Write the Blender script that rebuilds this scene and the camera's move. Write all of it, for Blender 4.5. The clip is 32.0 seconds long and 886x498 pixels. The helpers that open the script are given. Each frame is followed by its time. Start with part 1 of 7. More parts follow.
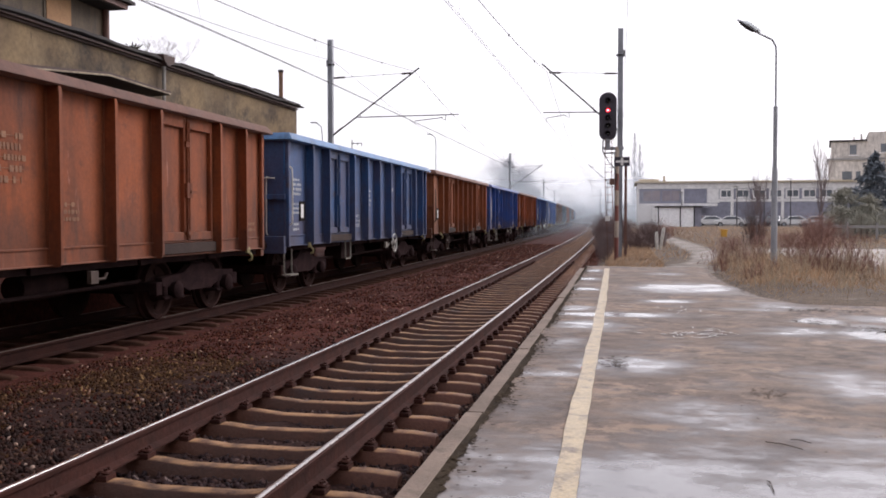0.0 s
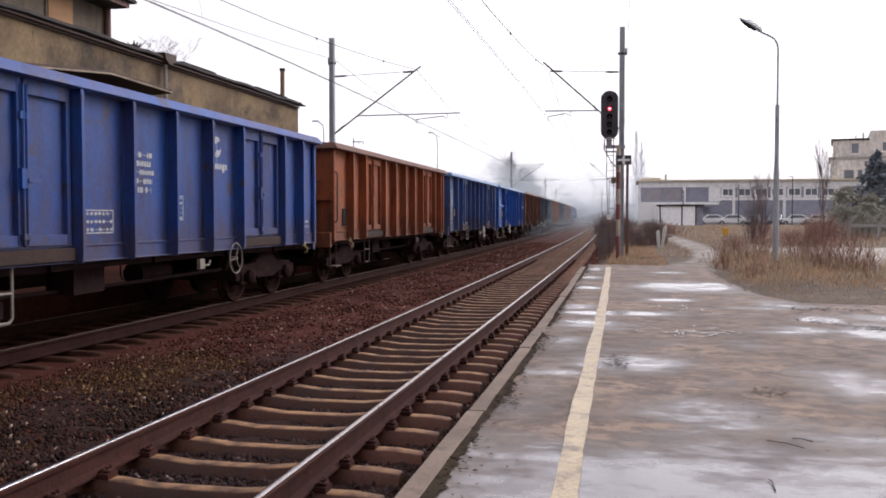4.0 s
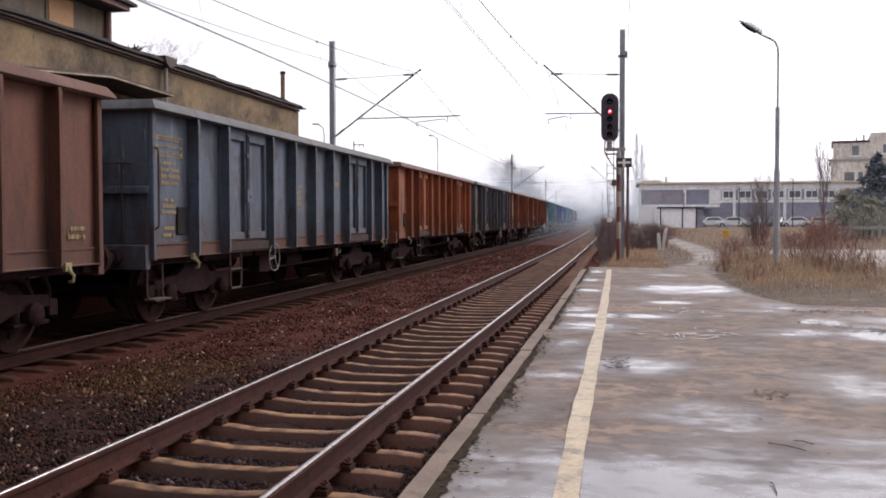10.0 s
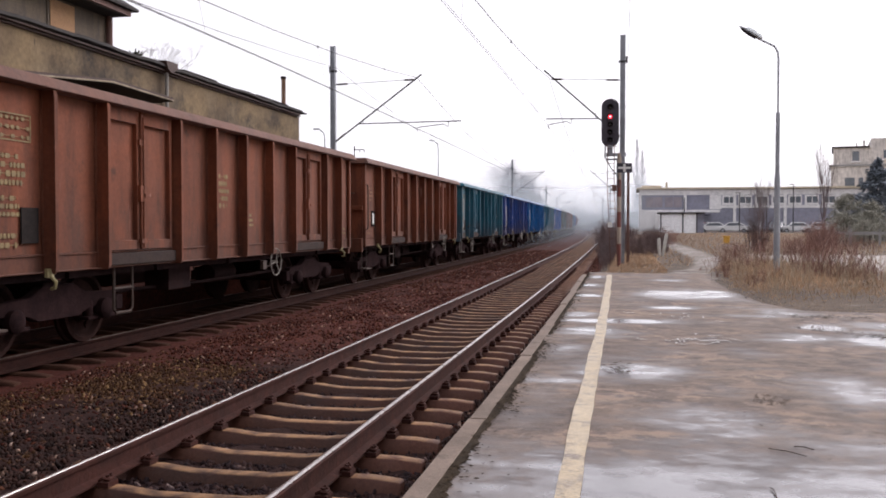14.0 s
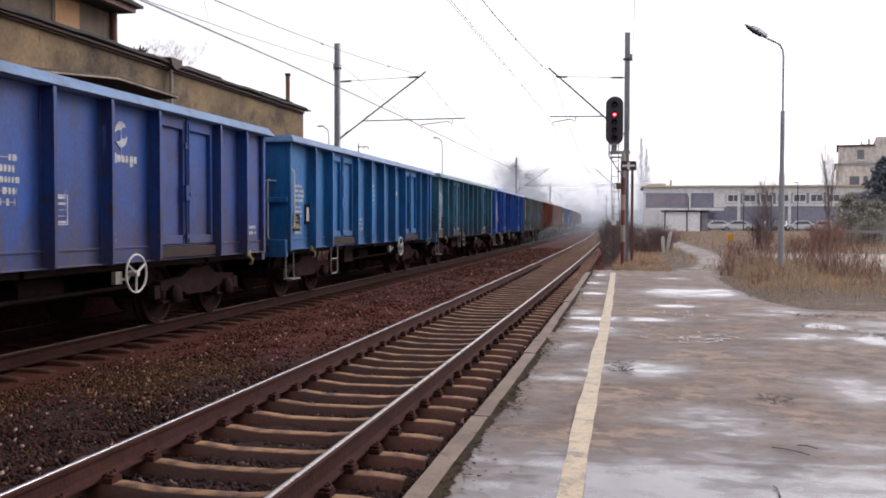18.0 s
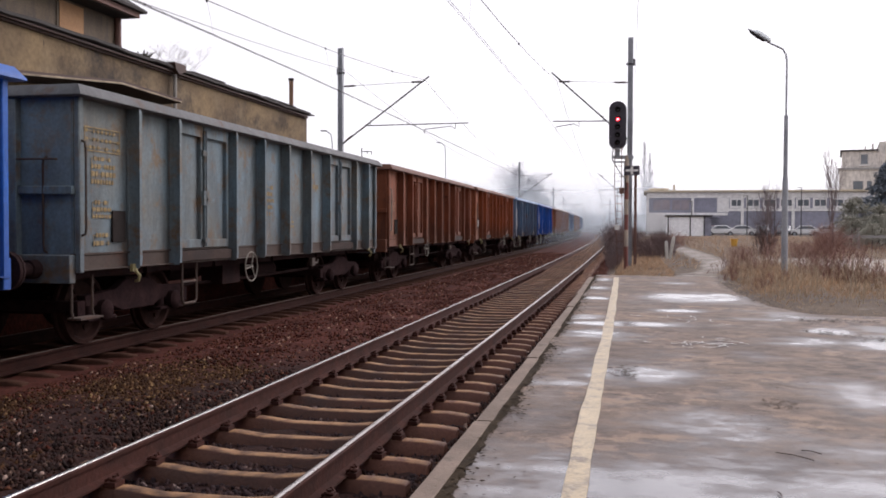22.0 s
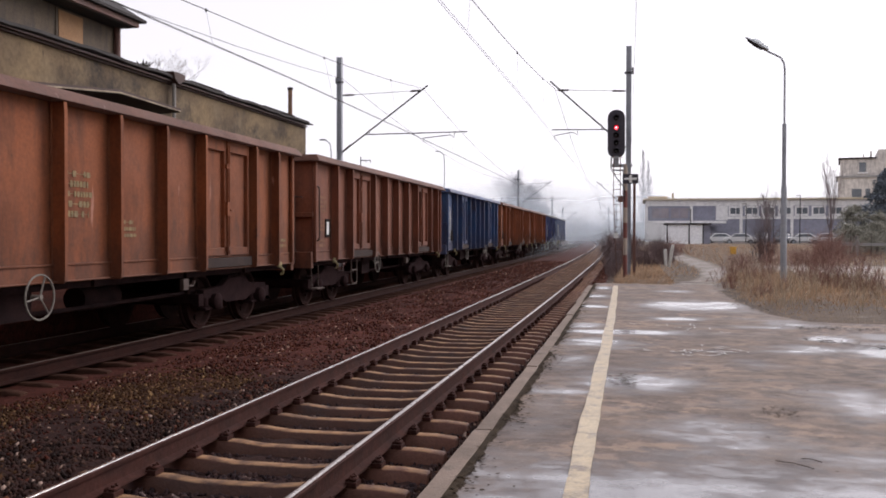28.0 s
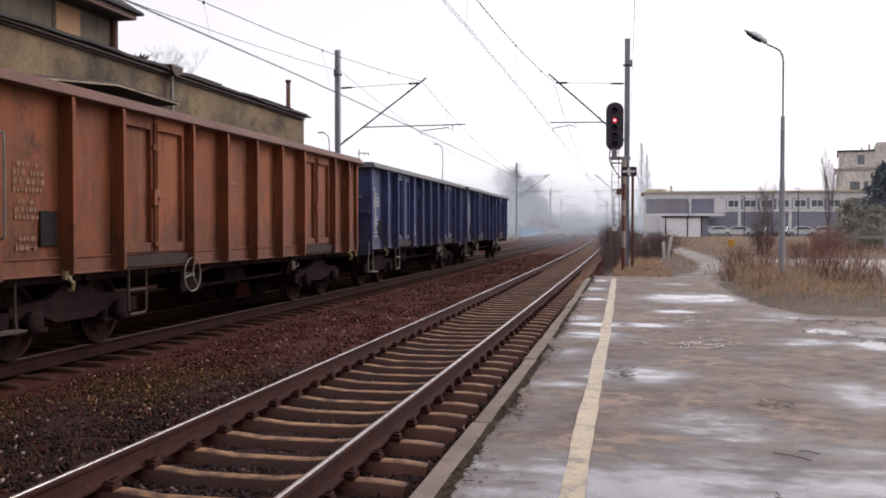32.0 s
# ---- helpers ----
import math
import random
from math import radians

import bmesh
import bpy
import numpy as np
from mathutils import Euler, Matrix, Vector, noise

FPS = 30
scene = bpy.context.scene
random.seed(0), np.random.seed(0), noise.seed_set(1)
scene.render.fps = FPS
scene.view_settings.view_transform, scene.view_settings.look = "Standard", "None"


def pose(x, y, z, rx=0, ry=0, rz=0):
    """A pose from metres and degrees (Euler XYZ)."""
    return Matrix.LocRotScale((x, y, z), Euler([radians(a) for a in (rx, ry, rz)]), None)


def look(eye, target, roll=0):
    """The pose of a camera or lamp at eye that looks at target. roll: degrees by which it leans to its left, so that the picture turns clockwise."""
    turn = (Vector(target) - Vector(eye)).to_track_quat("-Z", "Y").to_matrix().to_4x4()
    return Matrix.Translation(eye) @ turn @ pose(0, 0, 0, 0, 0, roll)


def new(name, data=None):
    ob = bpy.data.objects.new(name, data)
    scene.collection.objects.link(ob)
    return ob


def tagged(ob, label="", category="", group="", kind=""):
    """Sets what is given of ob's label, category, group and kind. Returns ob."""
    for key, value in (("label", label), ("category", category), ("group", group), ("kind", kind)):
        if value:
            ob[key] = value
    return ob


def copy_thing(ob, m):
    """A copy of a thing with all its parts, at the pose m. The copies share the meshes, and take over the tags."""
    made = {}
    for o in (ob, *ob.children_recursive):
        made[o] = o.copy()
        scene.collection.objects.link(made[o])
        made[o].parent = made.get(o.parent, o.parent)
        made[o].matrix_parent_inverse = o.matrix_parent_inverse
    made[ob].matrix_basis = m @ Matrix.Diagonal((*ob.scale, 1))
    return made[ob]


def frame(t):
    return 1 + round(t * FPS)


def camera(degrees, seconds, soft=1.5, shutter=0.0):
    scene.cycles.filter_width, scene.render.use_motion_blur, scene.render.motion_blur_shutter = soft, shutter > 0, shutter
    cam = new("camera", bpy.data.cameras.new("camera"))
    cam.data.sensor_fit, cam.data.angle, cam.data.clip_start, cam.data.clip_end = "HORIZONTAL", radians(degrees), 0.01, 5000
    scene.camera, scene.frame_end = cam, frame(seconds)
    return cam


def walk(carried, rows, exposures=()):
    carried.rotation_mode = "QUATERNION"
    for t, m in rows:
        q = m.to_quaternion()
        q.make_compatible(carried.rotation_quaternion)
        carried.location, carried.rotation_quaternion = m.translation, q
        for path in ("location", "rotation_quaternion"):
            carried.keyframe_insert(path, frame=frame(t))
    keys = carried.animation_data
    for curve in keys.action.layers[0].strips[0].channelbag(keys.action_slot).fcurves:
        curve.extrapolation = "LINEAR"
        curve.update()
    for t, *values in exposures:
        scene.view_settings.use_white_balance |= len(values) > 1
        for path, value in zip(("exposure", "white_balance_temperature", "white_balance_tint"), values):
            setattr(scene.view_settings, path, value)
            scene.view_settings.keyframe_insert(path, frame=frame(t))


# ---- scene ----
cam = camera(51.9, 32.0, soft=1.8)
EYE = (0.0, 0.0, 1.556)
# seconds and the turn of the head: tilt, lean and heading in degrees
PATH = [
    (0.0, 88.049, 0.000, 11.496),
    (0.5, 87.994, 0.018, 11.605),
    (1.0, 87.915, -0.124, 11.621),
    (1.5, 87.833, -0.024, 11.569),
    (2.0, 87.781, -0.030, 11.589),
    (2.5, 87.802, -0.188, 11.608),
    (3.0, 87.887, -0.014, 11.625),
    (3.5, 87.990, -0.045, 11.584),
    (5.5, 87.727, 0.095, 11.623),
    (6.0, 87.710, 0.042, 11.626),
    (6.5, 87.807, 0.074, 11.563),
    (7.0, 87.902, 0.123, 11.594),
    (7.5, 87.982, 0.073, 11.673),
    (8.0, 87.993, 0.041, 11.716),
    (8.5, 87.994, 0.051, 11.577),
    (9.0, 88.054, 0.033, 11.586),
    (9.5, 88.105, -0.002, 11.626),
    (10.0, 88.130, 0.062, 11.619),
    (10.5, 88.273, 0.015, 11.621),
    (11.0, 88.352, -0.007, 11.637),
    (11.5, 88.499, 0.009, 11.711),
    (12.0, 88.460, -0.106, 11.702),
    (12.5, 88.447, -0.092, 11.688),
    (13.0, 88.405, -0.166, 11.606),
    (13.5, 88.384, 0.002, 11.586),
    (14.0, 88.445, -0.005, 11.646),
    (14.5, 88.329, -0.024, 11.660),
    (16.5, 88.497, -0.038, 11.804),
    (17.0, 88.462, -0.189, 11.683),
    (17.5, 88.306, -0.193, 11.823),
    (18.0, 88.281, -0.181, 11.883),
    (18.5, 88.320, -0.162, 11.914),
    (19.0, 88.445, -0.160, 11.973),
    (19.5, 88.343, -0.274, 12.034),
    (20.0, 88.397, -0.142, 11.965),
    (20.5, 88.608, -0.044, 12.053),
    (21.0, 88.616, -0.153, 12.019),
    (21.5, 88.675, -0.167, 12.019),
    (22.0, 88.571, -0.212, 12.082),
    (22.5, 88.280, -0.117, 12.303),
    (23.0, 88.246, 0.053, 12.443),
    (23.5, 88.225, 0.020, 12.393),
    (24.0, 88.255, 0.072, 12.290),
    (24.5, 88.460, 0.037, 12.269),
    (25.0, 88.644, -0.037, 12.202),
    (25.5, 88.718, -0.062, 12.201),
    (27.5, 89.258, -0.143, 12.069),
    (28.0, 89.113, -0.087, 12.022),
    (28.5, 88.960, -0.006, 12.000),
    (29.0, 88.887, 0.043, 11.922),
    (29.5, 88.860, 0.047, 11.882),
    (30.0, 88.728, 0.025, 11.861),
    (30.5, 88.692, -0.106, 11.861),
    (31.0, 88.779, -0.049, 11.758),
    (31.5, 88.720, 0.004, 11.835),
    (32.0, 88.662, -0.067, 11.918),
]
walk(cam, [(t, pose(*EYE, rx, ry, rz)) for t, rx, ry, rz in PATH], exposures=[(0.0, 0.40, 6500, 19), (10.0, 0.40, 6500, 19), (24.0, 0.34, 6500, 19), (28.0, 0.27, 6500, 19), (32.0, 0.25, 6500, 19)])

# ---------------------------------------------------------------- light
world = bpy.data.worlds.new("overcast_sky")
scene.world = world
world.use_nodes = True
wn = world.node_tree.nodes
wl = world.node_tree.links
w_bg = wn["Background"]
w_sky = wn.new("ShaderNodeTexSky")
w_sky.sky_type, w_sky.sun_disc = "NISHITA", False
w_sky.sun_elevation, w_sky.sun_rotation = radians(34), radians(42)
w_hsv = wn.new("ShaderNodeHueSaturation")
w_hsv.inputs["Saturation"].default_value = 0.12
w_hsv.inputs["Value"].default_value = 1.0
w_mix = wn.new("ShaderNodeMix")
w_mix.data_type = "RGBA"
w_mix.inputs["Factor"].default_value = 0.50
w_mix.inputs["B"].default_value = (8.6, 8.75, 9.1, 1)
wl.new(w_sky.outputs["Color"], w_hsv.inputs["Color"])
wl.new(w_hsv.outputs["Color"], w_mix.inputs["A"])
wl.new(w_mix.outputs["Result"], w_bg.inputs["Color"])
w_bg.inputs["Strength"].default_value = 0.118

sun_data = bpy.data.lights.new("sun", "SUN")
sun_data.energy, sun_data.angle, sun_data.color = 1.5, radians(30), (1.0, 0.97, 0.93)
sun = new("sun", sun_data)
sun.matrix_world = look((50, 52, 46), (0, 0, 0))

# ---------------------------------------------------------------- line of the tracks
BEND = 0.000252          # both tracks bend gently to the left
NEAR, FAR = -2.761, -7.881   # centre lines of the two tracks


def line(o, s, z=0.0):
    """A point o metres beside the line of the tracks, s metres along it."""
    h = BEND * s
    return Vector((-(1 - math.cos(h)) / BEND + o * math.cos(h), math.sin(h) / BEND + o * math.sin(h), z))


def on_line(o, s, z=0.0):
    return Matrix.Translation(line(o, s, z)) @ Matrix.Rotation(BEND * s, 4, "Z")


# ---------------------------------------------------------------- materials
def surface(name, a, b, scale=2.0, rough=0.8, rough_var=0.12, bump=0.25, fine=30.0, metal=0.0, third=None,
            third_at=0.62, third_scale=1.3, stretch=(1, 1, 1), streak=None, spec=0.5, tone=0.16, ends=None, dust=None, scrape=None,
            top=None, patch=None, vary=0.0, splash=None):
    """A worn surface: two colours in broad patches, a third in spots, streaks that run down, fine grain and relief."""
    m = bpy.data.materials.new(name)
    m.use_nodes = True
    n, l = m.node_tree.nodes, m.node_tree.links
    bsdf = n["Principled BSDF"]
    co = n.new("ShaderNodeTexCoord")
    info = n.new("ShaderNodeObjectInfo")
    shift = n.new("ShaderNodeMath")
    shift.operation = "MULTIPLY"
    shift.inputs[1].default_value = 17.0
    l.new(info.outputs["Random"], shift.inputs[0])
    mp = n.new("ShaderNodeMapping")
    mp.inputs["Scale"].default_value = stretch
    l.new(co.outputs["Object"], mp.inputs["Vector"])

    def noise_at(sc, detail=5.0, vec=mp, rough_n=0.6):
        t = n.new("ShaderNodeTexNoise")
        t.noise_dimensions = "4D"
        t.inputs["Scale"].default_value = sc
        t.inputs["Detail"].default_value = detail
        t.inputs["Roughness"].default_value = rough_n
        l.new(vec.outputs["Vector"], t.inputs["Vector"])
        l.new(shift.outputs[0], t.inputs["W"])
        return t.outputs["Fac"]

    def ramp(f, lo, hi):
        r = n.new("ShaderNodeMapRange")
        r.inputs["From Min"].default_value, r.inputs["From Max"].default_value = lo, hi
        l.new(f, r.inputs["Value"])
        return r.outputs["Result"]

    def mix(f, c0, c1):
        x = n.new("ShaderNodeMix")
        x.data_type = "RGBA"
        l.new(f, x.inputs["Factor"])
        for key, c in (("A", c0), ("B", c1)):
            if isinstance(c, tuple):
                x.inputs[key].default_value = (*c, 1)
            else:
                l.new(c, x.inputs[key])
        return x.outputs["Result"]

    colour = mix(ramp(noise_at(scale), 0.35, 0.65), a, b)
    if streak:
        down = n.new("ShaderNodeMapping")
        down.inputs["Scale"].default_value = (2.4, 2.4, 0.5)
        l.new(co.outputs["Object"], down.inputs["Vector"])
        colour = mix(ramp(noise_at(1.6, 5.0, down), 0.47, 0.74), colour, streak)
    if third:
        colour = mix(ramp(noise_at(third_scale, 8.0, mp, 0.7), third_at, third_at + 0.12), colour, third)
    if dust:
        colour = mix(ramp(ramp(noise_at(0.75, 7.0, mp, 0.65), 0.50, 0.72), 0.0, 1.8), colour, dust)
    if scrape:
        thin = n.new("ShaderNodeMapping")
        thin.inputs["Scale"].default_value = (9, 9, 1.3)
        l.new(co.outputs["Object"], thin.inputs["Vector"])
        few = ramp(noise_at(0.9, 2.0), 0.50, 0.62)
        both = n.new("ShaderNodeMath")
        both.operation = "MULTIPLY"
        l.new(ramp(noise_at(1.0, 4.0, thin), 0.63, 0.70), both.inputs[0])
        l.new(few, both.inputs[1])
        colour = mix(both.outputs[0], colour, scrape)
    if ends:
        sep = n.new("ShaderNodeSeparateXYZ")
        l.new(co.outputs["Object"], sep.inputs[0])
        ab = n.new("ShaderNodeMath")
        ab.operation = "ABSOLUTE"
        l.new(sep.outputs["X"], ab.inputs[0])
        colour = mix(ramp(ab.outputs[0], ends[1], ends[2]), colour, ends[0])
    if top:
        # paler on faces that look up: wear, and daylight put into the colour
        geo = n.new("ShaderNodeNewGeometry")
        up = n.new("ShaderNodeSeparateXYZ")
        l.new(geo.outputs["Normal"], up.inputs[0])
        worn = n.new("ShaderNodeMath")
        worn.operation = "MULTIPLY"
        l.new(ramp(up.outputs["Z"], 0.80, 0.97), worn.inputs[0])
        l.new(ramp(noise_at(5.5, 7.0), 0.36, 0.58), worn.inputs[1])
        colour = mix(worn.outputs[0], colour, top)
    if patch:
        # a second colour where the mesh asks for it, frayed at its edge
        at_ = n.new("ShaderNodeAttribute")
        at_.attribute_name = patch[0]
        fray = n.new("ShaderNodeMath")
        l.new(at_.outputs["Fac"], fray.inputs[0])
        l.new(ramp(noise_at(1.4, 6.0), 0.2, 2.2), fray.inputs[1])
        colour = mix(ramp(fray.outputs[0], 0.35, 0.85), colour, patch[1])
    if splash:
        # track dirt thrown up against the side, in ragged tongues
        sp = n.new("ShaderNodeSeparateXYZ")
        l.new(co.outputs["Object"], sp.inputs[0])
        tongue = n.new("ShaderNodeMapping")
        tongue.inputs["Scale"].default_value = (3.2, 3.2, 1.1)
        l.new(co.outputs["Object"], tongue.inputs["Vector"])
        reach = n.new("ShaderNodeMath")
        l.new(noise_at(1.5, 7.0, tongue, 0.7), reach.inputs[0])
        l.new(ramp(sp.outputs["Z"], 4.2, 0.9), reach.inputs[1])
        hold = n.new("ShaderNodeMath")
        hold.operation = "MULTIPLY"
        hold.inputs[1].default_value = splash[1]
        l.new(ramp(reach.outputs[0], 1.24, 1.44), hold.inputs[0])
        colour = mix(hold.outputs[0], colour, splash[0])
    grain = noise_at(fine, 3.0)
    hsv = n.new("ShaderNodeHueSaturation")
    val = n.new("ShaderNodeMapRange")
    val.inputs["From Min"].default_value, val.inputs["From Max"].default_value = 0.3, 0.7
    val.inputs["To Min"].default_value, val.inputs["To Max"].default_value = 1 - tone, 1 + tone
    l.new(grain, val.inputs["Value"])
    if vary:
        each = n.new("ShaderNodeMapRange")
        each.inputs["To Min"].default_value, each.inputs["To Max"].default_value = 1 - vary, 1 + vary
        l.new(info.outputs["Random"], each.inputs["Value"])
        product = n.new("ShaderNodeMath")
        product.operation = "MULTIPLY"
        l.new(val.outputs["Result"], product.inputs[0])
        l.new(each.outputs["Result"], product.inputs[1])
        l.new(product.outputs[0], hsv.inputs["Value"])
    else:
        l.new(val.outputs["Result"], hsv.inputs["Value"])
    l.new(colour, hsv.inputs["Color"])
    l.new(hsv.outputs["Color"], bsdf.inputs["Base Color"])
    rr = n.new("ShaderNodeMapRange")
    rr.inputs["To Min"].default_value, rr.inputs["To Max"].default_value = max(rough - rough_var, 0.03), min(rough + rough_var, 1)
    l.new(noise_at(scale * 2.3), rr.inputs["Value"])
    l.new(rr.outputs["Result"], bsdf.inputs["Roughness"])
    if bump:
        bp = n.new("ShaderNodeBump")
        bp.inputs["Strength"].default_value = bump
        bp.inputs["Distance"].default_value = 0.02
        l.new(grain, bp.inputs["Height"])
        l.new(bp.outputs["Normal"], bsdf.inputs["Normal"])
    bsdf.inputs["Metallic"].default_value = metal
    bsdf.inputs["Specular IOR Level"].default_value = spec
    return m


def glow(name, colour, strength):
    m = bpy.data.materials.new(name)
    m.use_nodes = True
    b = m.node_tree.nodes["Principled BSDF"]
    b.inputs["Base Color"].default_value = (*colour, 1)
    b.inputs["Emission Color"].default_value = (*colour, 1)
    b.inputs["Emission Strength"].default_value = strength
    return m


def paint(name, a, b, streak, rust=(0.10, 0.045, 0.025), at=0.63, rough=0.55, dirt=0.5):
    pale = tuple(0.84 * v + 0.16 * (0.30 * a[0] + 0.5 * a[1] + 0.2 * a[2]) + 0.010 for v in a)
    m = surface(name, a, b, scale=0.9, rough=rough, rough_var=0.15, bump=0.12, fine=22, third=rust, third_at=at - 0.045,
                third_scale=2.3, streak=streak, tone=0.15, spec=0.26, vary=0.13, splash=((0.072, 0.053, 0.062) if a[2] > 2 * a[0] else (0.056, 0.031, 0.024), dirt), dust=pale, scrape=tuple(min(1.25 * v + 0.05, 1) for v in pale))
    # a film of fine dust, seen most along the side
    bsdf = m.node_tree.nodes["Principled BSDF"]
    bsdf.inputs["Sheen Weight"].default_value = 0.12
    bsdf.inputs["Sheen Roughness"].default_value = 0.5
    bsdf.inputs["Sheen Tint"].default_value = (0.78, 0.68, 0.64, 1)
    return m


PAINTS = {
    "orange": paint("orange_oxide_paint", (0.285, 0.071, 0.020), (0.200, 0.052, 0.017), (0.090, 0.028, 0.014), (0.070, 0.022, 0.014), 0.63, 0.7),
    "brown": paint("red_brown_paint", (0.2128, 0.0616, 0.0269), (0.1478, 0.0448, 0.0213), (0.070, 0.024, 0.013), (0.056, 0.021, 0.012), 0.63, 0.75),
    "tan": paint("faded_tan_brown_paint", (0.265, 0.0784, 0.0265), (0.1887, 0.0572, 0.0212), (0.086, 0.029, 0.014), (0.064, 0.026, 0.014), 0.63, 0.75),
    "umber": paint("dusty_warm_brown_paint", (0.222, 0.072, 0.036), (0.160, 0.053, 0.028), (0.088, 0.034, 0.021), (0.070, 0.028, 0.016), 0.64, 0.7, 0.45),
    "dark": paint("dark_brown_paint", (0.1322, 0.0515, 0.0325), (0.0952, 0.0392, 0.0258), (0.050, 0.022, 0.015), (0.120, 0.048, 0.020), 0.62, 0.75),
    "royal": paint("fresh_royal_blue_paint", (0.004, 0.088, 0.375), (0.003, 0.060, 0.280), (0.010, 0.030, 0.136), (0.032, 0.028, 0.048), 0.70, 0.42, 0.16),
    "indigo": paint("dirty_indigo_blue_paint", (0.009, 0.0739, 0.3024), (0.0336, 0.0538, 0.1848), (0.036, 0.036, 0.095), (0.060, 0.042, 0.046), 0.60, 0.5, 0.60),
    "mid": paint("scuffed_mid_blue_paint", (0.015, 0.090, 0.285), (0.050, 0.062, 0.155), (0.046, 0.046, 0.096), (0.055, 0.040, 0.045), 0.60, 0.48, 0.60),
    "dusk": paint("dusty_violet_blue_paint", (0.025, 0.092, 0.235), (0.062, 0.074, 0.150), (0.046, 0.052, 0.100), (0.070, 0.054, 0.062), 0.61, 0.55, 0.50),
    "denim": paint("scuffed_denim_blue_paint", (0.0308, 0.0836, 0.198), (0.055, 0.0594, 0.1188), (0.030, 0.034, 0.066), (0.060, 0.042, 0.040), 0.58, 0.5, 0.30),
    "navy": paint("dull_dark_blue_paint", (0.0621, 0.0874, 0.2185), (0.0483, 0.0644, 0.1552), (0.026, 0.028, 0.058), (0.066, 0.040, 0.038), 0.58, 0.5),
    "faded": paint("faded_light_blue_paint", (0.052, 0.130, 0.228), (0.098, 0.112, 0.165), (0.066, 0.070, 0.092), (0.095, 0.065, 0.058), 0.60, 0.6, 0.55),
    "sky": paint("bright_sky_blue_paint", (0.005, 0.146, 0.380), (0.005, 0.108, 0.295), (0.008, 0.055, 0.144), (0.040, 0.044, 0.060), 0.66, 0.48, 0.25),
    "teal": paint("weathered_teal_paint", (0.022, 0.1408, 0.2002), (0.0198, 0.0968, 0.1342), (0.016, 0.048, 0.066), (0.072, 0.044, 0.028), 0.62, 0.6),
    "cyan": paint("rust_scabbed_blue_green_paint", (0.028, 0.152, 0.240), (0.023, 0.105, 0.175), (0.018, 0.046, 0.068), (0.075, 0.042, 0.030), 0.62, 0.6),
    "slate": paint("grey_blue_paint", (0.0899, 0.1218, 0.1682), (0.0696, 0.0841, 0.1087), (0.026, 0.027, 0.034), (0.056, 0.042, 0.036), 0.58, 0.65),
    "sage": paint("pale_grey_green_paint", (0.128, 0.196, 0.240), (0.142, 0.152, 0.140), (0.072, 0.084, 0.090), (0.150, 0.102, 0.060), 0.56, 0.65, 0.3),
    "grime": paint("grimy_blue_grey_paint", (0.062, 0.075, 0.100), (0.074, 0.062, 0.066), (0.032, 0.030, 0.030), (0.078, 0.045, 0.034), 0.54, 0.65),
    "mud": paint("coal_stained_grey_brown_paint", (0.070, 0.053, 0.042), (0.050, 0.039, 0.032), (0.040, 0.032, 0.028), (0.088, 0.040, 0.024), 0.58, 0.75),
}
# blue and pale teal: skylight on the sloping rims put into the paint
RIMS = {
    "blue": paint("chalky_blue_rim_paint", (0.100, 0.215, 0.400), (0.066, 0.155, 0.310), (0.05, 0.09, 0.16), (0.09, 0.07, 0.06), 0.66, 0.45),
    "rust": paint("dusty_red_brown_rim_paint", (0.150, 0.064, 0.042), (0.100, 0.044, 0.030), (0.085, 0.04, 0.03), (0.07, 0.03, 0.02), 0.6, 0.7),
    "grey": paint("dusty_grey_rim_paint", (0.105, 0.112, 0.118), (0.078, 0.082, 0.086), (0.05, 0.05, 0.05), (0.08, 0.05, 0.035), 0.6, 0.65),
    "teal": PAINTS["teal"],
    "cyan": paint("chalky_pale_teal_rim_paint", (0.070, 0.180, 0.215), (0.048, 0.130, 0.160), (0.03, 0.07, 0.09), (0.08, 0.06, 0.05), 0.64, 0.55),
}
M_UNDER = surface("sooty_underframe_steel", (0.0388, 0.0217, 0.0209), (0.0232, 0.0147, 0.0155), 3, 0.9, bump=0.3, third=(0.048, 0.024, 0.017), third_at=0.62, spec=0.05)
M_BOGIE = surface("rusty_bogie_steel", (0.0336, 0.0184, 0.0184), (0.0192, 0.0112, 0.012), 5, 0.9, bump=0.4, third=(0.045, 0.021, 0.015), third_at=0.62, spec=0.03)
M_GRIME = surface("oily_brown_grime", (0.050, 0.030, 0.024), (0.030, 0.020, 0.018), 3, 0.8, bump=0.3, third=(0.085, 0.042, 0.026), third_at=0.6, third_scale=2.5, spec=0.25)
M_WHEEL = surface("wheel_steel", (0.0392, 0.0196, 0.0168), (0.0252, 0.014, 0.0126), 6, 0.85, bump=0.2, third=(0.028, 0.018, 0.013), third_at=0.62, third_scale=4, spec=0.04)
M_WHITE = surface("dirty_white_enamel", (0.62, 0.60, 0.56), (0.45, 0.43, 0.39), 6, 0.6, bump=0.1, third=(0.25, 0.2, 0.16), third_at=0.62)
M_OLDWHITE = surface("rubbed_grey_white_enamel", (0.23, 0.205, 0.175), (0.15, 0.13, 0.11), 6, 0.7, bump=0.1)
M_YELLOWISH = surface("chalky_yellow_enamel", (0.34, 0.29, 0.13), (0.24, 0.20, 0.10), 8, 0.6, bump=0.1)
M_MARK = surface("faded_white_lettering", (0.50, 0.52, 0.54), (0.30, 0.32, 0.35), 7, 0.7, bump=0.05, tone=0.25)
M_MARK_TAN = surface("faded_yellow_lettering", (0.29, 0.21, 0.09), (0.17, 0.115, 0.055), 7, 0.7, bump=0.05, tone=0.25)
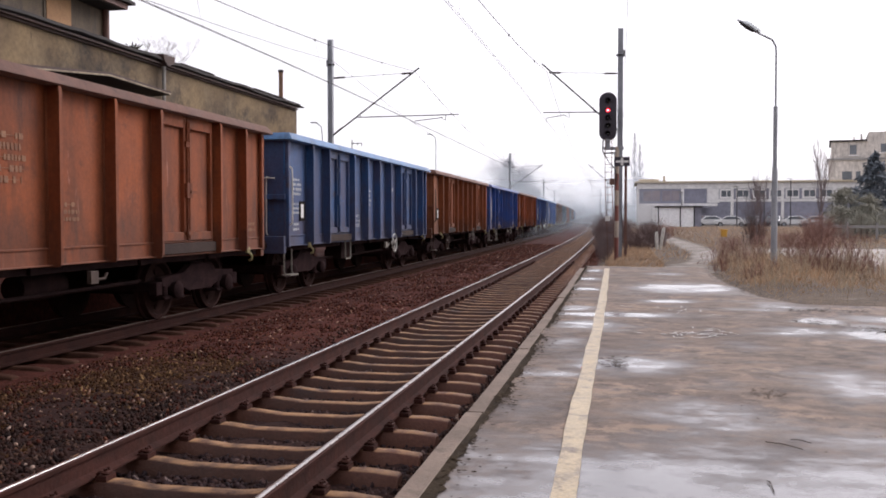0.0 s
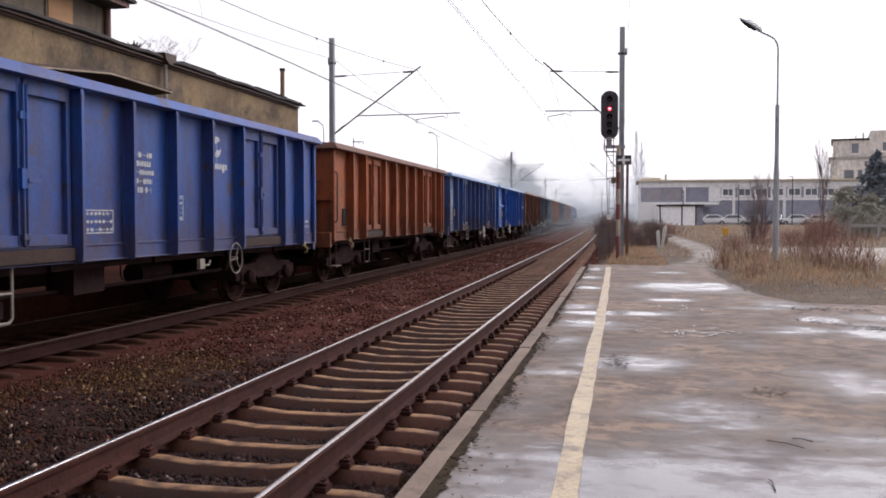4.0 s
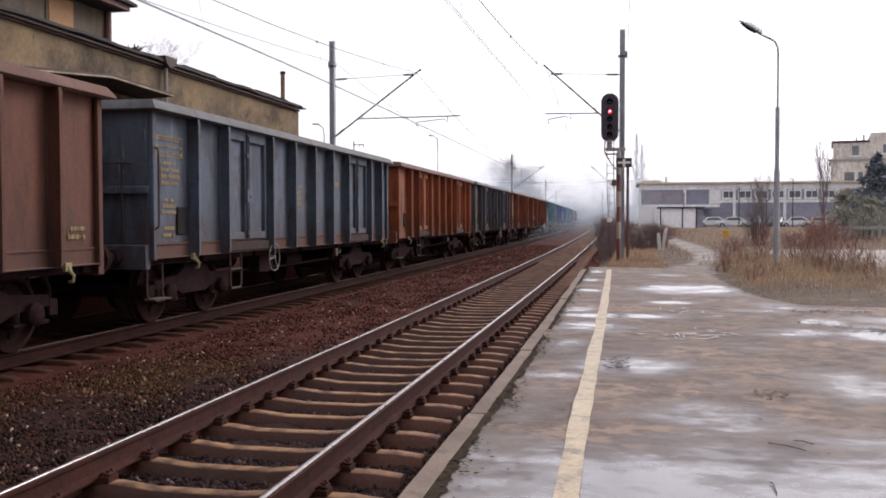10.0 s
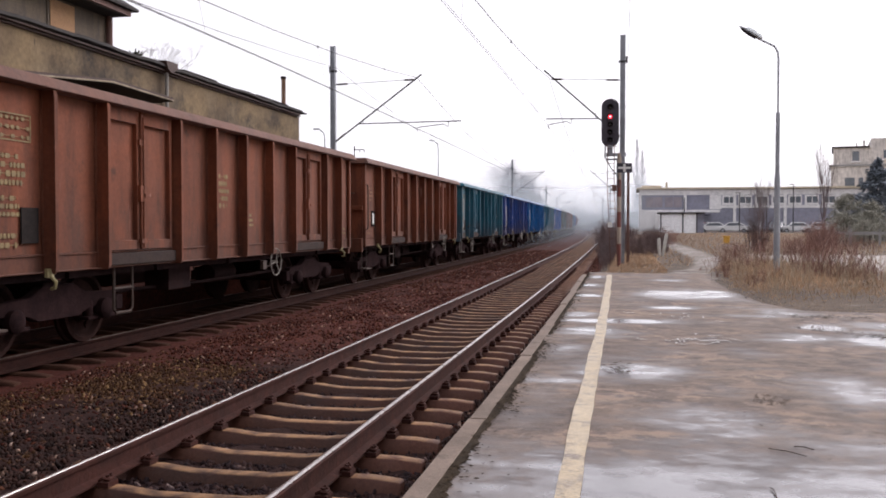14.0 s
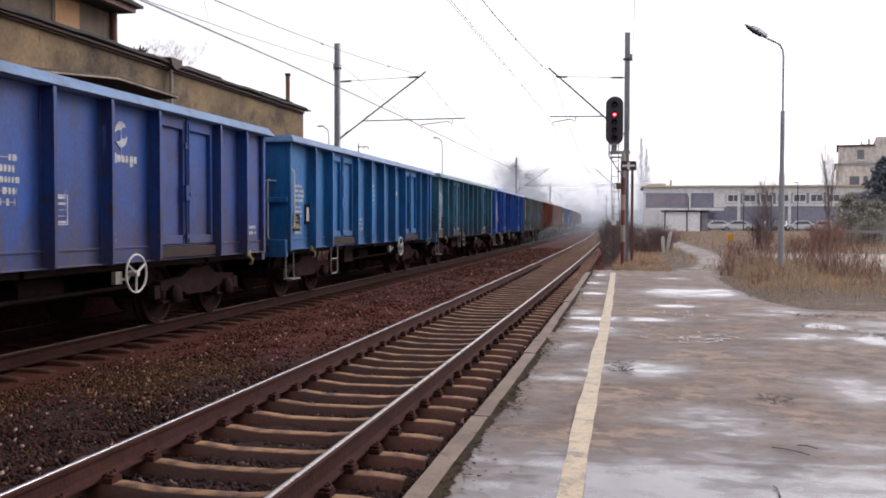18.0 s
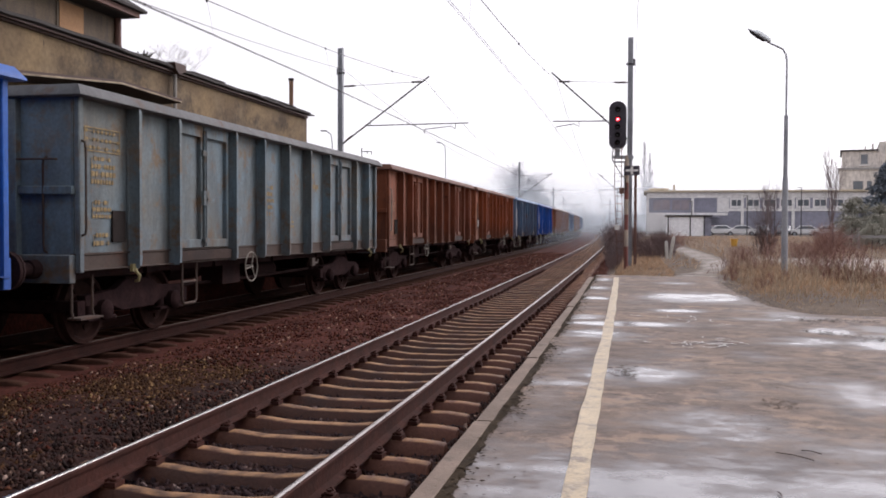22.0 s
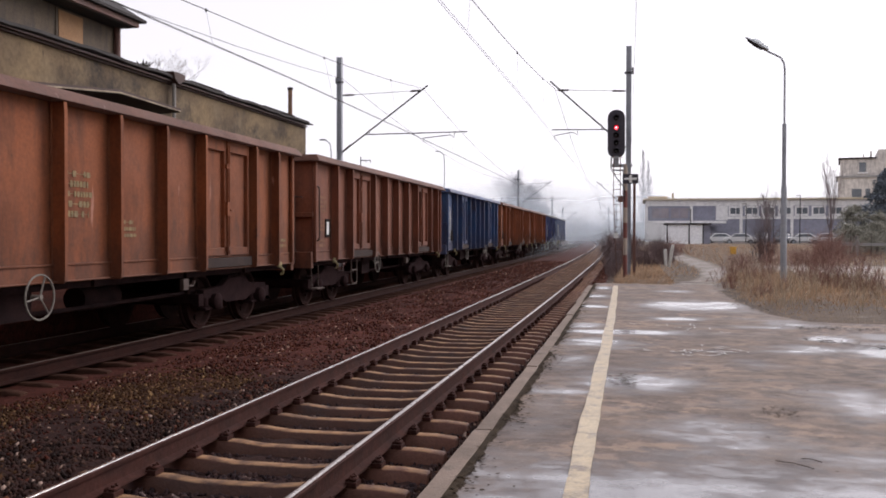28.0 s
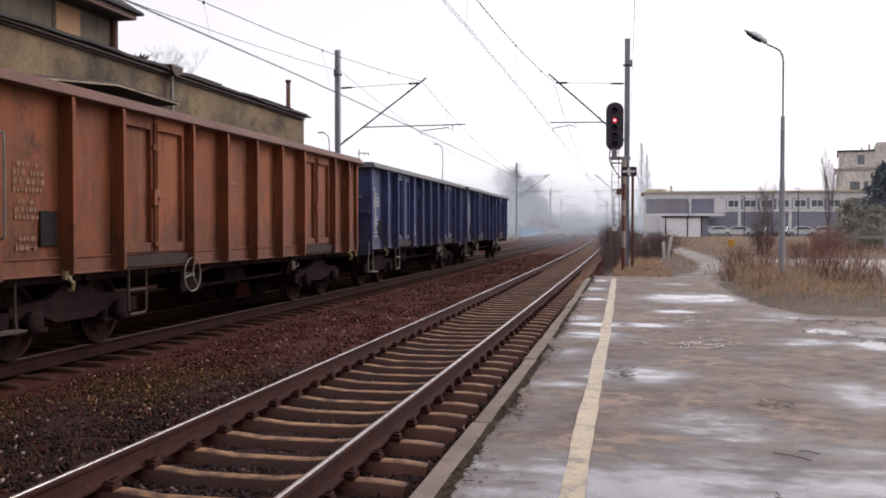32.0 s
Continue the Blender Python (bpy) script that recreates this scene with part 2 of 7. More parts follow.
M_MARK_RUST = surface("rubbed_pale_lettering", (0.26, 0.130, 0.070), (0.19, 0.080, 0.042), 6, 0.75, bump=0.05, tone=0.25)
M_BLACK = surface("black_plate", (0.020, 0.017, 0.017), (0.030, 0.024, 0.022), 6, 0.85, bump=0.05, spec=0.08)
M_CARD = surface("white_card", (0.75, 0.75, 0.73), (0.65, 0.65, 0.62), 8, 0.6, bump=0.02)
M_WARN = surface("orange_warning_sign", (0.70, 0.38, 0.05), (0.62, 0.33, 0.05), 8, 0.5, bump=0.02)

M_RAILTOP = surface("polished_rail_head", (0.74, 0.72, 0.70), (0.62, 0.60, 0.58), 3, 0.24, 0.08, bump=0.02, metal=1.0)
# dimmer, browner and rougher, for the right-hand near rail
M_RAILTOPDIM = surface("brown_tinged_rail_head", (0.63, 0.58, 0.55), (0.52, 0.47, 0.44), 3, 0.29, 0.10, bump=0.03, metal=1.0)
# far-track head: its shade under the train is put into the colour
M_RAILDULL = surface("dull_rail_head", (0.085, 0.057, 0.045), (0.058, 0.038, 0.030), 3, 0.55, 0.1, bump=0.05, metal=0.3, spec=0.35)
M_RAIL = surface("rusted_rail_steel", (0.062, 0.0207, 0.0149), (0.036, 0.0132, 0.0102), 5, 0.85, bump=0.3, third=(0.08, 0.0299, 0.0167), third_at=0.62, spec=0.2)
# top= gives the upward faces their brighter, sky-lit colour
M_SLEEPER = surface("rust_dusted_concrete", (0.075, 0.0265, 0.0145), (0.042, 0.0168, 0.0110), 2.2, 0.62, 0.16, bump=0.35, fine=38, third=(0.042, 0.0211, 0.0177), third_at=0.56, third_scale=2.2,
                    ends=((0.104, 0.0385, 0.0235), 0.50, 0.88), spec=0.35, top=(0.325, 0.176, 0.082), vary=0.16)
# far-track copies, darker with soot and with the train's shade put in
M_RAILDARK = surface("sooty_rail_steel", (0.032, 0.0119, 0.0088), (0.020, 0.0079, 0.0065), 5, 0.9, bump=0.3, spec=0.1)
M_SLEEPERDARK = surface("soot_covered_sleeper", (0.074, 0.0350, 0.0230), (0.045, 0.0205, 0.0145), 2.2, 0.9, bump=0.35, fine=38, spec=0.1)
M_BALLAST = surface("rust_brown_ballast", (0.084, 0.0258, 0.0178), (0.050, 0.0162, 0.0122), 1.1, 0.92, bump=0.9, fine=16, third=(0.070, 0.0334, 0.0233), third_at=0.66, third_scale=9, tone=0.45, spec=0.1,
                    patch=("soot", (0.029, 0.0141, 0.0121)))
M_KERB = surface("weathered_concrete_kerb", (0.232, 0.172, 0.134), (0.155, 0.114, 0.088), 2.0, 0.82, bump=0.4, fine=45, third=(0.075, 0.056, 0.042), third_at=0.56, third_scale=3)
M_TAR = surface("dried_mud", (0.135, 0.103, 0.080), (0.098, 0.074, 0.058), 12, 0.9, bump=0.4, fine=40)
M_FROTH = surface("dried_froth", (0.66, 0.64, 0.62), (0.42, 0.40, 0.38), 14, 0.6, bump=0.05)
M_LEAF = surface("rotting_brown_leaves", (0.075, 0.055, 0.040), (0.045, 0.034, 0.027), 5, 0.8, bump=0.1)
M_WEED = surface("dark_roof_weed", (0.03, 0.032, 0.022), (0.04, 0.036, 0.026), 3, 0.9, bump=0.0)
M_MOSS = surface("dark_moss_and_dirt", (0.052, 0.036, 0.022), (0.029, 0.021, 0.014), 6, 0.95, bump=0.5, fine=40, spec=0.1)
M_YELLOW = surface("worn_yellow_line_paint", (0.57, 0.455, 0.285), (0.46, 0.36, 0.225), 3.0, 0.36, bump=0.3, fine=50, third=(0.235, 0.180, 0.135), third_at=0.50, third_scale=9, tone=0.22, dust=(0.52, 0.43, 0.30))
M_STEEL = surface("galvanised_grey_steel", (0.36, 0.38, 0.41), (0.27, 0.285, 0.31), 2, 0.55, bump=0.12, metal=0.25)
M_STEELDARK = surface("dark_grey_steel", (0.042, 0.041, 0.044), (0.028, 0.028, 0.030), 3, 0.6, bump=0.1, metal=0.3)
M_WIRE = surface("old_copper_wire", (0.030, 0.028, 0.028), (0.020, 0.020, 0.020), 3, 0.6, bump=0.0)
M_INSUL = surface("brown_porcelain", (0.045, 0.025, 0.02), (0.03, 0.02, 0.018), 5, 0.3, bump=0.0)
M_SIGNAL = surface("black_signal_board", (0.026, 0.021, 0.032), (0.036, 0.029, 0.042), 2, 0.55, bump=0.05)
M_LENS = surface("dark_signal_lens", (0.015, 0.012, 0.014), (0.01, 0.01, 0.012), 4, 0.15, bump=0.0)
M_RED = glow("red_signal_light", (0.85, 0.02, 0.04), 1.6)
M_REDGLOW = glow("red_signal_core", (1.0, 0.25, 0.28), 4.0)
M_POSTRED = surface("red_post_paint", (0.20, 0.060, 0.045), (0.14, 0.05, 0.04), 3, 0.6, bump=0.1)
M_POSTWHITE = surface("grey_white_post_paint", (0.46, 0.37, 0.29), (0.36, 0.30, 0.25), 3, 0.65, bump=0.1)
M_POSTBROWN = surface("faded_red_brown_post", (0.16, 0.075, 0.055), (0.11, 0.06, 0.05), 3, 0.7, bump=0.1)
M_LAMPGLASS = surface("milky_lamp_bowl", (0.84, 0.89, 0.89), (0.76, 0.82, 0.82), 4, 0.25, bump=0.0)
M_PLASTER = surface("stained_ochre_plaster", (0.225, 0.156, 0.082), (0.098, 0.066, 0.038), 0.62, 0.9, bump=0.35, fine=9, third=(0.044, 0.032, 0.023), third_at=0.50, third_scale=0.50, tone=0.22, dust=(0.275, 0.205, 0.122), scrape=(0.06, 0.044, 0.030))
M_PLASTERDARK = surface("dark_grey_brown_plaster", (0.132, 0.100, 0.068), (0.088, 0.068, 0.050), 0.8, 0.9, bump=0.3, fine=14, streak=(0.06, 0.05, 0.045))
M_ROOF = surface("black_roofing_felt", (0.030, 0.024, 0.022), (0.020, 0.017, 0.016), 1.5, 0.85, bump=0.3)
M_TIN = surface("rusty_eaves_sheet", (0.078, 0.042, 0.033), (0.052, 0.030, 0.026), 2, 0.7, bump=0.2)
M_PALETIN = surface("grey_tin_edge", (0.30, 0.28, 0.25), (0.20, 0.18, 0.16), 2, 0.6, bump=0.1)
M_OLDEDGE = surface("flaking_cream_edge", (0.42, 0.34, 0.235), (0.16, 0.12, 0.085), 2.2, 0.8, bump=0.2)
M_CLAY = surface("weathered_clay_pipe", (0.235, 0.135, 0.080), (0.150, 0.085, 0.055), 3, 0.85, bump=0.2)
M_BOARD = surface("boarded_window_panel", (0.36, 0.20, 0.09), (0.28, 0.15, 0.07), 2, 0.8, bump=0.2)
M_FACTORY = surface("pale_grey_factory_wall", (0.80, 0.78, 0.76), (0.70, 0.69, 0.68), 0.15, 0.85, bump=0.1, fine=2)
M_FACTORYDARK = surface("blue_grey_factory_panels", (0.2773, 0.2773, 0.3363), (0.2242, 0.2277, 0.2773), 0.2, 0.8, bump=0.1, fine=2)
M_TRIMTAN = surface("tan_roof_edge", (0.58, 0.49, 0.35), (0.48, 0.41, 0.31), 0.3, 0.8, bump=0.05, fine=3)
M_GLASSDARK = surface("dim_window_glass", (0.15, 0.165, 0.1875), (0.105, 0.12, 0.135), 0.6, 0.15, bump=0.0)
M_FACTORYGLASS = surface("grimy_factory_glass", (0.228, 0.21, 0.246), (0.348, 0.3, 0.312), 0.5, 0.25, bump=0.0)
M_GARAGE = surface("white_garage_sheet", (0.92, 0.92, 0.92), (0.88, 0.88, 0.88), 0.4, 0.6, bump=0.05, fine=4)
M_APART = surface("pale_render_wall", (0.69, 0.644, 0.598), (0.598, 0.5577, 0.5175), 0.12, 0.9, bump=0.1, fine=2, streak=(0.33, 0.3, 0.28))
M_CONCRETE = surface("grey_concrete", (0.33, 0.32, 0.31), (0.25, 0.245, 0.24), 1.0, 0.85, bump=0.2)
M_BARK = surface("grey_brown_bark", (0.10, 0.075, 0.065), (0.065, 0.05, 0.045), 3, 0.9, bump=0.4)
M_TWIG = surface("red_brown_dry_stems", (0.36, 0.205, 0.165), (0.26, 0.150, 0.125), 1.5, 0.9, bump=0.0)
M_THICKET = surface("dark_purple_brown_twigs", (0.215, 0.150, 0.140), (0.155, 0.108, 0.105), 0.8, 0.9, bump=0.0)
M_TWIGGREY = surface("grey_brown_twigs", (0.185, 0.145, 0.145), (0.135, 0.105, 0.105), 0.8, 0.9, bump=0.0)
# near-white: the haze over far trees is put into their colour
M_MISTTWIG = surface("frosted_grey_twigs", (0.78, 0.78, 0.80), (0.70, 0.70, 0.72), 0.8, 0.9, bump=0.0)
M_GRASS = surface("dry_straw_grass", (0.756, 0.5508, 0.3672), (0.5184, 0.3672, 0.2376), 0.9, 0.9, bump=0.0, third=(0.30, 0.190, 0.120), third_at=0.53, third_scale=0.9)
M_STALK = surface("bleached_dry_stalks", (0.66, 0.57, 0.44), (0.48, 0.38, 0.27), 1.5, 0.9, bump=0.0)
M_NEEDLES = surface("dark_conifer_needles", (0.162, 0.192, 0.234), (0.204, 0.2304, 0.252), 1.0, 0.85, bump=0.0)
M_HEDGE = surface("olive_evergreen_leaves", (0.2875, 0.2818, 0.2357), (0.345, 0.3335, 0.276), 1.0, 0.85, bump=0.0)
M_BLUEFENCE = surface("blue_fence_panels", (0.10, 0.27, 0.45), (0.08, 0.22, 0.38), 0.5, 0.7, bump=0.05)
CAR_PAINTS = [surface("car_paint_%s" % n, c, tuple(v * 0.9 for v in c), 1, 0.25, bump=0.0) for n, c in
              (("white", (0.7, 0.7, 0.7)), ("silver", (0.42, 0.43, 0.45)), ("grey", (0.14, 0.145, 0.16)), ("wine", (0.13, 0.03, 0.035)), ("blue", (0.06, 0.09, 0.17)))]
M_TYRE = surface("tyre_rubber", (0.02, 0.02, 0.02), (0.03, 0.03, 0.03), 5, 0.8, bump=0.1)


def attribute_mix(name, attr, dry, wet, dry_b, wet_b, rough_dry, rough_wet, scale, coat=0.0, pool=(0.95, 1.2), stretch=(1, 1, 1)):
    """Ground surface whose wetness comes from the mesh: dry dusty patches to smooth standing water."""
    m = bpy.data.materials.new(name)
    m.use_nodes = True
    n, l = m.node_tree.nodes, m.node_tree.links
    bsdf = n["Principled BSDF"]
    co = n.new("ShaderNodeTexCoord")
    at = n.new("ShaderNodeAttribute")
    at.attribute_name = attr
    mp = n.new("ShaderNodeMapping")
    mp.inputs["Scale"].default_value = stretch
    l.new(co.outputs["Object"], mp.inputs["Vector"])

    def nz(sc, det=6.0, ro=0.6):
        t = n.new("ShaderNodeTexNoise")
        t.inputs["Scale"].default_value, t.inputs["Detail"].default_value, t.inputs["Roughness"].default_value = sc, det, ro
        l.new(mp.outputs["Vector"], t.inputs["Vector"])
        return t.outputs["Fac"]

    def rng(f, a, b, c=0.0, d=1.0):
        r = n.new("ShaderNodeMapRange")
        for key, v in (("From Min", a), ("From Max", b), ("To Min", c), ("To Max", d)):
            r.inputs[key].default_value = v
        l.new(f, r.inputs["Value"])
        return r.outputs["Result"]

    def mix(f, a, b):
        x = n.new("ShaderNodeMix")
        x.data_type = "RGBA"
        l.new(f, x.inputs["Factor"])
        for key, c in (("A", a), ("B", b)):
            if isinstance(c, tuple):
                x.inputs[key].default_value = (*c, 1)
            else:
                l.new(c, x.inputs[key])
        return x.outputs["Result"]

    def calc(op, a, b):
        x = n.new("ShaderNodeMath")
        x.operation = op
        x.use_clamp = True
        for k, v in enumerate((a, b)):
            if isinstance(v, (int, float)):
                x.inputs[k].default_value = v
            else:
                l.new(v, x.inputs[k])
        return x.outputs[0]

    flow = n.new("ShaderNodeMapping")
    flow.inputs["Scale"].default_value = (0.85, 1.35, 1)
    l.new(co.outputs["Object"], flow.inputs["Vector"])
    fray_noise = nz(1.9, 6.0, 0.58)
    l.new(flow.outputs["Vector"], fray_noise.node.inputs["Vector"])
    fray = rng(fray_noise, 0.3, 0.7, -0.38, 0.38)
    fray2 = rng(nz(14.0, 3.0), 0.3, 0.7, -0.07, 0.07)
    both = n.new("ShaderNodeMath")
    both.operation = "ADD"
    l.new(fray, both.inputs[0])
    l.new(fray2, both.inputs[1])
    add = n.new("ShaderNodeMath")
    add.operation = "ADD"
    l.new(at.outputs["Fac"], add.inputs[0])
    l.new(both.outputs[0], add.inputs[1])
    w = rng(add.outputs[0], 0.15, 0.95)
    blotch = rng(nz(scale), 0.38, 0.62)
    dryc = mix(blotch, dry, dry_b)
    wetc = mix(blotch, wet, wet_b)
    speck = rng(nz(22.0, 4.0), 0.62, 0.72)
    dryc = mix(speck, dryc, tuple(v * 0.45 for v in dry))
    mott = rng(nz(4.2, 7.0, 0.72), 0.42, 0.60)
    dryc = mix(mott, dryc, tuple(v * 0.62 for v in dry_b))
    pale = calc("MULTIPLY", rng(nz(5.0, 8.0, 0.75), 0.49, 0.57), rng(nz(0.9, 4.0), 0.46, 0.58))
    dryc = mix(pale, dryc, tuple(min(v * 1.30, 1) for v in dry))
    crack = rng(nz(1.9, 9.0, 0.8), 0.49, 0.505)
    dryc = mix(rng(crack, 0.0, 1.0, 0.0, 0.25), dryc, dry)
    col = mix(w, dryc, wetc)
    l.new(col, bsdf.inputs["Base Color"])
    l.new(rng(w, 0, 1, rough_dry, rough_wet), bsdf.inputs["Roughness"])
    bsdf.inputs["Coat Roughness"].default_value = 0.15
    l.new(rng(add.outputs[0], pool[0], pool[1], 0.0, coat), bsdf.inputs["Coat Weight"])
    bp = n.new("ShaderNodeBump")
    bp.inputs["Distance"].default_value = 0.012
    l.new(rng(w, 0.2, 0.9, 0.55, 0.04), bp.inputs["Strength"])
    l.new(nz(26.0, 5.0, 0.7), bp.inputs["Height"])
    l.new(bp.outputs["Normal"], bsdf.inputs["Normal"])
    return m


M_ASPHALT = attribute_mix("wet_worn_asphalt", "wet", (0.236, 0.168, 0.124), (0.122, 0.106, 0.106), (0.136, 0.102, 0.089),
                          (0.085, 0.073, 0.073), 0.80, 0.24, 1.1, 1.0, (0.64, 1.05), (0.9, 1.0, 1))
M_GROUND = attribute_mix("dry_grass_and_earth", "wet", (0.122, 0.082, 0.052), (0.38, 0.335, 0.300), (0.074, 0.051, 0.034),
                         (0.31, 0.28, 0.25), 0.95, 0.6, 0.5)


# ---------------------------------------------------------------- mesh helpers
class Shape:
    """Collects faces of one mesh."""

    def __init__(self):
        self.v, self.f = [], []

    def add(self, verts, faces):
        k = len(self.v)
        self.v += [tuple(p) for p in verts]
        self.f += [tuple(i + k for i in f) for f in faces]
        return self

    def box(self, x0, x1, y0, y1, z0, z1, m=None):
        p = [Vector((x, y, z)) for z in (z0, z1) for y in (y0, y1) for x in (x0, x1)]
        if m is not None:
            p = [m @ q for q in p]
        return self.add(p, [(0, 2, 3, 1), (4, 5, 7, 6), (0, 1, 5, 4), (2, 6, 7, 3), (0, 4, 6, 2), (1, 3, 7, 5)])

    def rod(self, a, b, r0, r1=None, n=8, caps=True):
        a, b = Vector(a), Vector(b)
        r1 = r0 if r1 is None else r1
        d = (b - a).normalized()
        u = d.orthogonal().normalized()
        w = d.cross(u)
        ring = [u * math.cos(2 * math.pi * i / n) + w * math.sin(2 * math.pi * i / n) for i in range(n)]
        p = [a + q * r0 for q in ring] + [b + q * r1 for q in ring]
        fs = [(i, (i + 1) % n, n + (i + 1) % n, n + i) for i in range(n)]
        if caps:
            fs += [tuple(range(n - 1, -1, -1)), tuple(range(n, 2 * n))]
        return self.add(p, fs)

    def tube(self, pts, r, n=6):
        """A round bar along a bent line."""
        pts = [Vector(p) for p in pts]
        rings = []
        u = None
        for i, p in enumerate(pts):
            d = (pts[min(i + 1, len(pts) - 1)] - pts[max(i - 1, 0)]).normalized()
            u = (u - d * u.dot(d)).normalized() if u is not None and (u - d * u.dot(d)).length > 1e-4 else d.orthogonal().normalized()
            w = d.cross(u)
            rr = r[i] if isinstance(r, (list, tuple)) else r
            rings.append([p + (u * math.cos(2 * math.pi * k / n) + w * math.sin(2 * math.pi * k / n)) * rr for k in range(n)])
        fs = [(i * n + k, i * n + (k + 1) % n, (i + 1) * n + (k + 1) % n, (i + 1) * n + k) for i in range(len(pts) - 1) for k in range(n)]
        fs += [tuple(range(n - 1, -1, -1)), tuple(range((len(pts) - 1) * n, len(pts) * n))]
        return self.add([p for q in rings for p in q], fs)

    def sweep(self, profile, frames, close=True):
        """A profile of (across, up) pairs carried along poses whose x is across and z is up."""
        n = len(profile)
        p = [m @ Vector((a, 0, b)) for m in frames for a, b in profile]
        e = n if close else n - 1
        fs = [(i * n + k, i * n + (k + 1) % n, (i + 1) * n + (k + 1) % n, (i + 1) * n + k) for i in range(len(frames) - 1) for k in range(e)]
        if close:
            fs += [tuple(range(n)), tuple(range(len(frames) * n - 1, (len(frames) - 1) * n - 1, -1))]
        return self.add(p, fs)

    def prism(self, outline, axis, lo, hi):
        """A flat outline given thickness along one axis (0 x, 1 y, 2 z)."""
        n = len(outline)

        def at(a, b, c):
            return ((c, a, b), (a, c, b), (a, b, c))[axis]
        p = [at(a, b, lo) for a, b in outline] + [at(a, b, hi) for a, b in outline]
        return self.add(p, [tuple(range(n)), tuple(range(2 * n - 1, n - 1, -1))] + [(i, n + i, n + (i + 1) % n, (i + 1) % n) for i in range(n)])

    def turned(self, profile, a, axis, n=16):
        """A profile of (along, radius) turned about an axis through a."""
        a, d = Vector(a), Vector(axis).normalized()
        u = d.orthogonal().normalized()
        w = d.cross(u)
        p = [a + d * t + (u * math.cos(2 * math.pi * k / n) + w * math.sin(2 * math.pi * k / n)) * r for t, r in profile for k in range(n)]
        fs = [(i * n + k, i * n + (k + 1) % n, (i + 1) * n + (k + 1) % n, (i + 1) * n + k) for i in range(len(profile) - 1) for k in range(n)]
        fs += [tuple(range(n - 1, -1, -1)), tuple(range((len(profile) - 1) * n, len(profile) * n))]
        return self.add(p, fs)

    def mesh(self, name, material, bevel=0.0, smooth=True):
        me = bpy.data.meshes.new(name)
        me.from_pydata(self.v, [], self.f)
        b = bmesh.new()
        b.from_mesh(me)
        bmesh.ops.recalc_face_normals(b, faces=b.faces)
        if bevel:
            es = [e for e in b.edges if len(e.link_faces) == 2 and e.calc_face_angle(0) > 0.6]
            bmesh.ops.bevel(b, geom=es, offset=bevel, segments=1, affect="EDGES", clamp_overlap=True)
        b.to_mesh(me)
        b.free()
        if smooth:
            me.polygons.foreach_set("use_smooth", [True] * len(me.polygons))
            me.set_sharp_from_angle(angle=radians(38))
        me.materials.append(material)
        return me


def part(name, shape, material, parent, label="", bevel=0.0, m=None):
    """Links a shape (or a ready mesh) as one mesh object under a thing or a part."""
    me = shape.mesh(name, material, bevel) if isinstance(shape, Shape) else shape
    ob = new(name, me)
    ob.parent = parent
    if m is not None:
        ob.matrix_basis = m
    return tagged(ob, label)


def thing(name, label, category, group="", m=None, shape=None, material=None, kind="", bevel=0.0):
    ob = new(name, shape.mesh(name, material, bevel) if shape else None)
    if m is not None:
        ob.matrix_basis = m
    return tagged(ob, label, category, group, kind)


def quick_mesh(name, verts, faces, material, smooth=False):
    me = bpy.data.meshes.new(name)
    verts, faces = np.asarray(verts, dtype=np.float32), np.asarray(faces, dtype=np.int32)
    k = faces.shape[1]
    me.vertices.add(len(verts))
    me.vertices.foreach_set("co", verts.ravel())
    me.loops.add(faces.size)
    me.loops.foreach_set("vertex_index", faces.ravel())
    me.polygons.add(len(faces))
    me.polygons.foreach_set("loop_start", np.arange(0, faces.size, k, dtype=np.int32))
    me.update(calc_edges=True)
    if smooth:
        me.polygons.foreach_set("use_smooth", [True] * len(me.polygons))
    me.materials.append(material)
    return me


def smooth01(x):
    x = np.clip(x, 0, 1)
    return x * x * (3 - 2 * x)

# ---------------------------------------------------------------- ground
rng = np.random.default_rng(7)


def along(o, s):
    """line() for arrays; straight on past 420 m either way."""
    c = np.clip(s, -420, 420)
    h = BEND * c
    e = s - c
    return -(1 - np.cos(h)) / BEND + o * np.cos(h) - e * np.sin(h), np.sin(h) / BEND + o * np.sin(h) + e * np.cos(h)


def ground_height(o, s):
    """The track bed lies low, the land beside the platform a little higher."""
    wide = np.where(s > 24, 1.6, 0.15)
    start = np.where(s > 24, -1.5, -0.8)
    right = smooth01((o - start) / wide)
    z = -0.50 + right * 0.62
    z = z + smooth01((-o - 11.2) / 1.2) * 0.55
    z = z + right * 0.14 * smooth01((o - 2.0) / 1.5) * smooth01((s - 13.0) / 1.5)
    return z + right * smooth01((s - 40) / 90) * 0.30


def path_middle(s):
    """The trodden path that leaves the end of the platform."""
    return np.interp(s, [24, 28, 31, 36, 45, 56, 70], [1.2, 1.85, 2.55, 3.05, 3.1, 2.95, 2.9])


def widen(lo, hi, step, far, grow):
    a = list(np.arange(lo, hi + 1e-6, step))
    d = step
    while a[-1] < far:
        d *= grow
        a.append(a[-1] + d)
    d = step
    while a[0] > -far:
        d *= grow
        a.insert(0, a[0] - d)
    return np.array(a)


go, gs = widen(-14, 14, 0.25, 2600, 1.22), widen(-8, 60, 0.5, 2800, 1.13)
OO, SS = np.meshgrid(go, gs)
GX, GY = along(OO, SS)
GZ = ground_height(OO, SS)
gn = len(go)
quads = [(j * gn + i, j * gn + i + 1, (j + 1) * gn + i + 1, (j + 1) * gn + i) for j in range(len(gs) - 1) for i in range(gn - 1)]
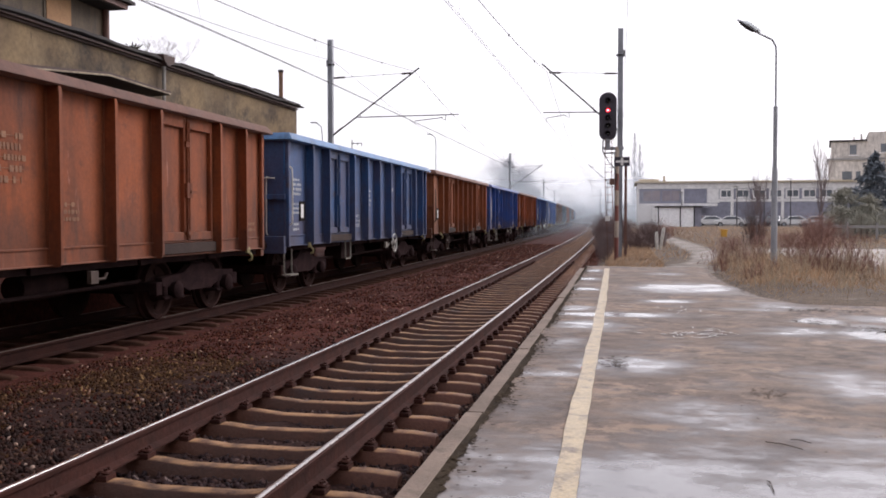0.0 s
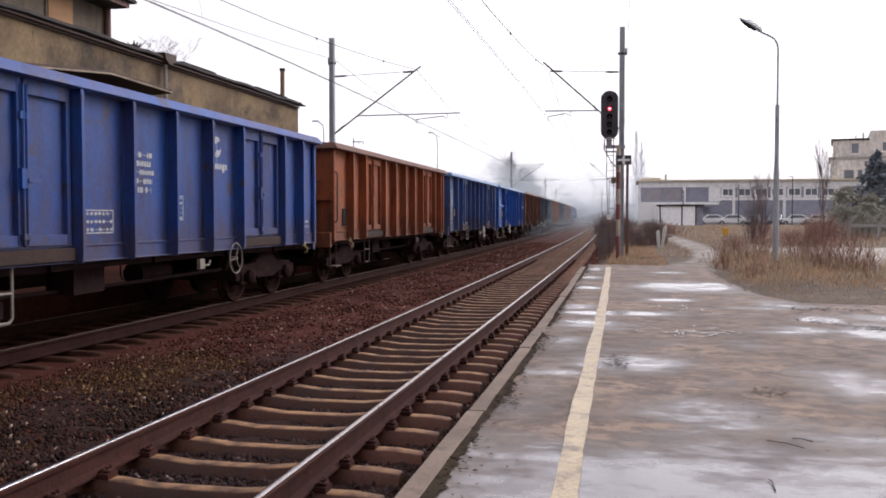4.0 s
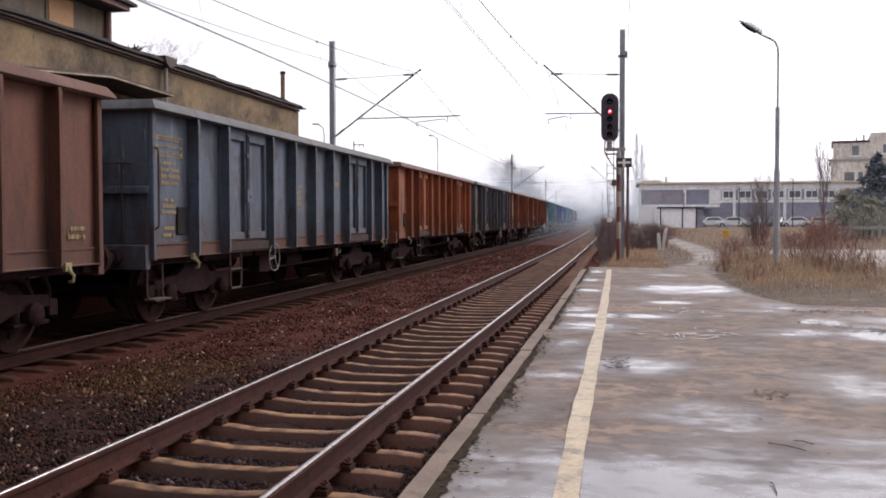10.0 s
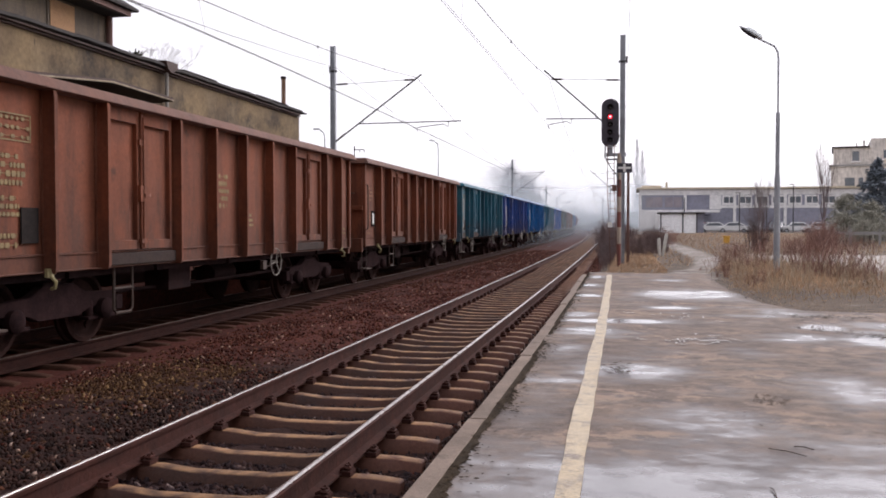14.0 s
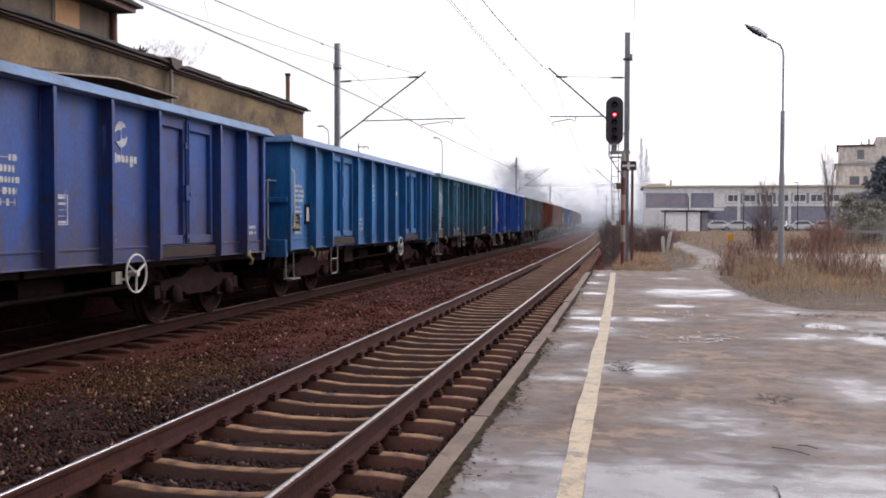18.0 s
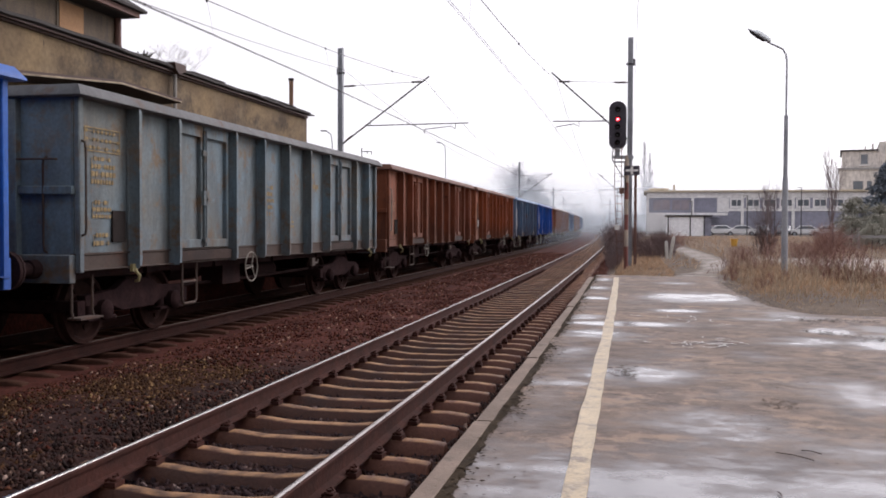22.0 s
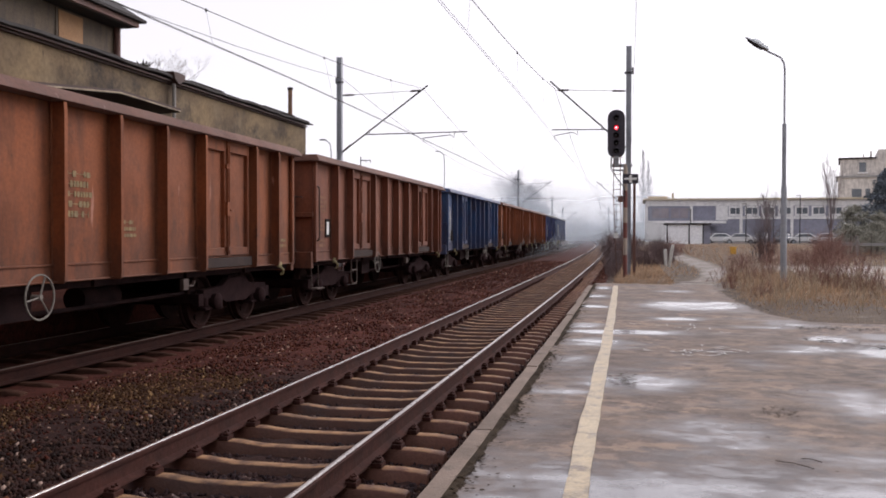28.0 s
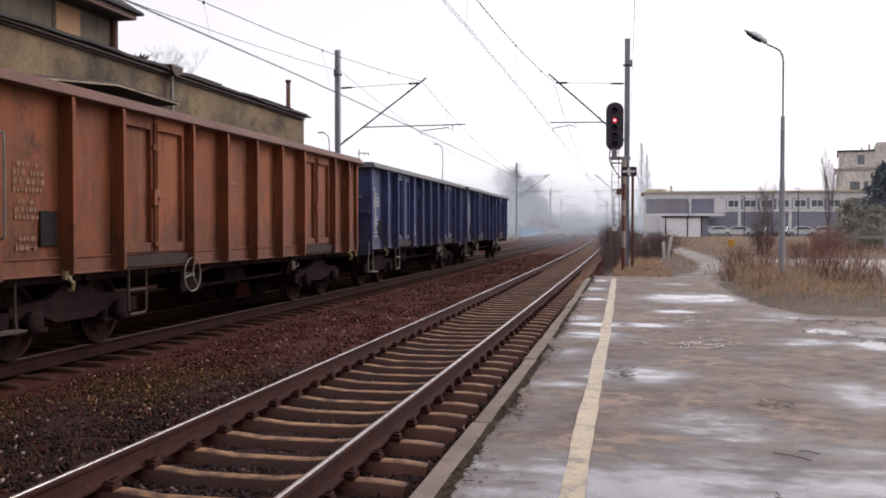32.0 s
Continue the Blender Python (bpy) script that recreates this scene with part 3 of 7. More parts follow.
me = quick_mesh("ground", np.stack([GX.ravel(), GY.ravel(), GZ.ravel()], 1), quads, M_GROUND, True)
at = me.attributes.new("wet", "FLOAT", "POINT")
# a trodden path leads away from the end of the platform, bare earth beside the puddles
path_mid = path_middle(SS)
path_half = np.interp(SS, [24, 28, 31, 48, 70], [0.9, 0.55, 0.42, 0.45, 0.5])
bare = np.clip(1.4 - np.abs(OO - path_mid) / path_half, 0, np.interp(SS, [24, 29, 33], [0.45, 0.5, 0.62])) * (SS > 24) * (SS < 75)
# a damp gravel lane crosses behind the bushes
bare = np.maximum(bare, 0.9 * smooth01((OO - 4.8) / 0.8) * smooth01((SS - 31.5) / 1.5) * smooth01((41.5 - SS) / 1.5) * (OO < 40))
bare = np.maximum(bare, 0.85 * smooth01((OO - 6.2) / 0.8) * smooth01((SS - 17) / 2.0) * smooth01((34 - SS) / 1.5) * (OO < 40))
at.data.foreach_set("value", bare.ravel().astype(np.float32))
tagged(new("ground", me), "winter ground of dry grass and brown earth", "ground", kind="structure")

# ---------------------------------------------------------------- ballast
bo = np.concatenate([np.arange(-10.6, -1.02, 0.14), [-1.02]])
bs = np.concatenate([np.arange(-10, 2, 0.5), np.arange(2, 30, 0.14), np.arange(30, 60, 0.5), np.arange(60, 421, 6.0)])
BO, BS = np.meshgrid(bo, bs)


def ballast_height(o, s):
    """Flush with the sleepers inside the tracks, heaped a little between them."""
    z = np.full_like(o, -0.243)
    z = z + 0.05 * np.exp(-((o + 5.3) / 0.7) ** 2) + 0.002 * (1 - smooth01((np.abs(o - NEAR) - 0.62) / 0.12))
    z = z - 0.045 * smooth01((1.44 - np.abs(o - NEAR)) / 0.14)      # swept low between the sleepers
    z = z - 0.10 * smooth01((o + 1.42) / 0.25)
    z = z - 0.35 * smooth01((-o - 9.5) / 1.1)
    return z


BZ = ballast_height(BO, BS) + rng.normal(0, 0.012, BO.shape) + 0.012 * np.sin(BO * 3.1 + 2.0 * np.sin(BS * 0.7)) * np.cos(BS * 1.7)
BX, BY = along(BO, BS)
bn = len(bo)
quads = [(j * bn + i, j * bn + i + 1, (j + 1) * bn + i + 1, (j + 1) * bn + i) for j in range(len(bs) - 1) for i in range(bn - 1)]
bed_me = quick_mesh("ballast_bed", np.stack([BX.ravel(), BY.ravel(), BZ.ravel()], 1), quads, M_BALLAST, True)
soot = smooth01((16.0 + 2.5 * (BO + 4.2) - BS) / 9.0)      # darker and greyer at the near end
bed_me.attributes.new("soot", "FLOAT", "POINT").data.foreach_set("value", soot.ravel().astype(np.float32))
tagged(new("ballast_bed", bed_me),
       "rust-brown crushed stone ballast under both tracks", "ballast", kind="structure")


def island_colours(name, stops, rough):
    m = bpy.data.materials.new(name)
    m.use_nodes = True
    n, l = m.node_tree.nodes, m.node_tree.links
    geo = n.new("ShaderNodeNewGeometry")
    ramp = n.new("ShaderNodeValToRGB")
    while len(ramp.color_ramp.elements) < len(stops):
        ramp.color_ramp.elements.new(0.5)
    for e, (p, c) in zip(ramp.color_ramp.elements, stops):
        e.position, e.color = p, (*c, 1)
    l.new(geo.outputs["Random Per Island"], ramp.inputs["Fac"])
    tx = n.new("ShaderNodeTexNoise")
    tx.inputs["Scale"].default_value = 25
    co = n.new("ShaderNodeTexCoord")
    l.new(co.outputs["Object"], tx.inputs["Vector"])
    mx = n.new("ShaderNodeMix")
    mx.data_type, mx.blend_type = "RGBA", "MULTIPLY"
    mx.inputs["Factor"].default_value = 0.5
    l.new(ramp.outputs["Color"], mx.inputs["A"])
    l.new(tx.outputs["Fac"], mx.inputs["B"])
    l.new(mx.outputs["Result"], n["Principled BSDF"].inputs["Base Color"])
    n["Principled BSDF"].inputs["Roughness"].default_value = rough
    n["Principled BSDF"].inputs["Specular IOR Level"].default_value = 0.12
    return m


M_STONE = island_colours("ballast_stones", [(0.0, (0.034, 0.0138, 0.0108)), (0.45, (0.073, 0.0208, 0.0142)), (0.80, (0.118, 0.0330, 0.0205)),
                                            (0.962, (0.19, 0.0900, 0.0512)), (0.988, (0.52, 0.3520, 0.2700))], 0.9)
M_STONEDARK = island_colours("sooty_ballast_stones", [(0.0, (0.017, 0.0097, 0.0084)), (0.5, (0.035, 0.0172, 0.0140)), (0.85, (0.058, 0.0264, 0.0200)),
                                                (0.975, (0.14, 0.0772, 0.0505)), (0.994, (0.46, 0.3268, 0.2676))], 0.8)
M_STONEMOSS = island_colours("mossy_ballast_stones", [(0.0, (0.034, 0.0155, 0.009)), (0.5, (0.066, 0.0300, 0.014)), (0.85, (0.108, 0.052, 0.022)), (0.975, (0.30, 0.185, 0.085))], 0.9)
M_STONEGREY = island_colours("dark_track_stones", [(0.0, (0.023, 0.0150, 0.0177)), (0.6, (0.048, 0.0273, 0.0279)), (0.95, (0.088, 0.0493, 0.0428)), (0.995, (0.30, 0.2200, 0.2046))], 0.85)
STONE_V = np.array([(-1, -1, -0.7), (1, -0.8, -0.7), (0.9, 1, -0.7), (-0.8, 0.9, -0.7), (-0.7, -0.6, 0.7), (0.6, -0.7, 0.6), (0.7, 0.6, 0.8), (-0.5, 0.7, 0.5)])
STONE_F = np.array([(0, 3, 2, 1), (4, 5, 6, 7), (0, 1, 5, 4), (1, 2, 6, 5), (2, 3, 7, 6), (3, 0, 4, 7)])


def stones(name, label, o, s, size, material, sink=0.2):
    k = len(o)
    x, y = along(o, s)
    z = ballast_height(o, s) + size * sink
    a = rng.uniform(0, 2 * np.pi, k)
    v = np.repeat(STONE_V[None], k, 0) * rng.uniform(0.55, 1.25, (k, 8, 3)) * size[:, None, None]
    tip = rng.normal(0, 0.5, (k, 2))
    v[:, :, 2] += v[:, :, 0] * tip[:, :1] + v[:, :, 1] * tip[:, 1:]
    c, d = np.cos(a)[:, None], np.sin(a)[:, None]
    v = np.stack([v[:, :, 0] * c - v[:, :, 1] * d + x[:, None], v[:, :, 0] * d + v[:, :, 1] * c + y[:, None], v[:, :, 2] + z[:, None]], 2)
    f = (STONE_F[None] + 8 * np.arange(k)[:, None, None]).reshape(-1, 4)
    return tagged(new(name, quick_mesh(name, v.reshape(-1, 3), f, material)), label, "ballast stones", kind="stuff")


k = 96000
s_ = 3.2 + 58 * rng.random(k) ** 2.1
s_[9000:34000] = rng.uniform(3.2, 10.5, 25000)
s_[:9000] = rng.uniform(-6, 3.4, 9000)
o_ = rng.uniform(-6.45, -1.1, k)
keep = np.abs(o_ - NEAR) > 1.22
size_ = rng.uniform(0.009, 0.024, k) * (1 + 0.5 * smooth01((s_ - 20) / 30))
mossy = (np.sin(o_ * 2.3 + 1.1 * np.sin(s_ * 0.9)) * np.cos(s_ * 1.3 + 0.4) + rng.normal(0, 0.35, k) > -0.12) & (o_ < -4.5) & (s_ < 11.0)
greyer = rng.random(k) < smooth01((16.0 + 2.5 * (o_ + 4.2) - s_) / 9.0) * 0.93
red = keep & ~mossy & ~greyer
stones("ballast_stones", "loose rust-brown ballast stones with a few pale ones", o_[red], s_[red], size_[red], M_STONE)
black = keep & ~mossy & greyer
stones("sooty_stones", "dark grey-brown ballast stones beside the near track", o_[black], s_[black], size_[black], M_STONEDARK)
stones("mossy_stones", "ochre moss-tinged ballast stones beside the far track", o_[keep & mossy], s_[keep & mossy], size_[keep & mossy], M_STONEMOSS)
k = 32000
s_ = 3.2 + 40 * rng.random(k) ** 1.7
s_[:3000] = rng.uniform(-6, 3.4, 3000)
o_ = rng.uniform(NEAR - 1.25, NEAR + 1.25, k)
bay = np.abs((s_ + 5.95 + 0.285) % 0.57 - 0.285) > 0.095      # only between the sleepers
s_, o_ = s_[bay], o_[bay]
k = len(s_)
stones("track_stones", "dark grey stones between the sleepers", o_, s_, rng.uniform(0.012, 0.026, k), M_STONEGREY, 0.0)

# ---------------------------------------------------------------- platform
def platform_right(s):
    return np.interp(s, [-6, 12.6, 13.6, 14.4, 16, 19, 22.9, 24.2, 25.2], [16, 16, 6.0, 2.75, 2.2, 2.0, 2.0, 2.1, 2.2])


KERB_IN = -0.915


def edge_shift(s):
    return -np.interp(s, [8, 12, 19, 24], [0.0, 0.02, 0.065, 0.10])


ps = np.concatenate([np.arange(-6, 3, 0.5), np.arange(3, 24.61, 0.1)])
pu = np.linspace(0, 1, 140) ** 1.35
PS, PU = np.meshgrid(ps, pu, indexing="ij")
PO = KERB_IN + edge_shift(PS) + PU * (platform_right(PS) - KERB_IN - edge_shift(PS))
PX, PY = along(PO, PS)
# standing water and damp hollows: place along and beside the line, half-lengths, depth
WET = [(17.2, 1.00, 1.5, 0.95, 1.02), (17.9, 1.6, 0.5, 0.6, 1.05), (16.8, 1.45, 0.4, 0.5, 1.1), (14.4, 0.6, 0.45, 0.5, 1.0), (14.0, 2.2, 0.6, 0.5, 0.8), (10.9, 1.9, 0.5, 0.6, 0.75),
       (8.2, 0.0, 0.7, 0.55, 0.95), (6.0, 0.60, 0.6, 0.6, 0.78), (12.3, -0.1, 0.35, 1.0, 1.1), (13.1, -0.7, 0.4, 0.35, 0.9), (11.0, -0.4, 0.6, 0.5, 0.9),
       (10.8, 2.85, 0.75, 0.55, 1.35), (12.0, 2.35, 0.35, 0.30, 1.30), (12.3, 3.6, 0.6, 0.8, 1.2), (13.4, 1.9, 0.35, 0.6, 0.85), (7.4, 1.75, 0.9, 0.5, 0.80), (4.1, 0.7, 1.45, 2.3, 0.98), (4.6, -0.35, 0.9, 0.45, 0.75),
       (7.55, -0.6, 0.25, 0.4, 0.85), (19.5, -0.75, 0.5, 0.35, 1.1), (16.6, -0.75, 0.4, 0.35, 1.1), (21.5, 0.9, 0.8, 0.5, 0.7), (6.3, -0.65, 1.5, 0.25, 0.5),
       (9.4, -0.6, 0.8, 0.25, 0.6), (9.6, 1.2, 0.5, 0.3, 0.5), (3.6, 1.8, 0.8, 1.2, 0.9), (22.6, -0.75, 0.6, 0.3, 0.9), (5.2, 1.9, 0.7, 1.0, 0.85), (4.5, 2.4, 0.9, 0.9, 0.95)]
wet = np.full_like(PO, 0.16)
for ws, wo, hs, ho, depth in WET:
    q = ((PS - ws) / hs) ** 2 + ((PO - wo) / ho) ** 2
    wet = np.maximum(wet, depth * np.exp(-0.8 * q ** 1.2))
PZ = 0.27 + 0.006 * np.sin(PO * 2.1) * np.cos(PS * 0.9) * (wet < 0.3) - 0.035 * smooth01((PO - platform_right(PS) + 0.35) / 0.35) * (PS > 13)
pn = len(pu)
quads = [(j * pn + i, j * pn + i + 1, (j + 1) * pn + i + 1, (j + 1) * pn + i) for j in range(len(ps) - 1) for i in range(pn - 1)]
me = quick_mesh("platform_surface", np.stack([PX.ravel(), PY.ravel(), PZ.ravel()], 1), quads, M_ASPHALT, True)
me.attributes.new("wet", "FLOAT", "POINT").data.foreach_set("value", np.clip(wet, 0, 1.35).ravel().astype(np.float32))
platform = tagged(new("platform", me), "low station platform of wet, patched asphalt with puddles", "platform", kind="structure")
base = Shape()
base.sweep([(KERB_IN, -0.45), (1.9, -0.45), (1.9, 0.24), (KERB_IN, 0.24)], [on_line(0, s) for s in (-6, 0, 6, 12, 18, 24.5)])
part("platform_base", base, M_KERB, platform)

# dark mossy joint behind the kerb
moss = Shape()
mv = []
for i in range(970):
    a = -4.4 + i * 0.0298
    k0 = KERB_IN + float(edge_shift(a))
    w_ = 0.050 + 0.040 * noise.noise((a * 1.7, 0.3, 0)) + 0.035 * noise.noise((a * 6.0, 5.1, 0)) + 0.03 * noise.noise((a * 19.0, 2.7, 0))
    mv += [line(k0 - 0.012, a, 0.2752), line(k0 + max(w_, 0.012), a, 0.2752)]
moss.add(mv, [(2 * i, 2 * i + 1, 2 * i + 3, 2 * i + 2) for i in range(969)])
part("moss_strip", moss, M_MOSS, platform, "dark moss and dirt along the kerb")

# painted safety line, a little crooked, its course fitted to the camera's view
yl = Shape()
ys = list(np.arange(-5.0, 23.75, 0.25))
yv = []
for s in ys:
    mid = float(np.interp(s, [3, 4.36, 5.4, 6.86, 8.58, 10.83, 14.65, 23.85], [-0.272, -0.288, -0.297, -0.312, -0.319, -0.330, -0.362, -0.453])) + 0.004 * math.sin(s * 1.9)
    half = 0.0625 + 0.004 * math.sin(s * 2.3) + 0.003 * math.sin(s * 7.1)
    yv.append((mid - half, mid + half))
for i in range(len(ys) - 1):
    a, b = ys[i], ys[i + 1]
    yl.add([line(yv[i][0], a, 0.2765), line(yv[i][1], a, 0.2765), line(yv[i + 1][1], b, 0.2765), line(yv[i + 1][0], b, 0.2765)], [(0, 1, 2, 3)])
part("safety_line", yl, M_YELLOW, platform, "worn yellow painted safety line")

# twigs
for (o, s), (o2, s2) in (((0.78, 5.42), (0.96, 5.28)), ((0.93, 5.50), (1.03, 5.44))):
    tw = Shape().tube([line(o, s, 0.28), line((o + o2) / 2, (s + s2) / 2 + 0.012, 0.284), line(o2, s2, 0.279)], 0.003, 5)
    thing("twig", "thin dark twig lying on the wet platform", "twig", shape=tw, material=M_BARK)
tw = Shape().tube([line(0.68, 4.44, 0.276), line(0.683, 4.58, 0.282), line(0.675, 4.62, 0.277)], 0.003, 5)
thing("twig", "thin dark twig lying on the wet platform", "twig", shape=tw, material=M_BARK)

# a heap of wet plant litter in the puddle by the safety line, and blown scraps
def scraps(name, label, places, size, lift, kind="", material=M_LEAF, category="plant litter"):
    v_, f_ = [], []
    for o, s in places:
        a, q = rng.uniform(0, 6.28), size * rng.uniform(0.5, 1.2)
        x, y, _ = line(o, s)
        z = 0.277 + rng.uniform(0.0, lift)
        n_ = len(v_)
        for k in range(5):
            b = a + k * 1.2566 + rng.uniform(-0.3, 0.3)
            v_.append((x + q * math.cos(b) * (1.6 if k % 2 else 0.8), y + q * math.sin(b), z + rng.uniform(0, 0.35) * q))
        v_.append((x, y, z + 0.4 * q))
        f_ += [(n_ + k, n_ + (k + 1) % 5, n_ + 5) for k in range(5)]
    return tagged(new(name, quick_mesh(name, np.array(v_), f_, material)), label, category, kind=kind)


scraps("plant_litter", "small heap of wet dark plant litter in a puddle", [(-0.06 + rng.normal(0, 0.07), 8.1 + rng.normal(0, 0.16)) for k in range(34)], 0.022, 0.03)
froth = Shape()
r_ = random.Random(12)
for k in range(34):
    far_off = k >= 24
    o, s = (0.72 + r_.gauss(0, 0.26), 13.2 + r_.gauss(0, 0.45)) if far_off else (0.72 + r_.gauss(0, 0.22), 10.35 + r_.gauss(0, 0.28))
    a0, span, rad = r_.uniform(0, 6.28), r_.uniform(0.6, 2.2), r_.uniform(0.05, 0.17)
    rv = []
    for q in range(9):
        a = a0 + span * q / 8
        th = 0.013 * math.sin(math.pi * (q + 0.3) / 8.6) * (0.6 + 0.4 * math.sin(7 * a + k)) + 0.001
        wob = 1 + 0.15 * math.sin(3 * a + k)
        for e in (-1, 1):
            rv.append(line(o + (rad * wob + e * th) * math.cos(a), s + (1.5 * rad * wob + 1.7 * e * th) * math.sin(a), 0.2772))
    froth.add(rv, [(2 * q, 2 * q + 1, 2 * q + 3, 2 * q + 2) for q in range(8)])
tagged(part("dried_froth", froth, M_FROTH, platform, "broken pale crusts of dried froth"), kind="stuff")
scraps("mud_patch", "patch of dark dried mud on the asphalt", [(1.02 + 0.12 * math.cos(a) * q, 6.94 + 0.20 * math.sin(a) * q) for a, q in zip(rng.uniform(0, 6.28, 120), np.sqrt(rng.uniform(0.0, 1.3, 120)))], 0.010, 0.0005, "stuff", M_TAR, "mud")
scraps("mud_clods", "dark wet clods of mud along the broken asphalt edge", [(2.05 + 0.9 * u + rng.normal(0, 0.05), 11.9 - 0.9 * u + rng.normal(0, 0.12)) for u in rng.random(70)] + [(2.2 + 1.1 * u, 13.3 + rng.normal(0, 0.10)) for u in rng.random(60)] + [(float(platform_right(q)) + rng.normal(-0.02, 0.12), q) for q in rng.uniform(14.2, 22.5, 260)] + [(2.85 + rng.normal(0, 0.16), 11.1 + rng.normal(0, 0.12)) for k in range(40)], 0.024, 0.003, "stuff", M_LEAF, "mud")
scraps("blown_leaves", "scattered dark scraps of leaves on the platform", [(KERB_IN + 0.03 + abs(rng.normal(0, 0.14)), rng.uniform(3.2, 20)) for k in range(150)]
       + [(rng.uniform(-0.8, 2.4), rng.uniform(3.6, 13)) for k in range(60)], 0.009, 0.002, "stuff")

moss_places = []
for i in range(2600):
    s = 2.6 + 21.5 * random.random() ** 1.5
    lush = 0.5 + 0.9 * noise.noise((s * 1.3, 7.7, 0))
    if random.random() < lush:
        moss_places.append((KERB_IN + float(edge_shift(s)) + abs(random.gauss(0, 0.075)), s))
scraps("kerb_moss", "dark clumps of moss and dirt behind the kerb", moss_places, 0.014, 0.004, "stuff", M_MOSS, "moss")

# kerb stones
kerb = tagged(new("platform_kerb"), "concrete edge stones of the platform", "kerb", kind="structure")
kerb_meshes = []
for v in range(3):
    sh = Shape()
    n_ = 9
    prof = [(0, -0.42), (0.137, -0.42), (0.137, 0.0), (0.122, 0.012), (0.018, 0.012), (0, -0.008)]
    r_ = random.Random(v)
    fr = [pose(r_.uniform(-0.004, 0.004), 2.91 * i / n_, r_.uniform(-0.003, 0.003)) for i in range(n_ + 1)]
    sh.sweep(prof, fr)
    kerb_meshes.append(sh.mesh("kerb_stone", M_KERB))
for i in range(11):
    s = 5.9 - 2.93 * 3 + 2.93 * i
    if s + 2.93 > 24.7:
        break
    r_ = random.Random(100 + i)
    part("kerb_stone", kerb_meshes[i % 3], None, kerb, m=on_line(-1.052 + float(edge_shift(s + 1.4)) + r_.uniform(-0.008, 0.006), s, 0.265 + r_.uniform(-0.006, 0.006)) @ pose(0, 0, 0, 0, 0, r_.uniform(-0.12, 0.12)))

# ---------------------------------------------------------------- tracks
RAIL = [(-0.07, -0.172), (0.07, -0.172), (0.07, -0.160), (0.012, -0.140), (0.009, -0.045), (0.034, -0.034), (0.036, -0.010), (0.026, -0.003),
        (-0.026, -0.003), (-0.036, -0.010), (-0.034, -0.034), (-0.009, -0.045), (-0.012, -0.140), (-0.07, -0.160)]
rail_s = list(np.arange(-8, 60, 2.0)) + list(np.arange(60, 421, 6.0))
SLEEPER = Shape()
sl = [(-1.25, -0.205), (-1.05, -0.185), (-0.55, -0.185), (-0.30, -0.212), (0.30, -0.212), (0.55, -0.185), (1.05, -0.185), (1.25, -0.205)]
SV = []
for x, z in sl:
    SV += [(x, -0.118, z - 0.15), (x, -0.062, z), (x, 0.062, z), (x, 0.118, z - 0.15)]
SF = [(4 * i + a, 4 * i + (a + 1) % 4, 4 * i + 4 + (a + 1) % 4, 4 * i + 4 + a) for i in range(len(sl) - 1) for a in range(4)] + [(0, 1, 2, 3), (31, 30, 29, 28)]
SLEEPER.add(SV, SF)
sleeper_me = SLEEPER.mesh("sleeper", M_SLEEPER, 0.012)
sooty_shaded_me = SLEEPER.mesh("sleeper", M_SLEEPERDARK, 0.012)
CLIP = Shape()
for e in (-1, 1):
    CLIP.box(e * 0.075 - 0.012 if e > 0 else -0.145, 0.145 if e > 0 else -0.063, -0.06, 0.06, -0.185, -0.150)
    CLIP.rod((e * 0.105, 0, -0.152), (e * 0.105, 0, -0.112), 0.015, n=6)
    CLIP.rod((e * 0.105, 0, -0.150), (e * 0.105, 0, -0.128), 0.027, n=6)
    CLIP.tube([(e * 0.07, -0.05, -0.14), (e * 0.10, -0.055, -0.12), (e * 0.13, -0.03, -0.135), (e * 0.13, 0.03, -0.135), (e * 0.10, 0.055, -0.12), (e * 0.07, 0.05, -0.14)], 0.011, 5)
clip_me = CLIP.mesh("rail_clip", M_RAIL)
SPACING = 0.57


def build_track(name, centre, label, phase, first, count, clips, head):
    track = tagged(new(name), label, "railway track", kind="structure")
    for e in (-1, 1):
        sh = Shape().sweep(RAIL, [on_line(centre + e * 0.7525, s) for s in rail_s])
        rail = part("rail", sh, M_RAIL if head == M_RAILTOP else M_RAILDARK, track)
        top = Shape().sweep([(-0.020, -0.009), (0.020, -0.009), (0.0195, -0.004), (0.017, 0.0005), (0.008, 0.003), (-0.008, 0.003), (-0.017, 0.0005), (-0.0195, -0.004)], [on_line(centre + e * 0.7525, s) for s in rail_s])
        part("running_surface", top, M_RAILTOPDIM if head == M_RAILTOP and e == 1 else head, rail, "polished rail head")
    rest = Shape()
    for i in range(int((420 - first) / SPACING)):
        s = phase + first + i * SPACING
        r_ = random.Random(i)
        m = on_line(centre + r_.uniform(-0.015, 0.015), s, r_.uniform(-0.006, 0.004)) @ pose(0, 0, 0, 0, 0, r_.uniform(-0.5, 0.5))
        if i < count:
            ob = part("sleeper", sleeper_me if head == M_RAILTOP else sooty_shaded_me, None, track, m=m)
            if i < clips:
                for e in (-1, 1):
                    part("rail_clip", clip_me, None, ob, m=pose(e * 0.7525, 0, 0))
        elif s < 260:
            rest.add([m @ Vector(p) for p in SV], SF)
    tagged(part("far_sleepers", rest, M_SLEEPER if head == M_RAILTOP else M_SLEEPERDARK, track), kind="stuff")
    return track


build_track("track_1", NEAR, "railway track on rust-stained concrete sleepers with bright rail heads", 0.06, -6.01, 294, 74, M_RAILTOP)
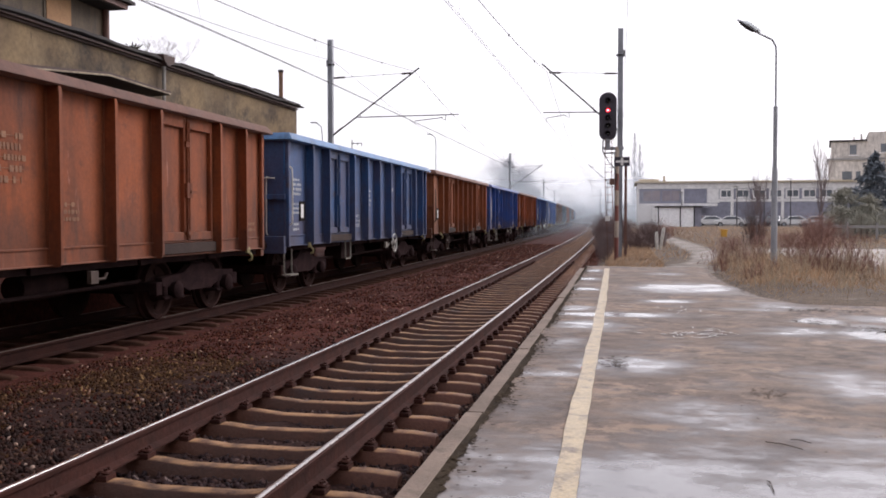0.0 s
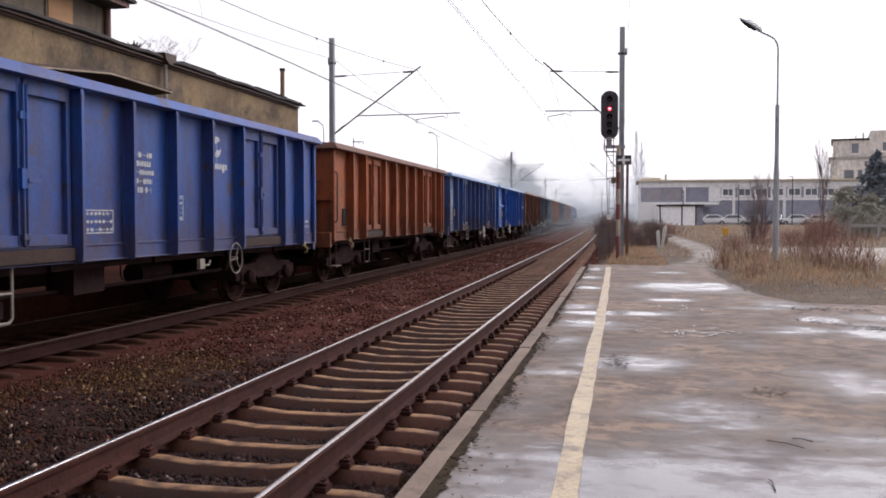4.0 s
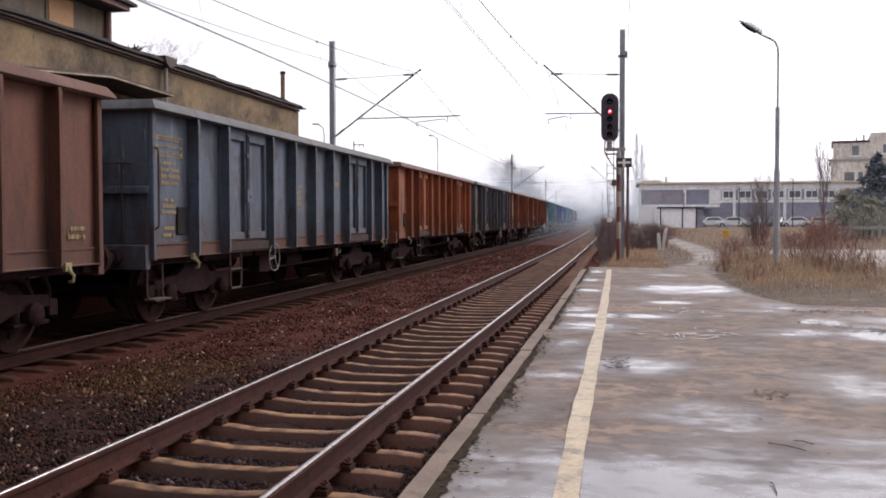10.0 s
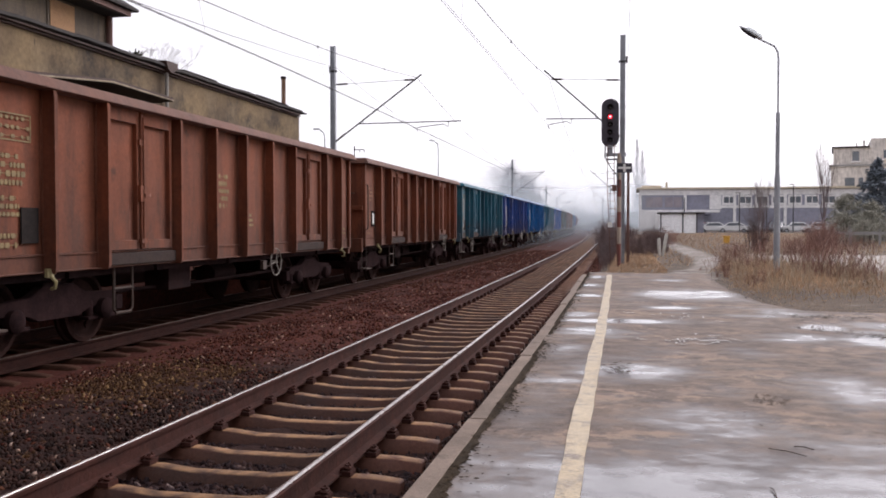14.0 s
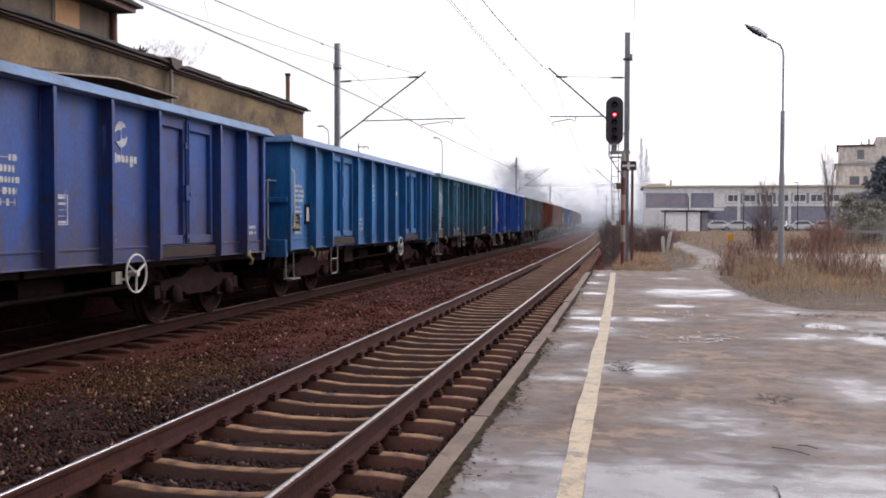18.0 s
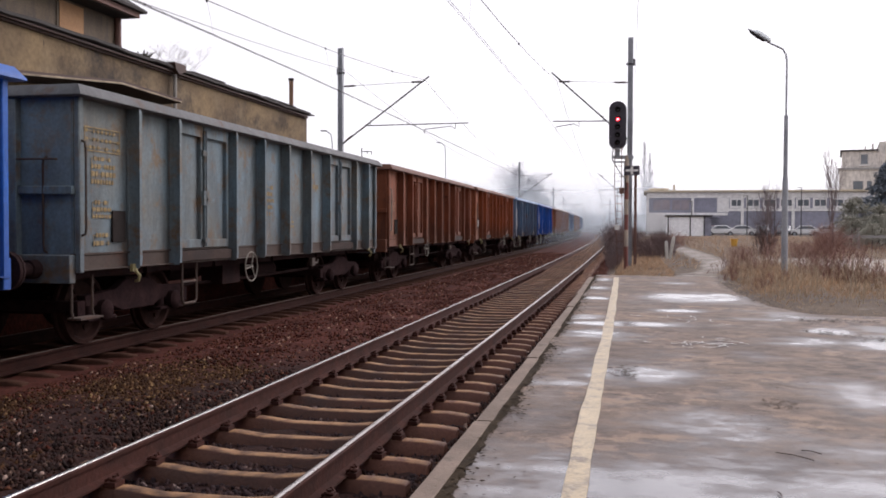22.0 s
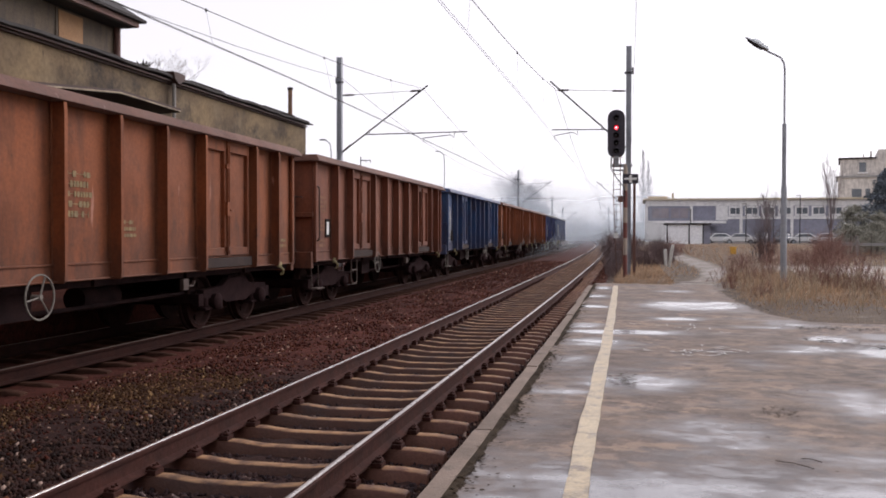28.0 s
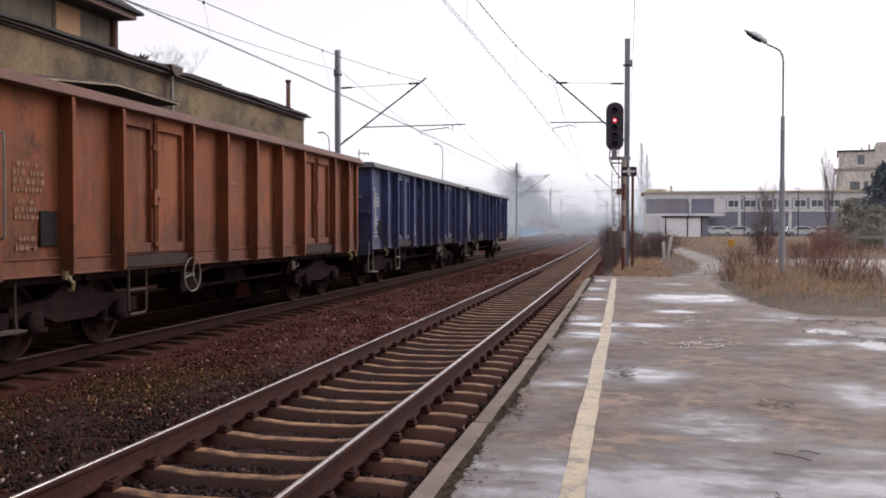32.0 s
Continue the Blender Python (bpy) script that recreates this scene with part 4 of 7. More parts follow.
build_track("track_2", FAR, "railway track under the passing train", 0.2, -5.55, 215, 0, M_RAILDULL)

# ---------------------------------------------------------------- goods wagons
HALF = 6.38
STATIONS = {"A": (0, 1.2, 2.28, 4.18, 5.35, 6.52, 7.69, 8.86, 10.76, 11.76, 12.76), "B": (0, 1.98, 3.88, 5.13, 6.38, 7.63, 8.88, 10.78, 12.76)}
DOORS = {"A": (2, 7), "B": (1, 6)}
P_ = PAINTS["orange"]


def pressed_panel(w, z0, z1, x, bulge, seed):
    """A thin steel sheet, faintly bulged by its loads."""
    r_ = random.Random(seed)
    sh = Shape()
    ny, nz = 5, 6
    p = []
    for j in range(nz):
        for i in range(ny):
            u, v = i / (ny - 1), j / (nz - 1)
            b = bulge * math.sin(math.pi * u) * math.sin(math.pi * min(v * 1.15, 1)) * r_.uniform(0.5, 1.2)
            p.append((x + b, w * u, z0 + (z1 - z0) * v))
    f = [(j * ny + i, j * ny + i + 1, (j + 1) * ny + i + 1, (j + 1) * ny + i) for j in range(nz - 1) for i in range(ny - 1)]
    k = len(p)
    back = [(x - 0.03, w * u, z) for u, z in ((0, z0), (1, z0), (1, z1), (0, z1))]
    sh.add(p + back, f + [(k, k + 3, k + 2, k + 1), tuple(range(ny)) + (k + 1, k), tuple(range((nz - 1) * ny + ny - 1, (nz - 1) * ny - 1, -1)) + (k + 3, k + 2),
                          tuple(j * ny for j in range(nz - 1, -1, -1)) + (k, k + 3), tuple(j * ny + ny - 1 for j in range(nz)) + (k + 2, k + 1)])
    return sh


def side_turn(e):
    """Parts are built for the side that faces +x and turned round for the other."""
    return Matrix.Identity(4) if e > 0 else Matrix.Rotation(math.pi, 4, "Z")


def bogie_shape():
    sh = Shape()
    for e in (-1, 1):
        x0, x1 = sorted((e * 0.93, e * 1.06))
        out = [(-1.25, 0.52), (-1.25, 0.66), (-0.55, 0.70), (-0.3, 0.82), (0.3, 0.82), (0.55, 0.70), (1.25, 0.66), (1.25, 0.52), (0.62, 0.48), (0.4, 0.40), (-0.4, 0.40), (-0.62, 0.48)]
        sh.prism(out, 0, x0, x1)
        for y in (-0.9, 0.9):
            for d in (-0.22, 0.22):
                sh.rod((e * 1.0, y + d, 0.36), (e * 1.0, y + d, 0.58), 0.07, n=8)
            sh.box(x0 - 0.02, x1 + 0.02, y - 0.32, y + 0.32, 0.32, 0.37)
        sh.box(x0, x1, -1.42, -1.25, 0.40, 0.60)
        sh.box(x0, x1, 1.25, 1.42, 0.40, 0.60)
    sh.box(-1.0, 1.0, -0.22, 0.22, 0.55, 0.86)
    sh.box(-0.95, 0.95, -1.4, -1.3, 0.45, 0.6)
    sh.box(-0.95, 0.95, 1.3, 1.4, 0.45, 0.6)
    return sh


def wheelset_shape():
    sh = Shape().rod((-1.12, 0, 0), (1.12, 0, 0), 0.08, n=10)
    for e in (-1, 1):
        a = (e * 0.69, 0, 0)
        sh.turned([(0, 0.10), (0, 0.30), (-0.02, 0.38), (-0.02, 0.49), (0.02, 0.49), (0.035, 0.46), (0.125, 0.455), (0.13, 0.40), (0.06, 0.36), (0.05, 0.2), (0.12, 0.16), (0.12, 0.10)], a, (e, 0, 0), 24)
        for i in range(4):
            t = i * math.pi / 2
            sh.rod((e * 0.74, 0.27 * math.cos(t), 0.27 * math.sin(t)), (e * 0.765, 0.27 * math.cos(t), 0.27 * math.sin(t)), 0.045, n=8)
    return sh


BOGIE_ME = bogie_shape().mesh("bogie_frame", M_BOGIE, 0.01)
WHEEL_ME = wheelset_shape().mesh("wheelset", M_WHEEL)
BOX_ME = Shape().turned([(0, 0.02), (0, 0.13), (0.1, 0.14), (0.13, 0.11), (0.15, 0.05)], (1.04, 0, 0), (1, 0, 0), 12).mesh("axle_box", M_BOGIE)
BUFFER_ME = Shape().turned([(0.0, 0.05), (0.0, 0.12), (0.25, 0.11), (0.25, 0.085), (0.56, 0.08), (0.57, 0.225), (0.61, 0.235), (0.625, 0.05)], (0, 0, 0), (0, 1, 0), 16).mesh("buffer", M_UNDER)
HOOK_ME = Shape().box(-0.05, 0.05, 0, 0.32, -0.07, 0.07).tube([(0, 0.3, 0), (0, 0.42, 0.03), (0, 0.46, -0.12), (0, 0.40, -0.3), (0.08, 0.34, -0.36)], 0.035, 6).mesh("draw_hook", M_UNDER)
HOSE_ME = Shape().tube([(0, 0.05, 0), (0, 0.25, -0.05), (0, 0.42, -0.25), (0.05, 0.36, -0.42), (0.12, 0.25, -0.45)], 0.03, 6).mesh("brake_hose", M_UNDER)
STEP_ME = Shape().tube([(0, 0, 0), (0, 0, -0.42), (0.02, 0, -0.5)], 0.016, 6).tube([(0, 0.42, 0), (0, 0.42, -0.42), (0.02, 0.42, -0.5)], 0.016, 6).box(-0.04, 0.14, -0.02, 0.44, -0.52, -0.495).mesh("foot_step", M_WHITE)
LADDER_ME = Shape().tube([(0, 0, 0), (0, 0, -0.55), (0, 0.05, -0.6), (0, 0.40, -0.6), (0, 0.45, -0.55), (0, 0.45, 0)], 0.02, 6).rod((0, 0, -0.28), (0, 0.45, -0.28), 0.017, n=6).mesh("step_ladder", M_YELLOWISH)
RAIL_ME = Shape().tube([(0, 0, 0), (0.06, 0, 0.03), (0.07, 0, 0.1), (0.07, 0, 1.05), (0.06, 0, 1.12), (0, 0, 1.15)], 0.015, 6).mesh("handrail", M_WHITE)
CROSSRAIL_ME = Shape().tube([(0, 0, 0), (0, -0.06, 0), (0.06, -0.07, 0), (0.75, -0.07, 0), (0.8, -0.06, 0), (0.8, 0, 0)], 0.013, 6).mesh("end_handrail", M_WHITE)
wheel_pts = [(0, 0.25 * math.cos(a), 0.25 * math.sin(a)) for a in np.linspace(0, 2 * math.pi, 25)]
RINGWHEEL = Shape().tube(wheel_pts, 0.015, 6).rod((-0.1, 0, 0), (0.03, 0, 0), 0.04, n=8)
for i in range(3):
    a = i * 2.094 + 0.5
    RINGWHEEL.rod((0, 0, 0), (0, 0.25 * math.cos(a), 0.25 * math.sin(a)), 0.016, n=5)
RINGWHEEL_ME = RINGWHEEL.mesh("brake_wheel", M_WHITE)
THINWHEEL = Shape().tube(wheel_pts, 0.012, 6).rod((-0.1, 0, 0), (0.02, 0, 0), 0.03, n=8)
for i in range(3):
    a = i * 2.094 + 1.2
    THINWHEEL.rod((0, 0, 0), (0, 0.25 * math.cos(a), 0.25 * math.sin(a)), 0.011, n=5)
THINWHEEL_ME = THINWHEEL.mesh("brake_wheel", M_OLDWHITE)
HOOP_ME = Shape().tube([(0, 0, 0.05), (0, 0, -0.36), (0, 0.03, -0.40), (0, 0.39, -0.40), (0, 0.42, -0.36), (0, 0.42, 0.05)], 0.018, 6).mesh("step_hoop", M_OLDWHITE)
LUG_ME = Shape().tube([(0, 0, 0.08), (0.03, 0, 0), (0.07, 0.02, -0.05), (0.05, 0.03, -0.12), (0.0, 0.04, -0.13)], 0.022, 6).box(-0.02, 0.02, -0.06, 0.06, 0.0, 0.10).mesh("rope_lug", M_YELLOWISH)
VALVE_ME = Shape().box(0, 0.06, 0, 0.16, 0, 0.16).tube([(0.03, 0.16, 0.05), (0.05, 0.3, 0.05), (0.05, 0.36, 0.12)], 0.018, 6).mesh("brake_lever", M_OLDWHITE)


def under_shape():
    sh = Shape()
    sh.box(-0.30, 0.30, -6.3, 6.3, 0.82, 1.16)
    for e in (-1, 1):
        sh.box(*sorted((e * 1.05, e * 1.20)), -6.2, 6.2, 0.90, 1.18)
    for y in (-6.25, -4.5, -2.4, 0, 2.4, 4.5, 6.25):
        sh.box(-1.25, 1.25, y - 0.09, y + 0.09, 0.90, 1.17)
    sh.rod((-0.6, -0.9, 0.72), (-0.6, 0.4, 0.72), 0.20, n=12)
    sh.rod((0.5, 0.6, 0.68), (0.5, 1.5, 0.68), 0.17, n=12)
    sh.box(0.55, 0.95, -1.6, -0.9, 0.55, 0.9)
    sh.tube([(0.75, -4.4, 0.62), (0.7, 0, 0.58), (0.75, 4.4, 0.62)], 0.03, 6)
    return sh


def wagon_template(kind):
    """An open high-sided wagon: ribbed sides, double doors, rim, end walls, frame and bogies."""
    w = new("goods_wagon")
    st = STATIONS[kind]
    panels = {}
    for e in (1, -1):
        t = side_turn(e)
        for i, (a, b) in enumerate(zip(st, st[1:])):
            if i in DOORS[kind]:
                for half, c in ((0, a + 0.06), (1, (a + b) / 2)):
                    wd = (b - a) / 2 - 0.06
                    key = ("door", half)
                    if key not in panels:
                        sh = Shape().add(*(lambda q: (q.v, q.f))(pressed_panel(wd - 0.10, 1.34, 2.92, -0.028, 0.012, half)))
                        sh.v = [(x, y + 0.05, z) for x, y, z in sh.v]
                        fw = 0.075
                        sh.box(-0.03, 0.035, 0.024, fw + 0.02, 1.22, 3.088).box(-0.03, 0.035, wd - fw - 0.02, wd - 0.024, 1.22, 3.088)
                        sh.box(-0.03, 0.034, fw + 0.02, wd - fw - 0.02, 1.22, 1.345).box(-0.03, 0.034, fw + 0.02, wd - fw - 0.02, 2.90, 3.088)
                        panels[key] = sh.mesh("door_leaf", P_, 0.006)
                        lt = Shape()
                        y_ = wd - 0.03 if half == 0 else 0.03
                        lt.rod((0.06, y_, 1.24), (0.06, y_, 3.0), 0.016, n=6).box(0.03, 0.085, y_ - 0.055, y_ + 0.055, 1.86, 2.08).box(0.03, 0.07, y_ - 0.05, y_ + 0.05, 2.62, 2.70).box(0.03, 0.09, y_ - 0.04, y_ + 0.04, 1.3, 1.36)
                        if half:
                            lt.box(0.07, 0.10, y_ - 0.02, y_ + 0.2, 1.93, 1.97)
                        panels["latch", half] = lt.mesh("latch_bar", P_)
                    d = part("door_leaf", panels[key], None, w, m=t @ Matrix.Translation((1.35, -HALF + c, 0)))
                    part("latch_bar", panels["latch", half], None, d)
                key = "threshold"
                if key not in panels:
                    panels[key] = Shape().box(1.346, 1.43, 0.06, b - a - 0.06, 1.03, 1.182).mesh("threshold", M_GRIME, 0.006)
                part("threshold", panels[key], None, w, m=t @ Matrix.Translation((0, -HALF + a, 0)))
            else:
                key = round(b - a, 3)
                if key not in panels:
                    panels[key] = pressed_panel(b - a - 0.004, 1.215, 3.09, 0.0, 0.014, i).mesh("side_panel", P_)
                part("side_panel", panels[key], None, w, m=t @ Matrix.Translation((1.318, -HALF + a + 0.002, 0)))
        if "rib" not in panels:
            rb = Shape()
            side = [(1.30, 0.985), (1.475, 0.99), (1.50, 1.10), (1.50, 2.98), (1.485, 3.085), (1.30, 3.085)]
            rb.prism(side, 1, -0.010, 0.010)
            rb.prism([(1.486, 1.02), (1.498, 1.02), (1.506, 1.10), (1.506, 2.98), (1.498, 3.07), (1.486, 3.07)], 1, -0.032, 0.032)
            rb.prism([(1.332, 1.02), (1.340, 1.02), (1.340, 3.08), (1.332, 3.08)], 1, -0.045, 0.045)
            panels["rib"] = rb.mesh("rib", P_, 0.005)
            panels["post"] = Shape().box(1.335, 1.40, -0.05, 0.05, 0.98, 3.09).mesh("corner_post", P_, 0.012)
            panels["sill"] = Shape().prism([(1.27, 1.0), (1.40, 1.0), (1.40, 1.014), (1.333, 1.014), (1.333, 1.19), (1.352, 1.19), (1.352, 1.212), (1.27, 1.212)], 1, -HALF, HALF).mesh("side_sill", P_, 0.004)
        for y in st[1:-1]:
            part("rib", panels["rib"], None, w, m=t @ Matrix.Translation((0, -HALF + y, 0)))
        part("side_sill", panels["sill"], None, w, m=t)
        for y in (-HALF + 0.05, HALF - 0.05):
            part("corner_post", panels["post"], None, w, m=t @ Matrix.Translation((0, y, 0)))
    # the rim: a hollow section with a sloping top, all round
    rim = Shape()
    ring = [(1.29, 3.075), (1.50, 3.075), (1.518, 3.088), (1.510, 3.112), (1.43, 3.222), (1.29, 3.235)]
    corners = ((1, -1), (1, 1), (-1, 1), (-1, -1))
    rv = []
    for ex, ey in corners:
        for d, z in ring:
            rv.append((ex * d, ey * (HALF - 1.37 + d), z))
    rf = [(6 * i + k, 6 * i + (k + 1) % 6, 6 * ((i + 1) % 4) + (k + 1) % 6, 6 * ((i + 1) % 4) + k) for i in range(4) for k in range(6)]
    part("rim", rim.add(rv, rf), P_, w)
    end_me = Shape().box(-1.335, 1.335, 6.32, 6.36, 1.0, 3.08).mesh("end_wall", P_, 0.004)
    end_post = Shape().box(-0.06, 0.06, 6.36, 6.47, 1.0, 3.07).mesh("end_post", P_, 0.008)
    end_rail = Shape().box(-0.485, 0.485, 6.36, 6.44, 1.92, 2.02).mesh("end_rail", P_, 0.008)
    end_side = Shape().box(0.615, 1.335, 6.36, 6.44, 1.92, 2.02).mesh("end_rail", P_, 0.008)
    end_beam = Shape().box(-1.335, 1.335, 6.362, 6.49, 0.86, 1.20).mesh("buffer_beam", P_, 0.01)
    floor = Shape().box(-1.33, 1.33, -6.32, 6.32, 1.17, 1.21)
    part("floor_plate", floor, M_UNDER, w)
    part("underframe", under_shape(), M_UNDER, w)
    for e in (1, -1):
        t = side_turn(e)
        part("end_wall", end_me, None, w, m=t)
        for x in (-0.55, 0.55):
            part("end_post", end_post, None, w, m=t @ Matrix.Translation((x, 0, 0)))
        part("end_rail", end_rail, None, w, m=t)
        part("end_rail", end_side, None, w, m=t)
        part("end_rail", end_side, None, w, m=t @ Matrix.Translation((-1.95, 0, 0)))
        part("buffer_beam", end_beam, None, w, m=t)
        for x in (-0.875, 0.875):
            part("buffer", BUFFER_ME, None, w, m=t @ Matrix.Translation((x, HALF - 0.0, 1.03)))
        part("draw_hook", HOOK_ME, None, w, m=t @ Matrix.Translation((0, HALF, 1.0)))
        part("brake_hose", HOSE_ME, None, w, m=t @ Matrix.Translation((0.35, HALF - 0.05, 0.92)))
        part("foot_step", STEP_ME, None, w, m=t @ Matrix.Translation((1.30, -HALF - 0.02, 0.94)))
        part("handrail", RAIL_ME, None, w, m=t @ Matrix.Translation((1.385, -HALF + 0.05, 1.42)))
        part("handrail", RAIL_ME, None, w, m=t @ Matrix.Translation((0.95, -HALF + 0.02, 1.22)) @ Matrix.Rotation(-math.pi / 2, 4, "Z"))
        part("end_handrail", CROSSRAIL_ME, None, w, m=t @ Matrix.Translation((0.3, -HALF, 2.34)))
        part("step_ladder", LADDER_ME, None, w, m=t @ Matrix.Translation((1.33, -3.75 if kind == "A" else -4.0, 1.0)))
        for y in (-5.2, 5.6):
            part("rope_lug", LUG_ME, None, w, m=t @ Matrix.Translation((1.41, y, 0.95)))
        b = part("bogie", BOGIE_ME, None, w, m=t @ Matrix.Translation((0, 4.5, 0)))
        for y in (-0.9, 0.9):
            for q in (0, math.pi):
                part("axle_box", BOX_ME, None, b, m=Matrix.Translation((0, y, 0.455)) @ Matrix.Rotation(q, 4, "Z"))
    for y in (-5.4, -3.6, 3.6, 5.4):
        part("wheelset", WHEEL_ME, None, w, m=Matrix.Translation((0, y, 0.457)))
    return w


def bars(rows, w, h, seed, material, name, gaps=0.5):
    """A stencilled block whose writing cannot be read: short bars in rows on a thin guide line."""
    r_ = random.Random(seed)
    sh = Shape()
    pitch = h / rows
    for j in range(rows):
        z = h - pitch * (j + 0.5)
        t = pitch * r_.uniform(0.24, 0.34)
        y = r_.choice((0.0, 0.0, 0.06))
        end = w * r_.uniform(0.65, 1.0)
        sh.box(0, 0.002, 0, end, z - 0.004, z + 0.004)
        while y < end:
            d = min(r_.choice((0.035, 0.045, 0.045, 0.07)), end - y)
            if r_.random() > gaps * 0.4:
                sh.box(0, 0.003, y, y + d, z - t, z + t)
            y += d + 0.022
    sh.box(0, 0.002, 0.004, 0.010, pitch * 0.5 - 0.004, h - pitch * 0.5 + 0.004)
    return sh.mesh(name, material)


def framed_table(w, h, rows, cols, material):
    """A stencilled table: a frame, ruled rows and short bars in its cells."""
    r_ = random.Random(rows * 7 + cols)
    sh = Shape().box(0, 0.0025, 0, w, 0, 0.016).box(0, 0.0025, 0, w, h - 0.016, h).box(0, 0.0025, 0, 0.016, 0, h).box(0, 0.0025, w - 0.016, w, 0, h)
    for j in range(rows):
        z = h * (j + 0.5) / rows
        sh.box(0, 0.002, 0, w, z - 0.003, z + 0.003)
        for k in range(cols):
            a, b = w * (k + 0.14) / cols, w * (k + 0.86) / cols
            if r_.random() < 0.85:
                sh.box(0, 0.003, a, a + (b - a) * r_.uniform(0.5, 1.0), z - 0.2 * h / rows, z + 0.2 * h / rows)
    return sh.mesh("load_grid", material)


BLOCKS, FRAMES = {}, {}
for key, mm in (("white", M_MARK), ("tan", M_MARK_TAN), ("rust", M_MARK_RUST)):
    BLOCKS[key] = [bars(4, 0.60, 0.38, 3, mm, "lettering", 0.5), bars(3, 0.45, 0.26, 5, mm, "lettering", 0.3), bars(2, 0.5, 0.2, 8, mm, "lettering", 0.4),
                   bars(5, 0.62, 0.60, 11, mm, "lettering", 0.5)]
    FRAMES[key] = [framed_table(0.78, 0.30, 3, 9, mm), framed_table(0.26, 0.36, 5, 1, mm)]
    lg = Shape()
    for turn in (0.6, 3.74):
        arc = [turn + 2.5 * j / 9 for j in range(10)]
        lg.prism([(0.17 + 0.15 * math.cos(a), 0.38 + 0.17 * math.sin(a)) for a in arc] + [(0.17 + (0.15 - 0.11 * math.sin((a - turn) * 1.257)) * math.cos(a), 0.38 + (0.17 - 0.12 * math.sin((a - turn) * 1.257)) * math.sin(a)) for a in arc[-2:0:-1]], 0, 0, 0.003)
    for k, (d, t0, t1) in enumerate(((0.085, 0.0, 0.13), (0.08, 0.0, 0.13), (0.085, 0.0, 0.13), (0.075, 0.02, 0.11), (0.075, 0.02, 0.11), (0.06, 0.02, 0.11), (0.08, -0.03, 0.11), (0.075, 0.02, 0.11))):
        lg.box(0, 0.003, -0.22 + 0.098 * k, -0.22 + 0.098 * k + d, t0, t1)
    lg.box(0, 0.002, -0.22, 0.52, 0.055, 0.065).box(0, 0.002, 0.165, 0.175, 0.06, 0.45)
    BLOCKS[key].append(lg.mesh("emblem", mm))
CARDHOLD_ME = Shape().box(0, 0.02, 0, 0.30, 0, 0.40).mesh("card_holder", M_BLACK, 0.004)
CARD_ME = Shape().box(0, 0.004, 0.05, 0.20, 0.06, 0.34).mesh("card", M_CARD)
GRIDBOARD_ME = Shape().box(0, 0.004, 0, 0.36, 0, 0.34).mesh("load_table", M_BLACK)
GRIDMARK = Shape()
for i in range(4):
    GRIDMARK.box(0, 0.003, 0.04 + 0.075 * i, 0.085 + 0.075 * i, 0.05, 0.15)
GRIDMARK.box(0, 0.003, 0.05, 0.31, 0.20, 0.215).box(0, 0.003, 0.16, 0.19, 0.22, 0.30)
GRIDMARK_ME = GRIDMARK.mesh("load_figure", M_YELLOWISH)
WARN_ME = Shape().prism([(0, 0), (0.24, 0), (0.12, 0.22)], 1, -0.003, 0.0).mesh("warning_sign", M_WARN)

# paint, pattern of ribs, lettering, brake wheel, card, emblem, words for the label
WAGONS = [
    ("orange", "A", "rust", None, 0, 0, "rusty orange"), ("dusk", "A", "white", 1.8, 1, 1, "dusty violet-blue"), ("tan", "A", "rust", 1.9, 1, 0, "faded tan-brown"),
    ("indigo", "A", "white", 2.2, 0, 1, "deep indigo blue"), ("orange", "A", "rust", None, 0, 0, "rusty orange-brown"), ("mid", "A", "white", 1.9, 2, 1, "scuffed blue"),
    ("royal", "B", "white", -1.9, 2, 1, "freshly painted royal blue"), ("dark", "A", "tan", -1.75, 0, 0, "dark brown"), ("slate", "A", "tan", -2.1, 0, 1, "dirty slate grey"),
    ("orange", "A", "rust", None, 0, 0, "vivid rust-orange"), ("grime", "A", "tan", 1.9, 0, 1, "grimy blue-grey"), ("brown", "A", "tan", 1.5, 0, 0, "red-brown"),
    ("brown", "A", "rust", 3.6, 1, 0, "worn red-brown"), ("teal", "A", "tan", 2.3, 0, 1, "weathered teal"), ("indigo", "A", "white", 1.9, 0, 1, "violet-tinged blue"),
    ("sky", "A", "white", 2.05, 2, 1, "bright sky blue"), ("cyan", "A", "white", -1.75, 0, 1, "rust-scabbed blue-green"), ("royal", "A", "white", -1.4, 2, 1, "strong royal blue"),
    ("sage", "A", "tan", -1.55, 0, 1, "grey-green"), ("brown", "A", "rust", -2.0, 0, 0, "red-brown"), ("orange", "A", "rust", 2.2, 1, 0, "orange-brown"),
    ("faded", "A", "white", 1.2, 2, 0, "faded light blue"), ("royal", "A", "white", 2.0, 0, 1, "deep royal blue"), ("tan", "A", "tan", -1.45, 0, 0, "faded orange-brown"),
    ("umber", "A", "rust", -1.9, 1, 0, "dusty warm brown"), ("denim", "A", "white", 2.1, 0, 1, "dull blue"), ("tan", "A", "rust", 1.95, 0, 0, "rust-brown"),
    ("tan", "A", "rust", -2.2, 0, 0, "weathered orange-brown"), ("navy", "A", "white", 2.0, 0, 0, "dark blue"), ("navy", "A", "white", 2.0, 0, 0, "dark blue last"),
]
PITCH, START = 14.02, 9.28
D = (302.074, 104.027, -38.617, 5.638)      # the train gathers speed


def gone(t):
    u = t / 32
    return sum(c * u ** (i + 1) for i, c in enumerate(D))


def wagon_at(i, t):
    return on_line(FAR, START + PITCH * i - gone(t)) 


